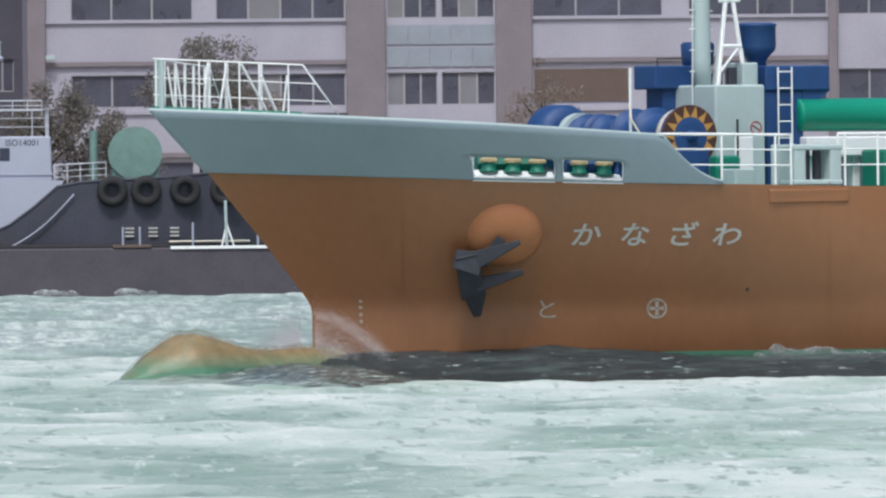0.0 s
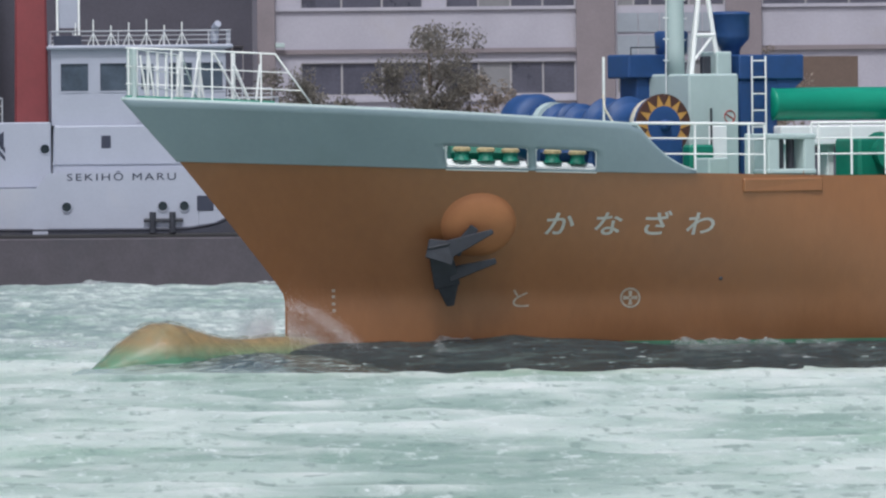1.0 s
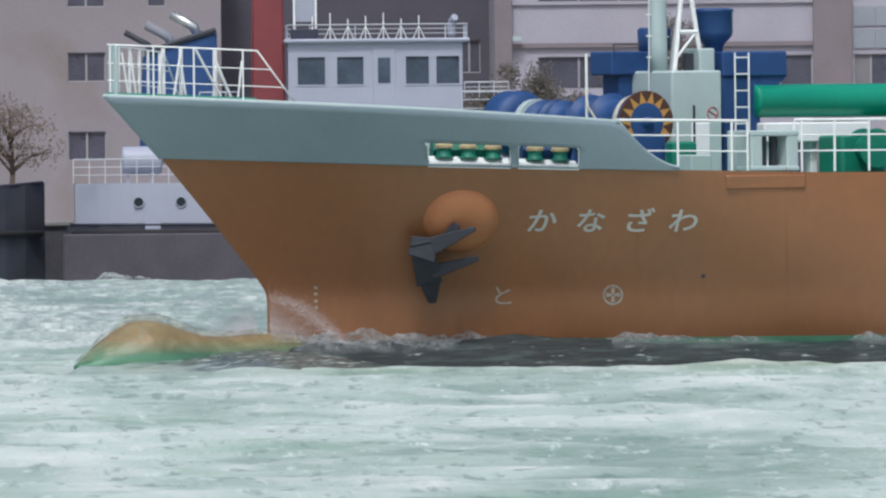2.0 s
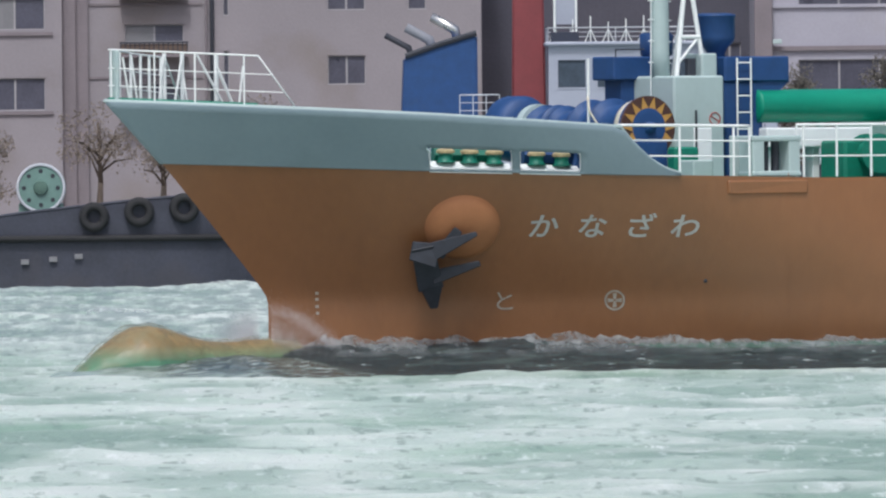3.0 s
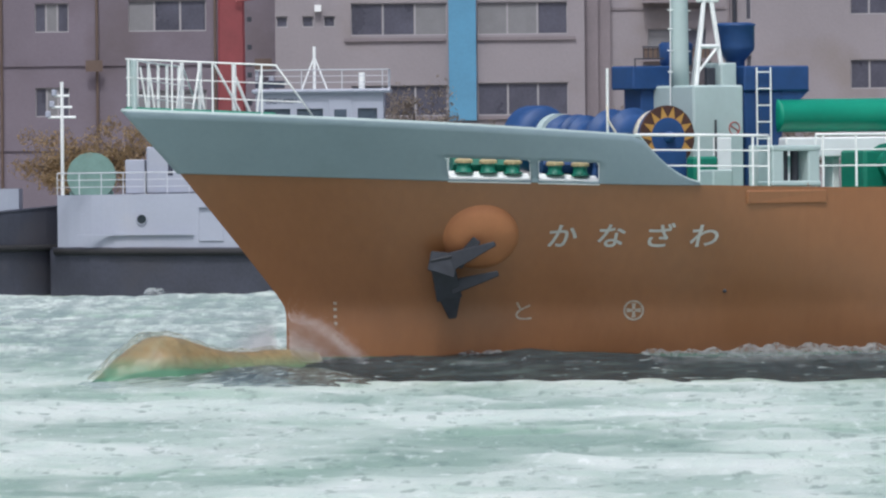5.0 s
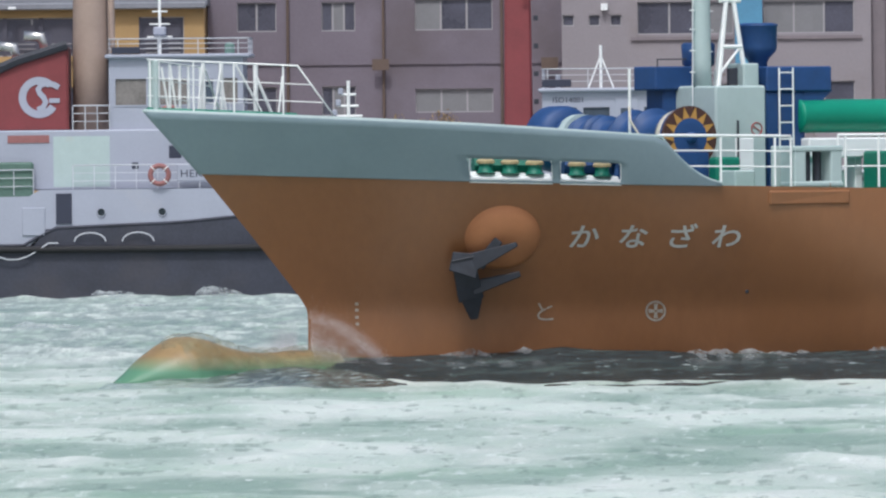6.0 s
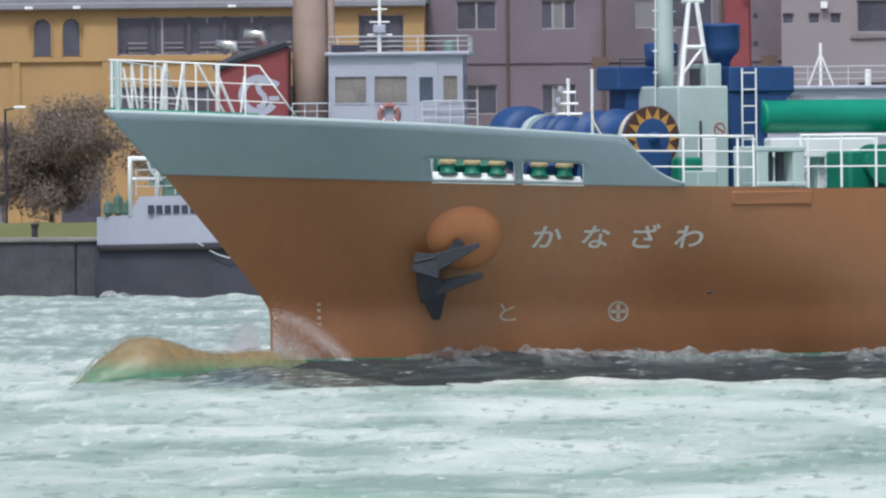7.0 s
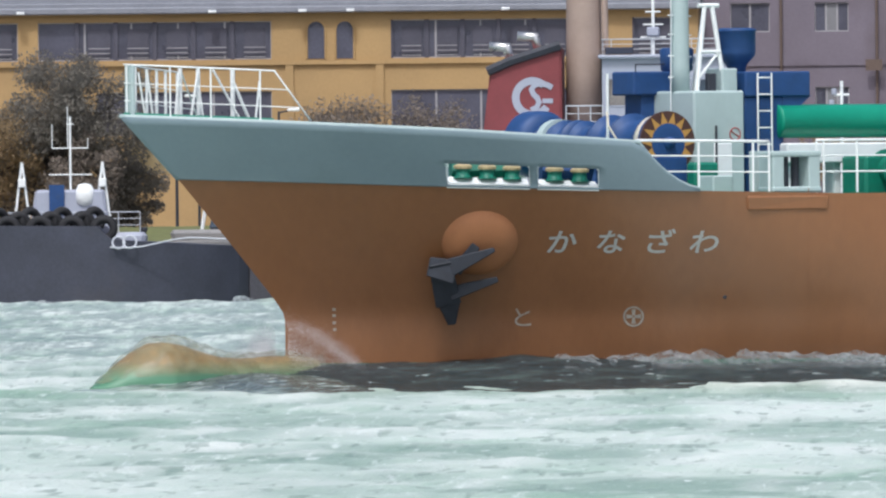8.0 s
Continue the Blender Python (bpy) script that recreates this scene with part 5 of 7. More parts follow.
def lifebuoy(x, y, z, r=0.36):
    o = empty("lifebuoy", pose(x, y, z), "red and white lifebuoy hung on the tug", "lifebuoy", "tug lifebuoys")
    part("ring", torus(bmesh.new(), pose(0, 0, 0, 90), r, r * 0.28, 20, 8), RED_PALE, o, "", True)
    for k in range(4):
        a = k * math.pi / 2 + 0.78
        part("band", torus(bmesh.new(), Matrix.Translation((r * math.cos(a), 0, r * math.sin(a))) @ pose(0, 0, 0, 0, -math.degrees(a), 0), r * 0.31, r * 0.06, 10, 5), RAILWHITE, o)
    return o


RED_PALE = mat("faded red plastic", (0.28, 0.12, 0.115), 0.6, vary=0.15, size=0.2)


def bridge(tug, x0, x1, z0, z1, y0, y1, wz0, wz1, wins, roof_rail=0.6, door=None, glass=None):
    """A wheelhouse with raked windows on the near side, front posts, roof and rail."""
    wall = part("wheelhouse", wall_with_holes(x0, x1, z0, z1, [(a, b, wz0, wz1) for a, b in wins], y0, 0.12), TUGWHITE, tug, "white wheelhouse")
    part("wheelhouse_side", block(x0, x0 + 0.12, y0 + 0.125, y1, z0, z1), TUGWHITE, wall)
    part("wheelhouse_back", block(x0, x1, y1 + 0.004, y1 + 0.12, z0, z1), TUGWHITE, wall)
    part("wheelhouse_front", wall_with_holes(y0 + 0.125, y1, z0, z1, [(y0 + 0.4 + 1.3 * i, y0 + 1.45 + 1.3 * i, wz0, wz1) for i in range(int((y1 - y0 - 0.5) / 1.3))], 0, 0.12), TUGWHITE, wall).matrix_basis = Matrix.Translation((x1, 0, 0)) @ pose(0, 0, 0, 0, 0, 90)
    for a, b in wins:
        w = part("window", block(a + 0.002, b - 0.002, y0 + 0.05, y0 + 0.08, wz0 + 0.002, wz1 - 0.002), glass or TUGGLASS, tug, "bridge window" if glass else "dark tinted bridge window")
        fr = bmesh.new()
        for v in ((a, b, wz0, wz0 + 0.06), (a, b, wz1 - 0.06, wz1), (a, a + 0.06, wz0 + 0.06, wz1 - 0.06), (b - 0.06, b, wz0 + 0.06, wz1 - 0.06)):
            box(fr, v[0], v[1], y0 - 0.03, y0 - 0.004, v[2], v[3])
        part("frame", fr, TUGWHITE, w)
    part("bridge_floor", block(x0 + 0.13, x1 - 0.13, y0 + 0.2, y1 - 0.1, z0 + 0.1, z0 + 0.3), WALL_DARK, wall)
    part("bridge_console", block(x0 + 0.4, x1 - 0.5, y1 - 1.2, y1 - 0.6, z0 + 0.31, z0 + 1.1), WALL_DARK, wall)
    roof = part("wheelhouse_roof", block(x0 - 0.15, x1 + 0.3, y0 - 0.25, y1 + 0.25, z1 + 0.003, z1 + 0.16, bevel=0.05), TUGWHITE, tug, "white wheelhouse roof")
    if roof_rail:
        rail_run(roof, [(x0, y1, z1 + 0.16), (x0, y0 - 0.15, z1 + 0.16), (x1 + 0.2, y0 - 0.15, z1 + 0.16), (x1 + 0.2, y1, z1 + 0.16)], roof_rail, 12)
    if door:
        part("door", block(door[0], door[1], y0 - 0.035, y0 - 0.004, z0 + 0.1, z1 - 0.2, bevel=0.01), TUGWHITE, wall)
        part("door_window", block(door[0] + 0.2, door[1] - 0.2, y0 - 0.05, y0 - 0.036, wz0 + 0.1, wz1 - 0.1), TUGGLASS, wall)
    return roof


def winch(parent, x, y, z, r, material=None, holes=False):
    w = part("towing_winch", turned([(r * 0.3, -0.9), (r, -0.88), (r, -0.8), (r * 0.55, -0.75), (r * 0.55, 0.75), (r, 0.8), (r, 0.88), (r * 0.3, 0.9)], 28, "Y"), material or PALEGREEN, parent, "pale green towing winch drum")
    w.location = (x, y, z)
    for k in range(8 if holes else 0):
        a = k * math.pi / 4
        part("spoke_hole", turned([(r * 0.09, -0.905), (r * 0.09, -0.885)], 10, "Y"), IRON, w).location = (r * 0.68 * math.cos(a), 0, r * 0.68 * math.sin(a))
    if holes:
        part("winch_rim", torus(bmesh.new(), pose(0, -0.9, 0, 90), r * 0.94, r * 0.06, 28, 6), TUGRAIL, w, "pale worn rim")
        part("winch_hub", turned([(r * 0.1, -1.02), (r * 0.26, -1.0), (r * 0.3, -0.89)], 16, "Y"), GREENTANK, w)
    part("winch_frame", block(-r * 0.9, r * 0.9, -0.75, 0.75, -r * 1.15, -r * 0.6, bevel=0.05), material or PALEGREEN, w)
    return w


def n_mark(tug, x, z, y, s):
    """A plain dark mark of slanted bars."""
    for pts in (((-0.45, -0.5), (-0.22, -0.5), (-0.22, 0.2), (-0.45, 0.42)), ((-0.55, 0.62), (-0.4, 0.62), (0.5, -0.45), (0.5, -0.62)), ((-0.3, 0.62), (-0.12, 0.62), (0.5, -0.12), (0.5, -0.32)), ((0.22, 0.1), (0.45, -0.05), (0.45, 0.5), (0.22, 0.35))):
        bm = bmesh.new()
        bm.faces.new([bm.verts.new((x + a * s, y, z + b * s)) for a, b in pts])
        part("funnel_mark", bm, INK, tug)


def hull_parts(tug, x0, x1, sheer, white_from, white_to, white_top):
    hull = part("hull", side_skin(x0, x1, lambda x: -1.2, sheer, (x0, x1)), TUGBLACK, tug, "weathered black hull lightened for haze")
    pts = [Vector((x, -hull_half(x, x0, x1) - 0.08, min(sheer(x) - 0.1, 1.75))) for x in np.linspace(x0 + 0.2, x1 - 0.15, 26)]
    part("rubbing_strake", tube(pts, 0.13, 8), RUBBER, hull, "", True)
    cap = [Vector((x, -hull_half(x, x0, x1) + 0.02, sheer(x) + 0.03)) for x in np.linspace(x0 + 0.1, x1 - 0.1, 30)]
    part("gunwale", tube(cap, 0.06, 6), TUGBLACK, hull, "", True)
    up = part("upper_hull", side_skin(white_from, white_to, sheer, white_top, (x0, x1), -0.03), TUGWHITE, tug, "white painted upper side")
    return hull, up


def tripods(roof, x0, x1, y, z, n):
    for i in range(n):
        x = x0 + (x1 - x0) * i / (n - 1)
        s = part("aerial", bar((x, y, z), (x, y, z + 0.78 + 0.12 * (i % 3)), 0.025, n=6), RAILWHITE, roof)
        for dx in (-0.22, 0.22):
            part("aerial_leg", bar((x + dx, y, z), (x, y, z + 0.5), 0.02, n=5), RAILWHITE, s)


def tug_a():
    t = empty("tugboat", pose(0, BERTH, 0), "moored white tug with black hull and blue funnel", "tugboat", "moored tugs")
    x0, x1 = qx(-705), qx(530)
    sheer = lambda x: float(np.interp(x, [qx(u) for u in (-705, -100, -40, 10, 60, 110, 300, 530)], (2.05, 2.0, 2.1, 2.5, 3.3, 4.25, 4.45, 4.9)))
    top = lambda x: max(sheer(x), float(np.interp(x, [qx(-705), qx(-330), qx(-320), qx(120)], (3.7, 3.7, 4.3, 4.4))))
    y = -4.3
    hull, up = hull_parts(t, x0, x1, sheer, x0 + 0.3, qx(112), top)
    for u in (-580, -505, -288, -118, 110 - 190):
        porthole(up, qx(u), 2.95, y)
    for u in (-555, -335):
        part("scupper_plate", block(qx(u) - 0.3, qx(u) + 0.3, y - 0.02, y + 0.1, 1.75, 2.45), TUGWHITE, up)
    part("side_door", block(qx(-55), qx(-22), y - 0.01, y + 0.1, 2.2, 3.3, bevel=0.02), TUGWHITE, up)
    part("side_vent", block(qx(-57), qx(-28), y - 0.04, y + 0.1, 2.75, 3.35, bevel=0.02), INK, up)
    for u in (-136, -101):
        part("mooring_bitt", bar((qx(u), y - 0.1, 1.9), (qx(u), y - 0.1, 2.72), 0.13, n=10), IRON, up, "dark mooring bitts")
    part("bitts_bar", bar((qx(-152), y - 0.1, 2.4), (qx(-82), y - 0.1, 2.4), 0.07, n=8), IRON, up)
    for u in (200, 260, 330, 400):
        tyre(hull, qx(u), -hull_half(qx(u), x0, x1) - 0.18, 3.95, 0.62)
    # deckhouse
    yh = -3.5
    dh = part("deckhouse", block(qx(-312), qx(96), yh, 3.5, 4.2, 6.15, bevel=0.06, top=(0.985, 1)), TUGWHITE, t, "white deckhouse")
    for u in (-225,):
        part("house_window", block(qx(u), qx(u + 17), yh - 0.02, yh + 0.1, 5.25, 5.75, bevel=0.02), INK, dh)
    part("house_window", block(qx(2), qx(20), yh - 0.02, yh + 0.1, 5.18, 5.7, bevel=0.02), INK, dh)
    part("house_seam", block(qx(-312), qx(96), yh - 0.05, yh - 0.004, 4.62, 4.68), TUGWHITE, dh)
    lettering("name", "SEKIH\u014c MARU", 0.40, INK, t, lambda a, b: Vector((qx(-288) + a * 1.42, -4.285, 3.98 + b)), 1.25)
    lettering("certificate_mark", "ISO14001", 0.34, INK, t, lambda a, b: Vector((qx(12) + a, yh - 0.012, 5.78 + b)))
    rail_run(dh, [(qx(-5), yh + 0.1, 6.15), (qx(90), yh + 0.1, 6.15), (qx(92), 3.2, 6.15)], 1.05, 7)
    roof = bridge(t, qx(-312), qx(-3), 6.15, 9.15, yh + 0.4, 3.0, 7.45, 8.65, [(qx(a), qx(a + w)) for a, w in ((-298, 54), (-228, 52), (-106, 46), (-52, 46))], 0.55, (qx(-162), qx(-122)))
    tripods(roof, qx(-300), qx(-80), yh + 0.3, 9.3, 8)
    part("searchlight", turned([(0.1, 0), (0.16, 0.1), (0.16, 0.5), (0.08, 0.62)], 12), TUGWHITE, roof).location = (qx(-22), yh + 0.5, 9.35)
    part("searchlight_head", bar((qx(-22), yh + 0.5, 9.95), (qx(-16), yh + 0.2, 10.12), 0.14, n=10), TUGWHITE, roof)
    part("name_box", block(qx(-308), qx(-258), yh + 0.2, yh + 0.5, 9.2, 9.7, bevel=0.02), INK, roof)
    rail_run(t, [(qx(0), yh + 0.2, 6.95), (qx(78), yh + 0.2, 6.95)], 0.6, 4, "bridge_wing_rail")
    # mast, funnel, aft house
    part("mast", block(qx(-377), qx(-314), -0.6, 0.6, 4.0, 15.5, bevel=0.08, top=(0.8, 0.8)), TUGRED, t, "dull red mast trunk")
    part("mast_stair", tube([(qx(-300), -2.4, 9.3), (qx(-300), -2.4, 12.5), (qx(-262), -2.4, 12.5), (qx(-262), -2.4, 9.3)], 0.05), RAILWHITE, t)
    part("mast_panel", block(qx(-298), qx(-264), -2.3, -2.2, 10.0, 11.2), TUGWHITE, t)
    lg = part("aft_house", block(qx(-468), qx(-314), yh, 3.4, 3.7, 6.3, bevel=0.05), TUGWHITE, t, "white aft deckhouse")
    n_mark(t, qx(-419), 5.42, yh - 0.01, 1.05)
    porthole(lg, qx(-325), 5.24, yh, 0.2)
    rail_run(lg, [(qx(-470), yh + 0.1, 6.3), (qx(-400), yh + 0.1, 6.3)], 0.95, 4)
    part("locker", block(qx(-492), qx(-470), yh + 0.3, 0, 3.7, 5.6, bevel=0.04), TUGWHITE, t)
    bm = bmesh.new()
    fp = ((-576, 4.5), (-437, 4.5), (-437, 9.65), (-500, 9.25), (-568, 8.75))
    a = [bm.verts.new((qx(u), -1.9, z)) for u, z in fp]
    b = [bm.verts.new((qx(u), 1.6, z)) for u, z in fp]
    bm.faces.new(a)
    bm.faces.new(b[::-1])
    for i in range(5):
        bm.faces.new((a[i], b[i], b[(i + 1) % 5], a[(i + 1) % 5]))
    bmesh.ops.recalc_face_normals(bm, faces=bm.faces[:])
    bmesh.ops.bevel(bm, geom=bm.edges[:], offset=0.08, segments=2, affect="EDGES")
    fun = part("funnel", bm, BLUE, t, "blue raked funnel")
    part("funnel_cap", tube([(qx(-565), -1.92, 8.8), (qx(-500), -1.92, 9.3), (qx(-439), -1.92, 9.7)], 0.12, 6), IRON, fun)
    for u, z, m in ((-470, 9.6, SILVER), (-515, 9.2, ROOF), (-552, 8.9, IRON)):
        part("exhaust_pipe", tube([(qx(u), -0.8, z - 0.2), (qx(u) - 0.15, -0.8, z + 0.25), (qx(u - 48), -0.8, z + 0.75)], 0.19 if m is not IRON else 0.12, 12), m, fun, "", True)
    tank = part("deck_tank", turned([(0.2, 0), (0.52, 0.06), (0.55, 0.15), (0.55, 1.5), (0.52, 1.6), (0.2, 1.66)], 22), TUGWHITE, t, "white deck tank on legs", True)
    tank.matrix_basis = Matrix.Translation((qx(-610), -2.8, 4.6)) @ pose(0, 0, 0, 0, 90)
    for u in (-598, -556):
        part("tank_leg", block(qx(u) - 0.08, qx(u) + 0.08, -3.0, -2.6, 3.7, 4.2), TUGWHITE, t)
    reel = part("hose_reel", torus(bmesh.new(), pose(0, 0, 0, 90), 0.42, 0.12, 20, 8), RED_PALE, t, "faded red hose reel", True)
    reel.location = (qx(-484), -3.6, 4.25)
    rail_run(t, [(qx(-695), -4.0, 3.7), (qx(-470), -4.05, 3.7)], 0.95, 9, "aft_rail")
    # bow gear
    winch(t, qx(245), -1.2, 5.45, 1.05)
    part("bow_post", bar((qx(170), -2.2, 4.3), (qx(170), -2.2, 6.35), 0.16, n=12), PALEGREEN, t, "pale green bow post")
    rail_run(t, [(qx(98), -4.1, 4.25), (qx(190), -3.9, 4.35)], 0.75, 5, "bow_rail")
    for i, u in enumerate((222, 264, 302)):
        for k in range(3):
            part("name_bar", block(qx(u), qx(u + 16), -hull_half(qx(u + 8), x0, x1) - 0.02, -hull_half(qx(u + 8), x0, x1) + 0.2, 2.15 + 0.15 * k, 2.22 + 0.15 * k), LETTER, hull)
    rope = [Vector((qx(15) + (qx(132) - qx(15)) * k / 10, -4.42, 1.75 + (3.85 - 1.75) * k / 10 - 0.25 * math.sin(math.pi * k / 10))) for k in range(11)]
    part("mooring_rope", tube(rope, 0.035, 6), TUGWHITE, t, "pale mooring rope", True)
    part("ledge_rope", tube([Vector((qx(300 + 16 * k), -hull_half(qx(300 + 16 * k), x0, x1) - 0.22, 1.95)) for k in range(10)], 0.05, 5), ROPE, t)
    return t


def tug_b():
    t = empty("tugboat", pose(0, BERTH, 0), "moored white tug with black hull and red mast", "tugboat", "moored tugs")
    x0, x1 = qx(-2125), qx(-745)
    sheer = lambda x: float(np.interp(x, [qx(u) for u in (-2125, -1790, -1400, -1250, -1050, -745)], (1.7, 1.62, 2.25, 2.75, 3.2, 3.75)))
    top = lambda x: max(sheer(x), float(np.interp(x, [qx(u) for u in (-2125, -1326, -1322)], (3.82, 3.9, 3.9))))
    y = -4.3
    hull, up = hull_parts(t, x0, x1, sheer, x0 + 0.3, qx(-1322), top)
    for u in (-1961, -1740, -1667, -1530, -1422):
        porthole(up, qx(u), 2.85, y)
    for u in (-1860, -1628):
        part("side_door", block(qx(u), qx(u + 44), y - 0.02, y + 0.1, 1.95, 3.3, bevel=0.02), TUGWHITE, up)
        part("door_hood", block(qx(u), qx(u + 44), y - 0.14, y - 0.022, 3.3, 3.36), TUGWHITE, up)
    for a, b in ((-2075, -1870), (-1800, -1640), (-1560, -1400)):
        part("hull_ledge", block(qx(a), qx(b), y - 0.10, y + 0.05, 2.22, 2.29), TUGWHITE, up)
    yh = -3.6
    # aft house with mark, name board, wheelhouse
    part("aft_house", block(qx(-1952), qx(-1760), yh, 3.2, 3.85, 5.7, bevel=0.05), TUGWHITE, t, "white aft deckhouse")
    n_mark(t, qx(-1897), 4.98, yh - 0.01, 0.85)
    part("vent_box", block(qx(-1990), qx(-1955), yh + 0.2, 1, 3.85, 5.2, bevel=0.04), TUGWHITE, t)
    raft = part("liferaft_canister", turned([(0.2, 0), (0.36, 0.05), (0.4, 0.1), (0.4, 1.0), (0.36, 1.06), (0.2, 1.1)], 18), RAILWHITE, t, "white liferaft canister", True)
    raft.matrix_basis = Matrix.Translation((qx(-1862), yh - 0.45, 4.75)) @ pose(0, 0, 0, 0, 90)
    part("raft_cradle", block(qx(-1858), qx(-1818), yh - 0.6, yh - 0.01, 3.85, 4.4), TUGWHITE, t)
    dh = part("deckhouse", block(qx(-1758), qx(-1330), yh + 0.1, 3.4, 3.88, 5.0, bevel=0.05), TUGWHITE, t, "white deckhouse")
    bd = part("name_board", block(qx(-1722), qx(-1485), y + 0.1, y + 0.16, 3.92, 4.9, bevel=0.02), TUGWHITE, t, "grey white name board")
    lettering("name", "CH\u014cH\u014c MARU", 0.42, INK, t, lambda a, b: Vector((qx(-1716) + a * 1.1, y + 0.09, 4.2 + b)), 1.05)
    roof = bridge(t, qx(-1758), qx(-1532), 5.0, 7.75, yh + 0.4, 2.8, 6.05, 7.2, [(qx(a), qx(a + w)) for a, w in ((-1746, 52), (-1688, 52), (-1580, 40))], 0.75, (qx(-1628), qx(-1588)))
    lettering("certificate_mark", "ISO14001", 0.30, INK, t, lambda a, b: Vector((qx(-1740) + a * 1.05, yh + 0.38, 7.34 + b)))
    part("name_box", block(qx(-1758), qx(-1706), yh + 0.2, yh + 0.4, 7.95, 8.25, bevel=0.02), INK, roof)
    ms = part("light_mast", bar((qx(-1655), -1, 7.9), (qx(-1655), -1, 9.6), 0.06), RAILWHITE, roof)
    for dx in (-0.5, 0.5):
        part("mast_leg", bar((qx(-1655) + dx, -1, 7.9), (qx(-1655), -1, 9.2), 0.035), RAILWHITE, ms)
    part("searchlight", bar((qx(-1570), -2.6, 7.9), (qx(-1570), -2.6, 8.55), 0.13, n=10), RAILWHITE, roof)
    part("searchlight", bar((qx(-1730), -2.6, 7.9), (qx(-1730), -2.6, 8.45), 0.1, n=10), TUGWHITE, roof)
    m = part("mast", block(qx(-1828), qx(-1777), -0.6, 0.6, 5.0, 15.5, bevel=0.08, top=(0.85, 0.85)), TUGRED, t, "dull red mast trunk")
    part("mast_yard", bar((qx(-1795), -0.7, 11.4), (qx(-1740), -0.9, 11.6), 0.05), TUGRED, m)
    for k in range(4):
        part("mast_lamp", block(qx(-1774), qx(-1766), -0.8, -0.5, 7.3 + 1.1 * k, 7.5 + 1.1 * k, bevel=0.02), IRON, m)
    rail_run(t, [(qx(-2110), y + 0.2, 3.83), (qx(-1760), y + 0.2, 3.85)], 0.85, 10, "aft_rail")
    rail_run(t, [(qx(-1480), y + 0.25, 3.9), (qx(-1328), y + 0.25, 3.9), (qx(-1328), 0, 3.9)], 1.0, 8, "fore_rail")
    part("stair", tube([(qx(-1530), yh, 5.9), (qx(-1500), yh, 5.9), (qx(-1440), yh, 4.0)], 0.05), RAILWHITE, t, "white sloping stair rail")
    part("stair", tube([(qx(-1530), yh, 5.3), (qx(-1505), yh, 5.3), (qx(-1450), yh, 3.9)], 0.07), RAILWHITE, t)
    winch(t, qx(-2052), -1.6, 4.55, 0.95)
    winch(t, qx(-1214), -1.6, 3.75, 0.98, holes=True)
    part("yellow_locker", block(qx(-1322), qx(-1302), -2.8, -2.2, 2.6, 4.2, bevel=0.05), YELLOW, t, "yellow deck locker")
    part("fore_steps", block(qx(-1342), qx(-1318), y + 0.1, y + 0.8, 2.4, 3.9, bevel=0.02), MINT, t)
    part("bow_bitts", bar((qx(-1306), -3.3, 2.4), (qx(-1306), -3.3, 3.35), 0.12, n=10), IRON, t)
    for u in (-1120, -1040, -960, -880):
        tyre(hull, qx(u), -hull_half(qx(u), x0, x1) - 0.15, sheer(qx(u)) - 0.45, 0.6)
    for u, z in ((-1250, 0.75), (-1200, 0.85), (-1155, 0.95)):
        part("hull_mark", block(qx(u), qx(u + 14), -hull_half(qx(u), x0, x1) - 0.06, -hull_half(qx(u), x0, x1) + 0.1, z, z + 0.2), BLIND, hull)
    lifebuoy(qx(-1545), BERTH + y - 0.05, 4.4)
    return t


def sg_mark(tug, x, y, z, s):
    """A plain pale open ring with a curl inside it."""
    def ribbon(pts, w, proud=0.0):
        bm = bmesh.new()
        prev = None
        for k, (a, b) in enumerate(pts):
            p, q = pts[max(k - 1, 0)], pts[min(k + 1, len(pts) - 1)]
            d = Vector((q[0] - p[0], q[1] - p[1])).normalized()
            v = [bm.verts.new((x + (a - d.y * w * f) * s, y - proud, z + (b + d.x * w * f) * s)) for f in (-1, 1)]
            if prev:
                bm.faces.new((prev[0], prev[1], v[1], v[0]))
            prev = v
        part("funnel_mark", bm, TUGWHITE, tug)
    ribbon([(0.51 * math.cos(radians(a)), 0.51 * math.sin(radians(a))) for a in range(48, 330, 9)], 0.115)
    ribbon([(0.62, -0.10), (0.30, -0.10)], 0.07, 0.01)
    ribbon([(0.60, 0.30), (0.46, 0.38), (0.25, 0.43), (0.06, 0.38), (-0.03, 0.25), (0.03, 0.11), (0.14, 0.0), (0.20, -0.14), (0.12, -0.30), (-0.05, -0.38)], 0.085, 0.02)


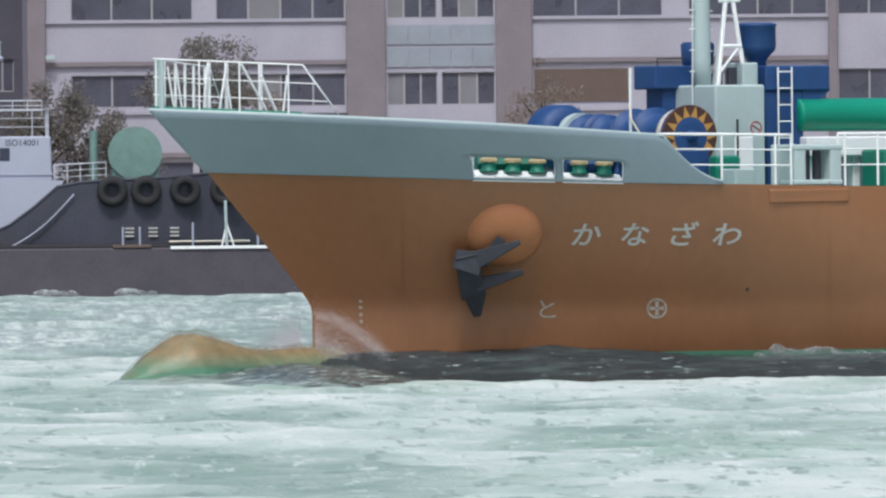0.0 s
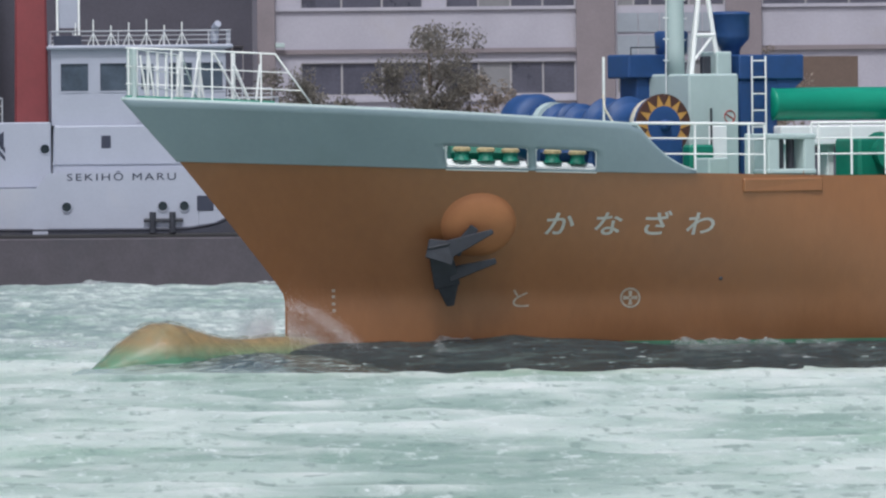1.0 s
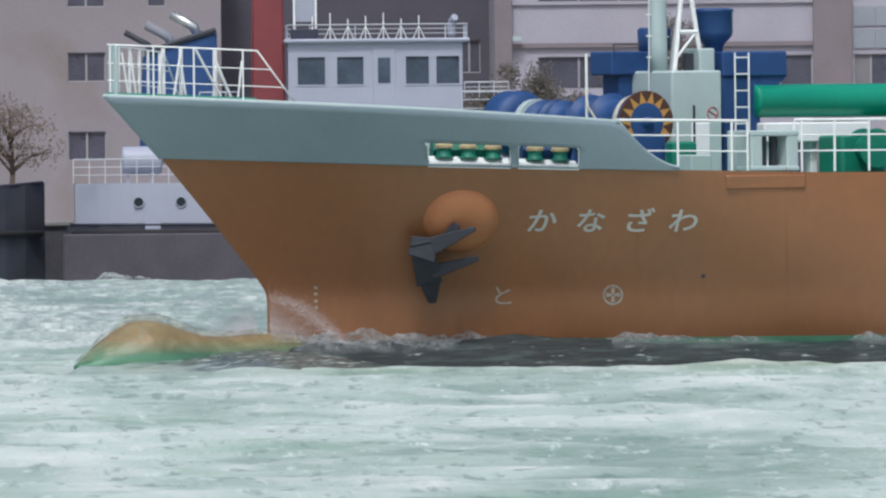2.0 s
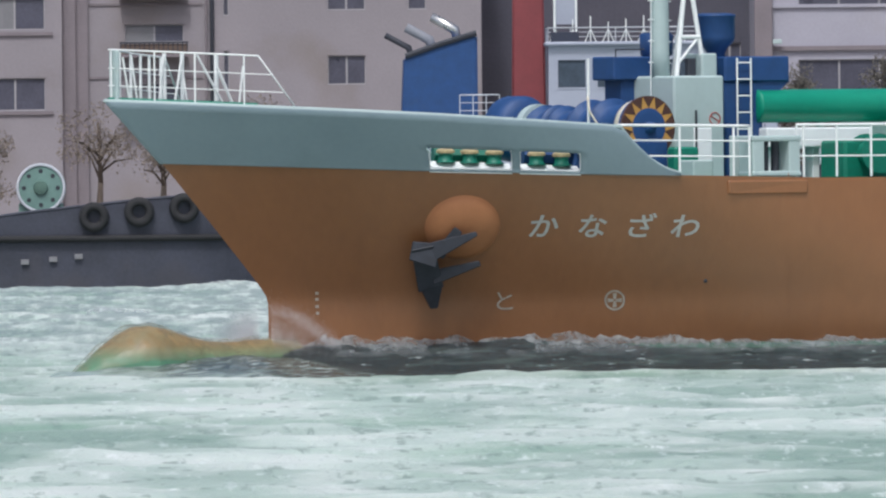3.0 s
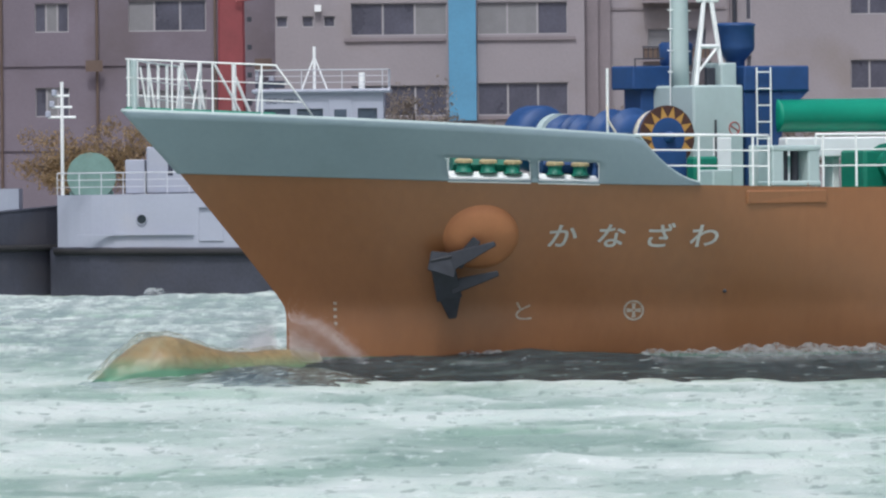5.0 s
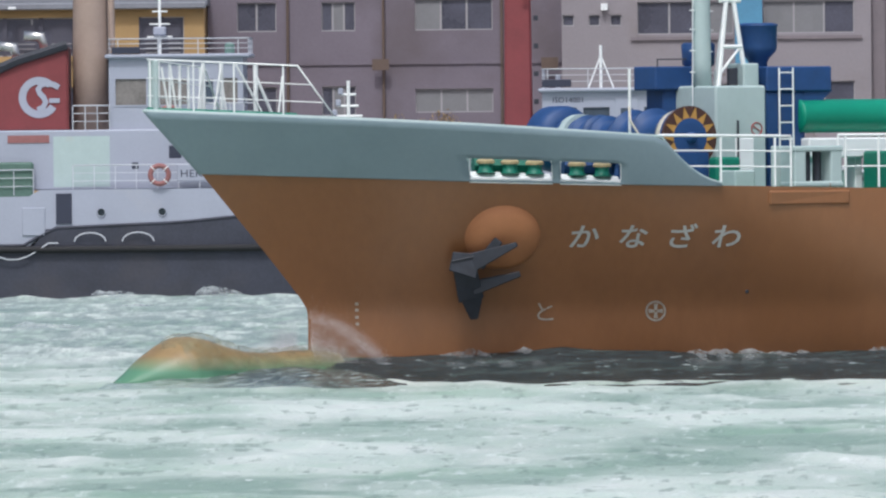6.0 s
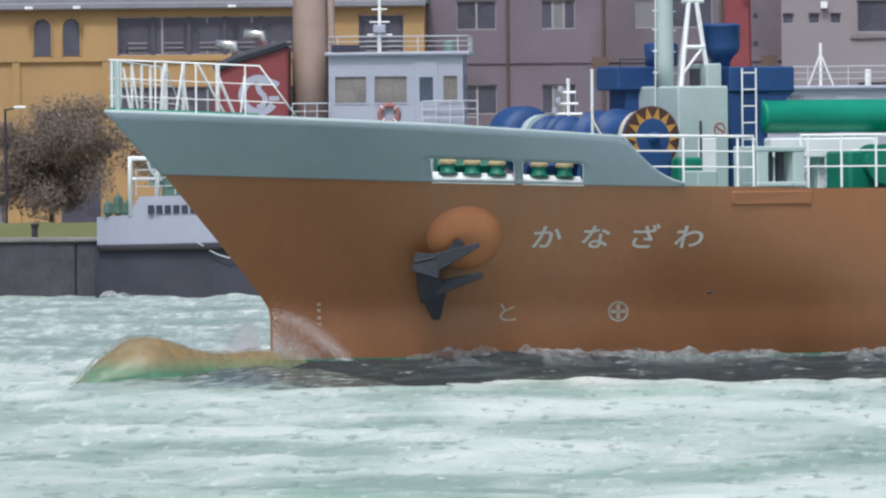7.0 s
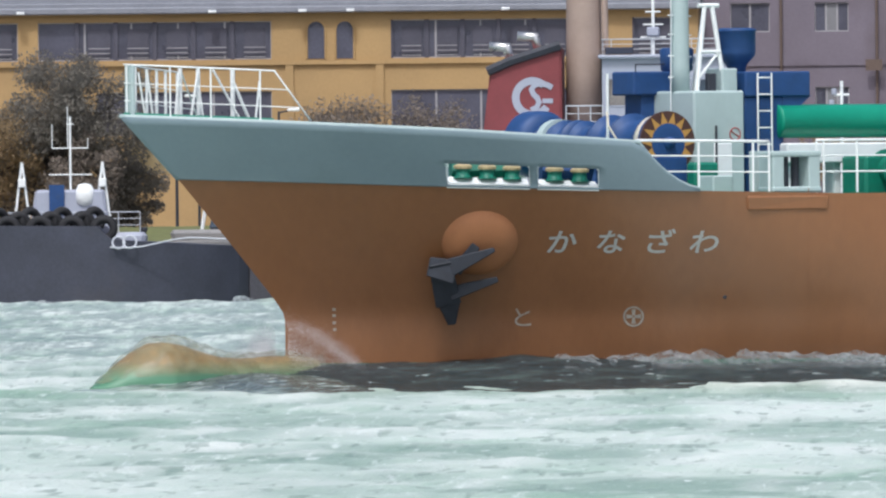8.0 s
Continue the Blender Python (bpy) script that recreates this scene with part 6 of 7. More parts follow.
def tug_c():
    t = empty("tugboat", pose(0, BERTH, 0), "moored white tug with red funnel and beige mast", "tugboat", "moored tugs")
    x0, x1 = qx(-2945), qx(-2090)
    sheer = lambda x: float(np.interp(x, [qx(u) for u in (-2945, -2660, -2640, -2400, -2090)], (1.82, 1.9, 2.55, 2.75, 3.4)))
    top = lambda x: max(sheer(x), float(np.interp(x, [qx(u) for u in (-2945, -2875, -2870, -2660, -2650, -2290)], (3.0, 3.08, 3.8, 3.85, 4.1, 4.1))))
    y = -4.3
    hull, up = hull_parts(t, x0, x1, sheer, x0 + 0.1, qx(-2180), top)
    for u in (-2739, -2540, -2432, -2250):
        porthole(up, qx(u), 3.2, y, 0.16)
    # dark plate on the uncut side, painting the shade inside an open doorway
    part("side_door", block(qx(-2620), qx(-2592), y - 0.02, y + 0.1, 2.75, 3.95), INK, up, "dark plate standing in for the shade of an open doorway")
    part("side_patch", block(qx(-2680), qx(-2640), y - 0.03, y + 0.1, 2.3, 3.4, bevel=0.02), TUGWHITE, up)
    for k in range(7):
        part("company_bar", block(qx(-2847 + 15 * k), qx(-2836 + 15 * k), y - 0.02, y + 0.1, 3.12, 3.45), INK, up)
    yh = -3.5
    dh = part("deckhouse", block(qx(-2735), qx(-2300), yh, 3.3, 4.08, 6.45, bevel=0.06), TUGWHITE, t, "white deckhouse")
    # nothing is cut here: a coloured plate stands for the recess in shade
    part("recess_plate", block(qx(-2625), qx(-2525), yh - 0.012, yh + 0.1, 4.2, 6.2), MINT, dh, "pale mint plate standing in for a shaded recess")
    part("red_board", block(qx(-2706), qx(-2632), yh - 0.03, yh + 0.05, 5.95, 6.25), RED_PALE, dh, "faded red lettering board")
    for u in (-2420, -2345):
        part("house_window", block(qx(u), qx(u + 22), yh - 0.02, yh + 0.1, 5.3, 5.8, bevel=0.02), INK, dh)
    part("house_window", block(qx(-2486), qx(-2474), yh - 0.03, yh + 0.1, 4.9, 5.15, bevel=0.02), INK, dh)
    nb = part("name_board", block(qx(-2405), qx(-2262), y + 0.2, y + 0.26, 4.4, 5.05, bevel=0.02), TUGWHITE, t)
    lettering("name", "HEKIH\u014c MARU", 0.42, INK, t, lambda a, b: Vector((qx(-2400) + a * 1.1, y + 0.19, 4.55 + b)), 1.05)
    rail_run(t, [(qx(-2590), y + 0.3, 4.1), (qx(-2290), y + 0.3, 4.1)], 0.95, 9, "side_rail")
    rail_run(t, [(qx(-2590), yh + 0.1, 6.45), (qx(-2525), yh + 0.1, 6.45)], 0.95, 4, "upper_rail")
    roof = bridge(t, qx(-2526), qx(-2288), 6.45, 9.25, yh + 0.3, 2.6, 7.35, 8.5, [(qx(a), qx(a + w)) for a, w in ((-2517, 60), (-2447, 62), (-2325, 30))], 0.6, (qx(-2374), qx(-2332)), LIGHTGLASS)
    rail_run(t, [(qx(-2360), yh - 0.02, 6.45), (qx(-2262), yh - 0.02, 6.45)], 1.0, 5, "wing_rail")
    part("name_box", block(qx(-2520), qx(-2470), yh + 0.05, yh + 0.25, 9.42, 9.7, bevel=0.02), INK, roof)
    ms = part("radar_mast", bar((qx(-2438), -1, 9.3), (qx(-2438), -1, 11.6), 0.06), RAILWHITE, roof, "white radar mast")
    for z, w in ((10.1, 0.5), (10.6, 0.4), (11.1, 0.3)):
        part("mast_arm", bar((qx(-2438) - w, -1, z), (qx(-2438) + w, -1, z), 0.03), RAILWHITE, ms)
    part("radar", block(qx(-2438) - 0.25, qx(-2438) + 0.25, -1.3, -0.8, 10.15, 10.5, bevel=0.05), TUGWHITE, ms)
    part("searchlight", turned([(0.1, 0), (0.2, 0.1), (0.2, 0.45), (0.1, 0.55)], 12), PALEGREEN, roof).location = (qx(-2312), -2.5, 9.3)
    bl = part("bow_mast", bar((qx(-2104), -1.0, 3.2), (qx(-2104), -1.0, 8.3), 0.07), RAILWHITE, t, "white bow light mast")
    for z, w in ((6.9, 0.55), (7.3, 0.4), (7.75, 0.3)):
        part("mast_arm", bar((qx(-2104) - w, -1, z), (qx(-2104) + w, -1, z), 0.05), RAILWHITE, bl)
        part("mast_light", block(qx(-2104) - w - 0.1, qx(-2104) - w + 0.1, -1.15, -0.9, z, z + 0.25, bevel=0.03), TUGWHITE, bl)
    # funnel and mast
    bm = bmesh.new()
    fp = ((-2740, 6.4), (-2600, 6.4), (-2600, 9.75), (-2690, 9.1), (-2728, 8.7))
    a = [bm.verts.new((qx(u), -1.9, z)) for u, z in fp]
    b = [bm.verts.new((qx(u), 1.6, z)) for u, z in fp]
    bm.faces.new(a)
    bm.faces.new(b[::-1])
    for i in range(5):
        bm.faces.new((a[i], b[i], b[(i + 1) % 5], a[(i + 1) % 5]))
    bmesh.ops.recalc_face_normals(bm, faces=bm.faces[:])
    bmesh.ops.bevel(bm, geom=bm.edges[:], offset=0.08, segments=2, affect="EDGES")
    fun = part("funnel", bm, TUGRED, t, "dull red raked funnel with pale ring mark")
    sg_mark(t, qx(-2652), -1.93, 7.75, 1.3)
    part("funnel_cap", tube([(qx(-2732), -1.92, 8.8), (qx(-2690), -1.92, 9.2), (qx(-2602), -1.92, 9.8)], 0.2, 6), IRON, fun)
    for u, z in ((-2640, 9.6), (-2690, 9.2)):
        part("exhaust_pipe", tube([(qx(u), -0.8, z - 0.2), (qx(u) - 0.2, -0.8, z + 0.55), (qx(u - 40), -0.8, z + 0.6)], 0.18, 12), SILVER, fun, "", True)
    mast = part("mast", turned([(0.74, 6.4), (0.72, 9), (0.66, 13), (0.62, 15.5)], 20), BEIGE_MAST, t, "beige cylindrical mast", True)
    mast.location = (qx(-2562), -0.5, 0)
    part("mast_pipe", bar((0.85, -0.3, 9.6), (0.8, -0.3, 14), 0.14, n=10), BEIGE_MAST, mast)
    # stern gear
    winch(t, qx(-2811), -1.4, 5.25, 0.92, holes=True)
    part("green_tank", block(qx(-2822), qx(-2660), -3.98, -3.52, 3.7, 5.2, bevel=0.08), GREENTANK, t, "dull green deck tank")
    rail_run(t, [(qx(-2868), y + 0.25, 3.85), (qx(-2660), y + 0.25, 3.9)], 1.0, 7, "stern_rail")
    part("stern_frame", tube([(qx(-2878), -3.8, 3.0), (qx(-2878), -3.8, 5.3), (qx(-2830), -3.8, 5.3), (qx(-2830), -3.8, 3.8)], 0.1, 8), RAILWHITE, t, "white towing frame", True)
    part("stern_frame_bar", bar((qx(-2878), -3.8, 4.5), (qx(-2830), -3.8, 4.5), 0.06), RAILWHITE, t)
    for i, u in enumerate((-2930, -2912, -2896)):
        part("deck_gear", block(qx(u), qx(u + 20), -3.4, -2.4, 3.0, 3.7 + 0.25 * (i % 2), bevel=0.18, top=(0.7, 0.7)), GREENTANK, t)
    for u in (-2560, -2475):
        part("handhold", tube([Vector((qx(u) - 0.62 * math.cos(math.pi * k / 8), y - 0.12, 2.05 + 0.35 * math.sin(math.pi * k / 8))) for k in range(9)], 0.028, 6), TUGRAIL, hull)
    for u in (-2430, -2405, -2380):
        part("deck_bitts", bar((qx(u), -3.9, 2.7), (qx(u), -3.9, 3.15), 0.17, n=10), IRON, t)
    part("capstan", turned([(0.5, 0), (0.4, 0.1), (0.35, 0.8), (0.5, 0.9), (0.45, 1.05)], 16), PALEGREEN, t, "pale green capstan").location = (qx(-2345), -3.7, 2.75)
    rope = [Vector((qx(-2760 + 18 * k), -4.45, 2.0 - 0.65 * math.sin(math.pi * min(k / 7, 1)))) for k in range(9)]
    part("mooring_rope", tube(rope, 0.03, 6), TUGRAIL, t, "pale mooring rope", True)
    return t


tug_a()
tug_b()
tug_c()
lifebuoy(qx(-2419), BERTH - 3.3, 6.95)
lifebuoy(qx(-2436), BERTH - 4.4, 4.65)


def low_barge():
    """The dark low hull beside the lawn with a patrol boat's mast behind it."""
    t = empty("barge", pose(0, BERTH, 0), "low dark moored barge with heaped black fenders", "barge")
    x0, x1 = qx(-3720), qx(-3165)
    sheer = lambda x: float(np.interp(x, [qx(u) for u in (-3720, -3590, -3420, -3400, -3165)], (2.9, 2.9, 2.85, 2.3, 2.0)))
    hull = part("hull", side_skin(x0, x1, lambda x: -1.2, sheer, (x0, x1)), TUGBLACK, t, "weathered black hull lightened for haze")
    for i in range(13):
        tyre(hull, qx(-3640 + 19 * i), -3.6 + 0.3 * (i % 3), 2.75 + 0.35 * ((i * 7) % 3) / 2, 0.55, 20 * (i % 3))
    part("deck_rope", torus(bmesh.new(), pose(qx(-3385), -4.2, 2.2, 80), 0.24, 0.04, 14, 6), TUGRAIL, t)
    part("deck_rope", torus(bmesh.new(), pose(qx(-3365), -4.2, 2.22, 75), 0.26, 0.04, 14, 6), TUGRAIL, t)
    part("mooring_rope", tube([Vector((qx(-3400 + 28 * k), -4.35, 2.02 + 0.05 * k - 0.1 * math.sin(k))) for k in range(9)], 0.03, 6), TUGRAIL, t, "pale mooring rope", True)
    s = empty("patrol_boat", pose(qx(-3487), 951.5, 0), "small white patrol boat with a lattice mast", "boat")
    part("hull", block(-3.5, 3.0, -1.0, 0.9, -0.5, 2.6, bevel=0.15), TUGWHITE, s)
    part("cabin", block(-1.6, 1.6, -0.9, 0.8, 2.6, 4.3, bevel=0.1, top=(0.85, 0.9)), TUGWHITE, s, "white cabin")
    part("cabin_window", block(-0.8, -0.2, -0.93, -0.86, 3.3, 4.5), BLUE, s)
    m = part("mast", bar((0, 0, 4.2), (0, 0, 7.2), 0.045), RAILWHITE, s, "white lattice mast")
    for z, w in ((4.9, 0.85), (5.95, 0.72), (6.9, 0.14)):
        part("mast_arm", bar((-w, 0, z), (w, 0, z), 0.024), RAILWHITE, m)
    for x, h in ((-0.72, 6.9), (0.70, 6.35), (-0.1, 7.6)):
        part("aerial", bar((x, 0, 5.95), (x, 0, h), 0.02), RAILWHITE, m)
    for x in (-1.9, 1.3):
        for dx in (-0.35, 0.35):
            part("tripod_leg", bar((x + dx, -0.5, 2.6), (x, -0.5, 5.4), 0.05), RAILWHITE, m)
        part("tripod_lamp", block(x - 0.15, x + 0.15, -0.65, -0.35, 4.4, 4.75, bevel=0.03), RAILWHITE, m)
    part("radome", turned([(0.2, 3.6), (0.4, 3.75), (0.42, 4.2), (0.25, 4.5), (0.05, 4.55)], 16), RAILWHITE, m, "", True).location = (0.6, -0.6, 0)
    rail_run(s, [(-3.2, -0.95, 2.6), (2.8, -0.95, 2.6)], 0.8, 8)
    k = empty("skiff", pose(qx(-3240), 955.5, 2.02), "small grey work skiff ashore on the quay", "boat")
    part("hull", block(-1.6, 1.6, -0.7, 0.7, 0, 0.65, bevel=0.15, top=(1.1, 1.15)), CONCRETE, k)
    part("windscreen", block(-0.2, 0.9, -0.5, 0.5, 0.65, 1.3, bevel=0.08, top=(0.7, 0.9)), TUGGLASS, k)
    part("roll_bar", tube([(-0.5, -0.5, 0.6), (-0.35, -0.5, 1.5), (-0.35, 0.5, 1.5), (-0.5, 0.5, 0.6)], 0.05, 6), RAILWHITE, k)


low_barge()


def pontoon():
    p = empty("pontoon", pose(0, 943.6, 0), "dark brown floating pontoon beside the tug's bow", "pontoon")
    part("deck_box", block(qx(-715), qx(545), -0.9, 0.5, -1.0, 1.72, bevel=0.06), PONTOON, p)
    part("edge_strip", block(qx(300), qx(540), -0.98, -0.91, 1.66, 1.78), RAILWHITE, p, "pale edge strip")
    for u, z in ((340, 2.7), (455, 2.6)):
        part("post", bar((qx(u), -0.6, 1.72), (qx(u), -0.6, z), 0.045), TUGWHITE, p)
    st = part("stand", bar((qx(400), -0.6, 1.72), (qx(398), -0.6, 3.55), 0.06), MINT, p, "pale mint stand")
    for dx in (-0.25, 0.25):
        part("stand_leg", bar((qx(402) + dx, -0.6, 1.72), (qx(400), -0.6, 2.6), 0.04), RAILWHITE, st)
    part("step", block(qx(198), qx(266), -0.95, -0.3, 1.725, 1.84, bevel=0.02), PANEL_BROWN, p)
    for u in (216, 246):
        part("step_rail", bar((qx(u), -0.8, 1.84), (qx(u), -0.8, 2.55), 0.04), TUGWHITE, p)


PONTOON = mat("weathered brown black steel", (0.068, 0.060, 0.072), 0.75, vary=0.25, size=1.2, bump=0.02, stain=(0.05, 0.05, 0.06))
pontoon()


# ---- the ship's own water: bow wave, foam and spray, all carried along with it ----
def wash_material(name, deep, back, glint_at):
    """The face of the bow wave, the hull's dark reflection put into its colour: glossy, drawn out in ripples, with
    lighter backs and a few painted glints.
    """
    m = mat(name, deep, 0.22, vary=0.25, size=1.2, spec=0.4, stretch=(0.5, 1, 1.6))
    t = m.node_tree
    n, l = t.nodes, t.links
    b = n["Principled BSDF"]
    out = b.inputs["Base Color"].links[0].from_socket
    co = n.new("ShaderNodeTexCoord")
    # lighter backs first, then pale flecks painted as glints
    for scale, size, lo, hi, most, colour in (((0.55, 1.6, 5.0), 1.0, 0.50, 0.66, 0.8, back), ((1.1, 3.0, 9.0), 1.6, glint_at, glint_at + 0.06, 0.85, (0.50, 0.56, 0.54))):
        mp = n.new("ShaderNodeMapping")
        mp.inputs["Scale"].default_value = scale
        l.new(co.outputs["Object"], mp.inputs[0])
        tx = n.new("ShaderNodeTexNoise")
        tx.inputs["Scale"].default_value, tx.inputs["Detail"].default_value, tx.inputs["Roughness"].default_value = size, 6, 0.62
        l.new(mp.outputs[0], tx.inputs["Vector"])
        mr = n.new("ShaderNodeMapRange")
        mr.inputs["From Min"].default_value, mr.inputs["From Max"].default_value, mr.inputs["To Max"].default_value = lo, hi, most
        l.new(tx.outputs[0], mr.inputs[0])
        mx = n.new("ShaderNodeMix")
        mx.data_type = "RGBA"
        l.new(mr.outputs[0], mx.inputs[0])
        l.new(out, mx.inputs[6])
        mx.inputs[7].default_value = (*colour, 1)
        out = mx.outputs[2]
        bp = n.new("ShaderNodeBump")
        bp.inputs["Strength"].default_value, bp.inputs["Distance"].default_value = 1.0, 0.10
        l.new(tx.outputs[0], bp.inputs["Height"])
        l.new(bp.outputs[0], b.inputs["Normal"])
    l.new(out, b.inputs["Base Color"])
    return m


RIPPLE = wash_material("dark rippled wash with painted glints", (0.06, 0.085, 0.08), (0.20, 0.26, 0.235), 0.545)
# the dark colour stands for the hull mirrored in the water
WAVE_DARK = wash_material("wave face with painted hull reflection", (0.034, 0.048, 0.052), (0.095, 0.128, 0.120), 0.63)


def pale_ahead(m, x0, x1, pale):
    """Towards the bow the wash turns into the silty sea, along a ragged border."""
    t = m.node_tree
    n, l = t.nodes, t.links
    b = n["Principled BSDF"]
    dark = b.inputs["Base Color"].links[0].from_socket
    co = n.new("ShaderNodeTexCoord")
    sp = n.new("ShaderNodeSeparateXYZ")
    l.new(co.outputs["Object"], sp.inputs[0])
    mp = n.new("ShaderNodeMapping")
    mp.inputs["Scale"].default_value = (1.2, 2.4, 4.0)
    l.new(co.outputs["Object"], mp.inputs[0])
    nz = n.new("ShaderNodeTexNoise")
    nz.inputs["Scale"].default_value, nz.inputs["Detail"].default_value = 1.3, 6
    l.new(mp.outputs[0], nz.inputs["Vector"])
    ad = n.new("ShaderNodeMath")
    ad.operation = "MULTIPLY_ADD"
    l.new(nz.outputs[0], ad.inputs[0])
    ad.inputs[1].default_value = 5.0
    l.new(sp.outputs[0], ad.inputs[2])
    mr = n.new("ShaderNodeMapRange")
    mr.inputs["From Min"].default_value, mr.inputs["From Max"].default_value, mr.inputs["To Max"].default_value = x0 + 2.5, x1 + 2.5, 0.92
    l.new(ad.outputs[0], mr.inputs[0])
    mx = n.new("ShaderNodeMix")
    mx.data_type = "RGBA"
    l.new(mr.outputs[0], mx.inputs[0])
    l.new(dark, mx.inputs[6])
    mx.inputs[7].default_value = (*pale, 1)
    l.new(mx.outputs[2], b.inputs["Base Color"])


pale_ahead(RIPPLE, 3.2, 5.2, (0.42, 0.51, 0.45))
FOAM = mat("churned foam", (0.56, 0.60, 0.61), 0.95, vary=0.12, size=0.4, bump=0.02, grain=9, lace=(3.2, 0.28, 0.68, 0.88))


def thin_foot(m, z0, z1):
    """The foam thins out towards its foot."""
    t = m.node_tree
    n, l = t.nodes, t.links
    b = n["Principled BSDF"]
    old = b.inputs["Alpha"].links[0].from_socket
    co = n.new("ShaderNodeTexCoord")
    sp = n.new("ShaderNodeSeparateXYZ")
    l.new(co.outputs["Object"], sp.inputs[0])
    mr = n.new("ShaderNodeMapRange")
    mr.inputs["From Min"].default_value, mr.inputs["From Max"].default_value = z0, z1
    l.new(sp.outputs[2], mr.inputs[0])
    mu = n.new("ShaderNodeMath")
    mu.operation = "MULTIPLY"
    l.new(old, mu.inputs[0])
    l.new(mr.outputs[0], mu.inputs[1])
    l.new(mu.outputs[0], b.inputs["Alpha"])


thin_foot(FOAM, -0.26, 0.06)


def airy(m, share_through):
    """Froth scatters light through itself, so its folds stay pale."""
    t = m.node_tree
    b = t.nodes["Principled BSDF"]
    thin = t.nodes.new("ShaderNodeBsdfTranslucent")
    t.links.new(b.inputs["Base Color"].links[0].from_socket, thin.inputs[0])
    clear = t.nodes.new("ShaderNodeBsdfTransparent")
    veil = t.nodes.new("ShaderNodeMixShader")
    t.links.new(b.inputs["Alpha"].links[0].from_socket, veil.inputs[0])
    t.links.new(clear.outputs[0], veil.inputs[1])
    t.links.new(thin.outputs[0], veil.inputs[2])
    both = t.nodes.new("ShaderNodeMixShader")
    both.inputs[0].default_value = share_through
    t.links.new(b.outputs[0], both.inputs[1])
    t.links.new(veil.outputs[0], both.inputs[2])
    t.links.new(both.outputs[0], t.nodes["Material Output"].inputs[0])


airy(FOAM, 0.5)
FILM = mat("silty sheet of sea water", (0.30, 0.29, 0.18), 0.3, vary=0.2, size=0.4, bump=0.04, grain=4, spec=0.35, lace=(5.0, 0.34, 0.72, 0.55))
SPRAY = bpy.data.materials.new("thin spray")
SPRAY.use_nodes = True
SPRAY.node_tree.nodes["Principled BSDF"].inputs["Base Color"].default_value = (0.8, 0.8, 0.82, 1)
SPRAY.node_tree.nodes["Principled BSDF"].inputs["Roughness"].default_value = 0.6


def wave_strip(d0, d1, crest, seed, out=9.0, n=110, fall=0.75):
    """Water heaped along the port side: crest(d) gives its height against the hull."""
    bm = bmesh.new()
    rows = []
    for i in range(n + 1):
        f = i / n
        d = d0 + (d1 - d0) * f
        x = side_x(max(d, 0.05), 0.0) if d > 0.05 else -d / math.cos(radians(30.5))
        y = half(x, 0.0) if d > 0.05 else 0.25
        fade = min(1, f / 0.08, (1 - f) / 0.12)
        row = []
        for j, (o, h) in enumerate(((-0.35, 0.98), (0.0, 1.0), (0.18, 0.93), (0.38, 0.74), (0.62, 0.45), (0.9, 0.18), (1.3, -0.08), (1.9, -0.28), (2.6, -0.42), (3.4, -0.50), (4.3, -0.55), (5.3, -0.60), (6.4, -0.66), (7.6, -0.74), (out, -0.95))):
            c = crest(d) * fade - (1 - fade) * 1.1
            z = -0.78 + (c + 0.78) * (h + 0.95) / 1.95 + 0.05 * noise.noise((d * 1.1, o * 2.0, seed)) + 0.02 * noise.noise((d * 4.5, o * 5, seed + 3))
            row.append(bm.verts.new((x + o * fall * 0.5, y + o, z - (0.1 if j == 14 else 0) - 0.6 * (1 - fade) * max(o, 0) / out)))
        rows.append(row)
    for a, b in zip(rows, rows[1:]):
        for j in range(14):
            bm.faces.new((a[j], b[j], b[j + 1], a[j + 1]))
    bmesh.ops.recalc_face_normals(bm, faces=bm.faces[:])
    return bm


def crest_main(d):
    return float(np.interp(d, (-0.8, 0, 0.8, 1.6, 3.0, 5.0, 6.5, 8.5, 10.5, 13, 16), (-0.12, -0.02, 0.02, 0.03, 0.06, 0.16, 0.10, -0.04, -0.02, 0.02, 0.0)))


def sheet(name, bm, material, label):
    o = part(name, bm, material, None, label, True)
    return tagged(o, label, "wave")


BOW_WAVE = sheet("bow_wave", wave_strip(-1.2, 15.5, crest_main, 11), WAVE_DARK, "smooth bow wave along the orange hull, its dark reflection painted in")


def ripples():
    """Water heaped round the bulb and past the stem: pale chop ahead, dark with painted glints further aft."""
    bm = bmesh.new()
    rows = []
    for i in range(111):
        d = -5.2 + 8.2 * i / 110
        x = -d / math.cos(radians(30.5))
        level = float(np.interp(d, (-5.2, -4.3, -3.2, -2.2, -1.4, -0.6, 0.6, 1.6, 3.0), (-0.75, -0.46, -0.36, -0.30, -0.19, -0.13, -0.20, -0.40, -0.75)))
        row = []
        for j in range(19):
            o = 0.75 + 0.42 * j + 0.2 * max(d, 0)
            z = level - (0.40 + 0.3 * max(0, min(1, d + 1))) * (j / 18) ** 1.2 - 0.45 * max(0, (j - 12) / 6) ** 2 + 0.045 * noise.noise((d * 1.3, o * 1.1, 5)) + 0.03 * noise.noise((d * 3.6, o * 2.2, 8)) + 0.012 * noise.noise((d * 9, o * 5, 3))
            row.append(bm.verts.new((x + 0.3 * o, o, z)))
        rows.append(row)
    for a, b in zip(rows, rows[1:]):
        for j in range(18):
            bm.faces.new((a[j], b[j], b[j + 1], a[j + 1]))
    bmesh.ops.recalc_face_normals(bm, faces=bm.faces[:])
    return bm


BULB_WATER = sheet("bulb_wash", ripples(), RIPPLE, "broken dark water with painted glints washing past the bulb")


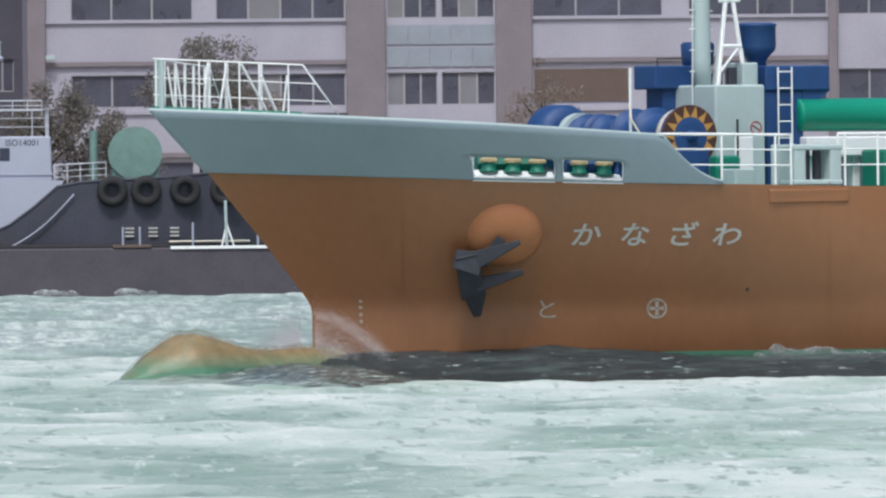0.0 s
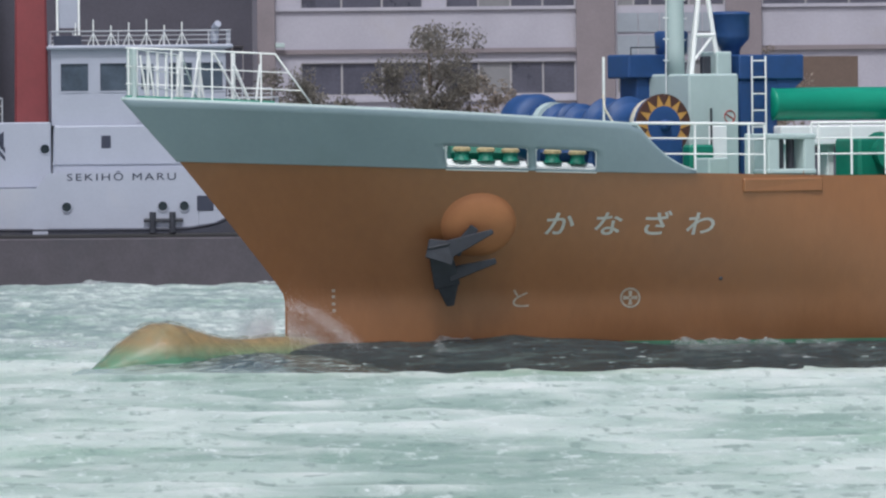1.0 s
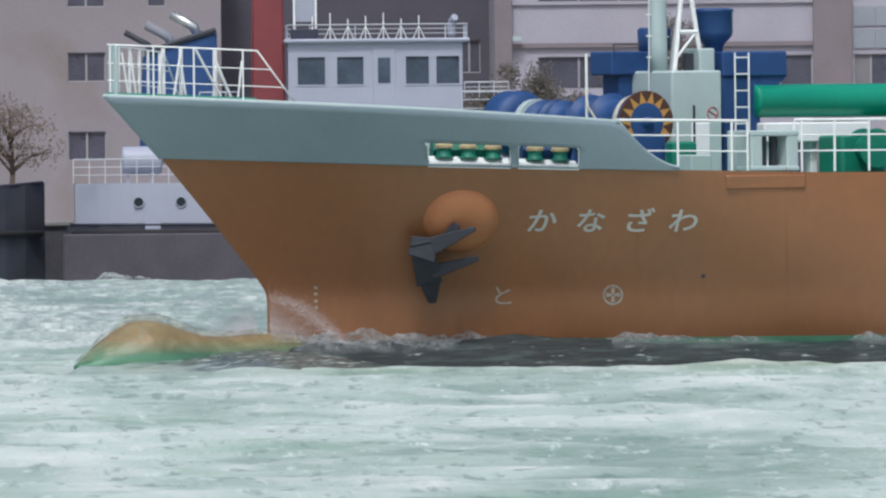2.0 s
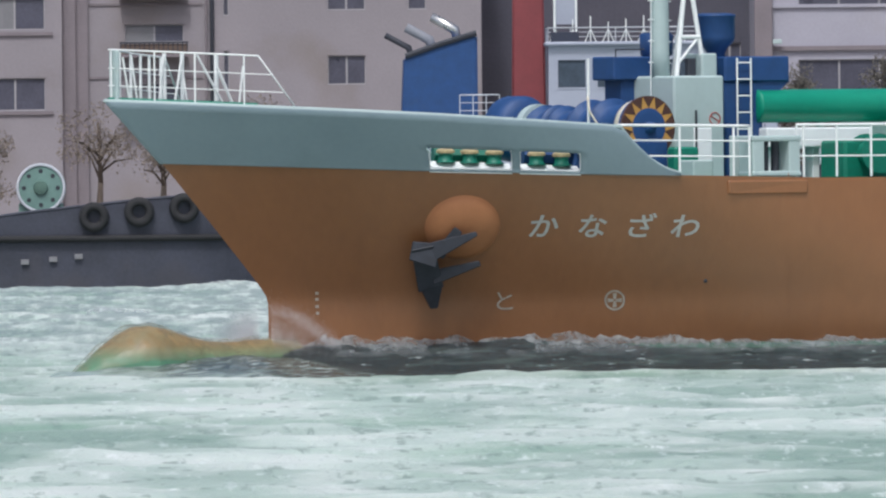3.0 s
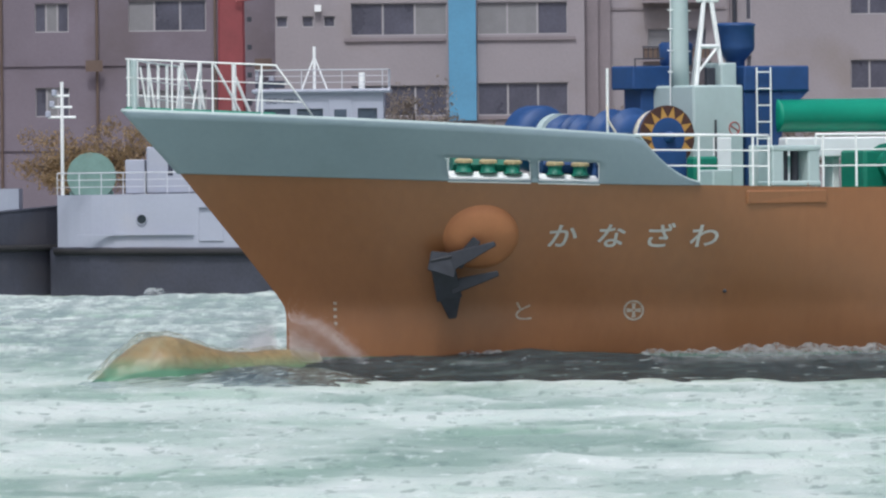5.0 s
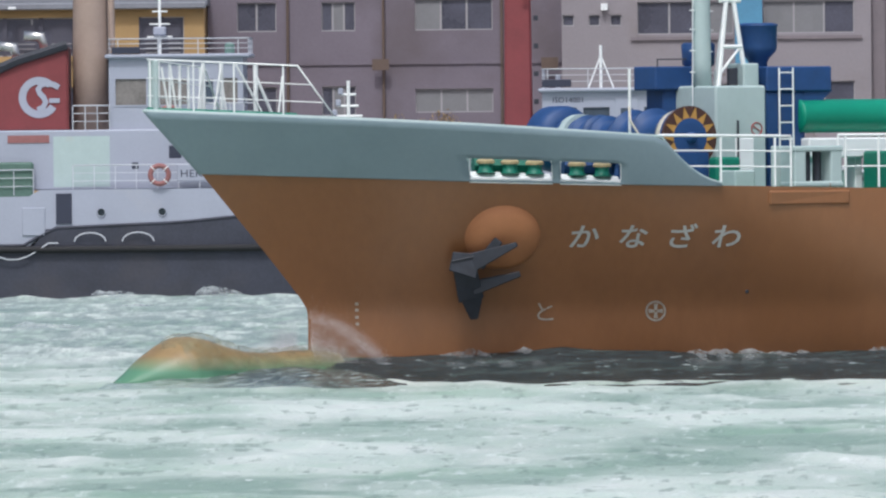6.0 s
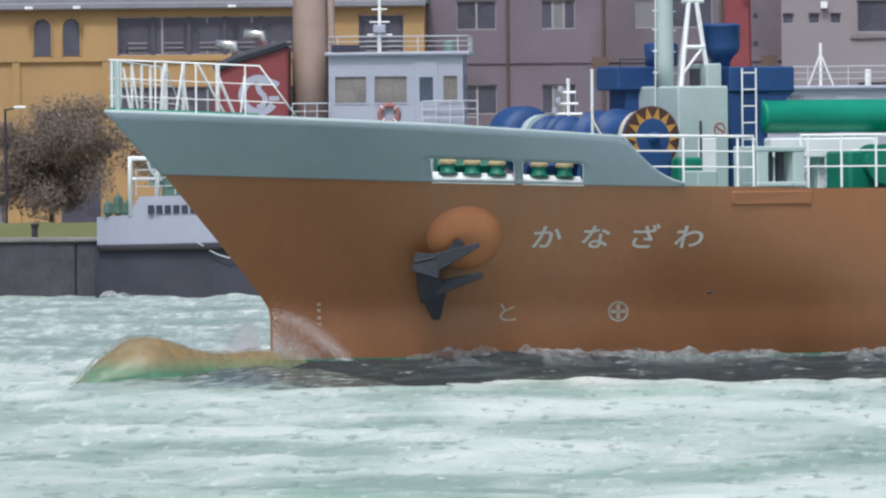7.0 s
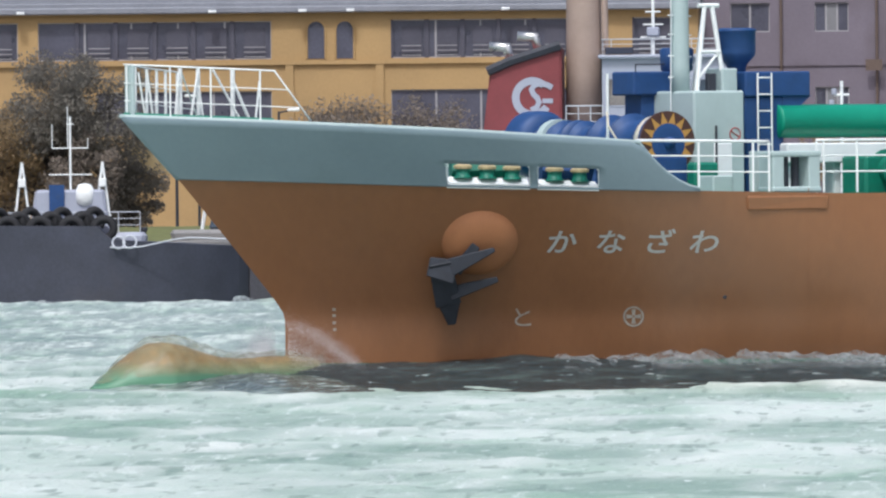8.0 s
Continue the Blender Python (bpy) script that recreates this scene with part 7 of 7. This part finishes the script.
BULB_SHEET = sheet("bulb_wave", bulb_mesh(bmesh.new(), 14, 166, 1.04, 0.05), FILM, "thin sheet of water sliding over the bulb")


def foam_ridge(length, height, seed):
    """A tumbling apron of foam: ragged top against the hull, ragged foot down the wave's face."""
    r = random.Random(seed)
    bm = bmesh.new()
    n, k = int(length * 14), 16
    rows = []
    for i in range(n + 1):
        f = i / n
        x = (0.5 - f) * length
        env = (math.sin(math.pi / 2 * f / 0.22) if f < 0.22 else math.cos((f - 0.22) / 0.78 * math.pi / 2)) ** 0.7
        tall = height * env * (0.75 + 0.55 * noise.noise((x * 1.1, seed, 0)) + 0.3 * noise.noise((x * 3.1, seed, 2)) + 0.1 * noise.noise((x * 9, seed, 7)))
        foot = -0.10 - env * (0.16 + 0.16 * noise.noise((x * 0.8, seed, 4)) + 0.10 * noise.noise((x * 3.1, seed, 9)))
        row = []
        for j in range(k + 1):
            g = j / k
            o = -0.25 + 1.15 * env * g ** 1.3
            z = tall * (1 - g) ** 1.4 + foot * g ** 0.7 if j else tall * 0.7
            bumpy = env * (0.07 * noise.noise((x * 2.4, g * 3, seed)) + 0.035 * noise.noise((x * 7, g * 8, seed)))
            row.append(bm.verts.new((x + bumpy * 0.7, o + bumpy * 1.6, z + bumpy)))
        rows.append(row)
    for a, b in zip(rows, rows[1:]):
        for j in range(k):
            bm.faces.new((a[j], b[j], b[j + 1], a[j + 1]))
    bmesh.ops.recalc_face_normals(bm, faces=bm.faces[:])
    return bm


# each: start of passing the stem (s), length, height, drift aft in m/s
RIDGES = [(-2.4, 3.5, 0.26, 4.2), (-1.2, 4.5, 0.24, 4.2), (0.1, 4.5, 0.30, 4.2), (1.3, 8.0, 0.60, 4.2), (2.2, 7.5, 0.50, 4.2), (3.0, 4.5, 0.30, 4.2),
          (3.9, 5.0, 0.28, 4.2), (4.9, 6.5, 0.36, 4.2), (5.6, 8.0, 0.48, 4.2), (6.5, 4.0, 0.50, 4.2)]
FOAM_RIDGES = []
for i, (t0, ln, h, v) in enumerate(RIDGES):
    o = part("foam_crest", foam_ridge(ln, h, 20 + i), FOAM, None, "", True)
    FOAM_RIDGES.append(tagged(o, "ragged white foam crest sliding along the hull", "foam", "foam crests"))


def spray_veil(count, seed, spread):
    """Fine droplets thrown up at the stem."""
    r = random.Random(seed)
    vs, fs = [], []
    for _ in range(count):
        d, z, o = spread(r)
        if d > 0.02:
            p = on_side(d, max(z, 0.02), o)
        else:
            p = Vector((-d / math.cos(radians(30.5)), o, z))
        s = r.uniform(0.0022, 0.0052)
        k = len(vs)
        vs += [p + Vector((s, 0, 0)), p + Vector((-s, 0, 0)), p + Vector((0, s, 0)), p + Vector((0, -s, 0)), p + Vector((0, 0, s)), p + Vector((0, 0, -s))]
        fs += [(k + a, k + b, k + c) for a, b, c in ((0, 2, 4), (2, 1, 4), (1, 3, 4), (3, 0, 4), (2, 0, 5), (1, 2, 5), (3, 1, 5), (0, 3, 5))]
    me = bpy.data.meshes.new("spray")
    me.from_pydata([tuple(v) for v in vs], [], fs)
    me.materials.append(SPRAY)
    o = new("spray", me)
    return tagged(o, "fine white spray thrown up at the stem", "spray", kind="stuff")


def near_side(r):
    if r.random() < 0.6:
        d = abs(r.gauss(0.0, 0.5))
        return d, abs(r.gauss(0.0, 0.42)) * math.exp(-0.6 * d), abs(r.gauss(0.12, 0.2)) + 0.03
    f = r.random() ** 0.7
    d = 1.6 * f + r.gauss(0, 0.06)
    return max(d, 0.03), max(0.0, 1.0 * (1 - f ** 1.7) + r.gauss(-0.06, 0.11)), abs(r.gauss(0.15, 0.2)) + 0.05


def far_side(r):
    d = -abs(r.gauss(0, 0.2))
    return d, abs(r.gauss(0.25, 0.34)) * math.exp(1.5 * d), -0.35 - abs(r.gauss(0, 0.6))


SPRAY_NEAR = spray_veil(15000, 5, near_side)
SPRAY_FAR = spray_veil(34000, 6, far_side)


# small breaking crests out on the water, and slop thrown up against the moored hulls
WHITECAPS = []
for i in range(34):
    r = random.Random(100 + i)
    far = i < 20
    y = 941.5 - r.random() * 2 if far else r.uniform(560, 900)
    x = -62 + 124 * (i + 0.5) / 20 + r.uniform(-2, 2) if far else r.uniform(-0.06, 0.06) * y
    o = part("whitecap", foam_ridge(r.uniform(0.9, 2.2), r.uniform(0.16, 0.42) if far else r.uniform(0.12, 0.25), 60 + i), FOAM, None, "", True)
    o.matrix_basis = pose(x, y, -0.02, 0, 0, 180 + r.uniform(-15, 15))
    WHITECAPS.append((tagged(o, "small ragged white wave crest", "wave", "breaking crests"), x, y, r.uniform(0, 6)))


# thin lines of foam riding on the ship's own waves
for i, (d, o, ln) in enumerate(((1.6, 0.25, 1.0), (3.4, 0.6, 1.3), (4.6, 0.35, 0.9), (6.0, 0.8, 1.6), (7.6, 0.3, 1.4), (9.2, 0.6, 1.8), (10.8, 0.3, 1.5), (12.4, 0.5, 1.6))):
    x = side_x(d, 0.0)
    st = part("foam_streak", foam_ridge(ln, 0.07, 140 + i), FOAM, BOW_WAVE, "", True)
    slope = math.degrees(math.atan2(half(x - 0.6, 0) - half(x + 0.6, 0), 1.2))
    st.matrix_basis = pose(x, half(x, 0) + o * 0.6, crest_main(d) - 0.55 * o + 0.12, 0, 0, -slope)

def motions():
    rows = ship_rows()
    walk(SHIP, rows)
    walk(SEA_SHEET, [(0, pose(1.5, 0, -0.2)), (8, pose(-1.5, 0, -0.2))])
    flat = lambda t: float(np.interp(t, (0, 1.5, 3.5, 6.0, 8.0), (1.0, 1.0, 0.5, -0.25, -0.4)))
    # waters that go with the ship, heaving a little as they do; the painted hull reflection spreads as it settles on
    # its course
    walk(BOW_WAVE, [(t, m @ pose(0.25 * math.sin(1.9 * t), 0, 0.04 * math.sin(2.3 * t + 1) - 0.02 + 0.06 * flat(t), -2.0 * flat(t), 0.3 * math.sin(1.3 * t))) for t, m in rows])
    walk(BULB_WATER, [(t, m @ pose(0.3 * math.sin(2.6 * t), 0, 0.05 * math.sin(3.1 * t))) for t, m in rows])
    walk(BULB_SHEET, [(t, m @ pose(0.12 * math.sin(2.9 * t), 0, 0.03 * math.sin(3.3 * t) - 0.01, 0, 0.8 * math.sin(2.2 * t))) for t, m in rows])
    for o, x, y, ph in WHITECAPS:
        walk(o, [(t, pose(x + 1.5 - 0.375 * t, y, -0.12 + 0.14 * math.sin(1.7 * t + ph), 0, 0, 180 + 12 * math.sin(ph))) for t in (0, 0.7, 1.4, 2.1, 2.8, 3.5, 4.2, 4.9, 5.6, 6.3, 7.0, 7.5, 8.0)])
    for o, k in ((SPRAY_NEAR, 0), (SPRAY_FAR, 2)):
        walk(o, [(t, m @ pose(0, 0, 0.08 * math.sin(3.7 * t + k) - 0.05)) for t, m in rows])
    fine = [(rows[i][0] + (rows[i + 1][0] - rows[i][0]) * k / 2, rows[i][1].lerp(rows[i + 1][1], k / 2)) for i in range(len(rows) - 1) for k in range(2)] + [rows[-1]]
    for o, (t0, ln, h, v) in zip(FOAM_RIDGES, RIDGES):
        keys = []
        for t, m in fine:
            d = 0.8 + v * (t - t0)
            x = side_x(min(max(d, 0.3), 45.0), 0.0)
            rise = min(1, max(0, (d - 1.5) / 2.5))
            slope = math.degrees(math.atan2(half(x - 0.6, 0) - half(x + 0.6, 0), 1.2))
            keys.append((t, m @ pose(x, half(x, 0) + 0.1, -0.95 + 0.98 * rise, 0, 0, -slope)))
        walk(o, keys)


motions()
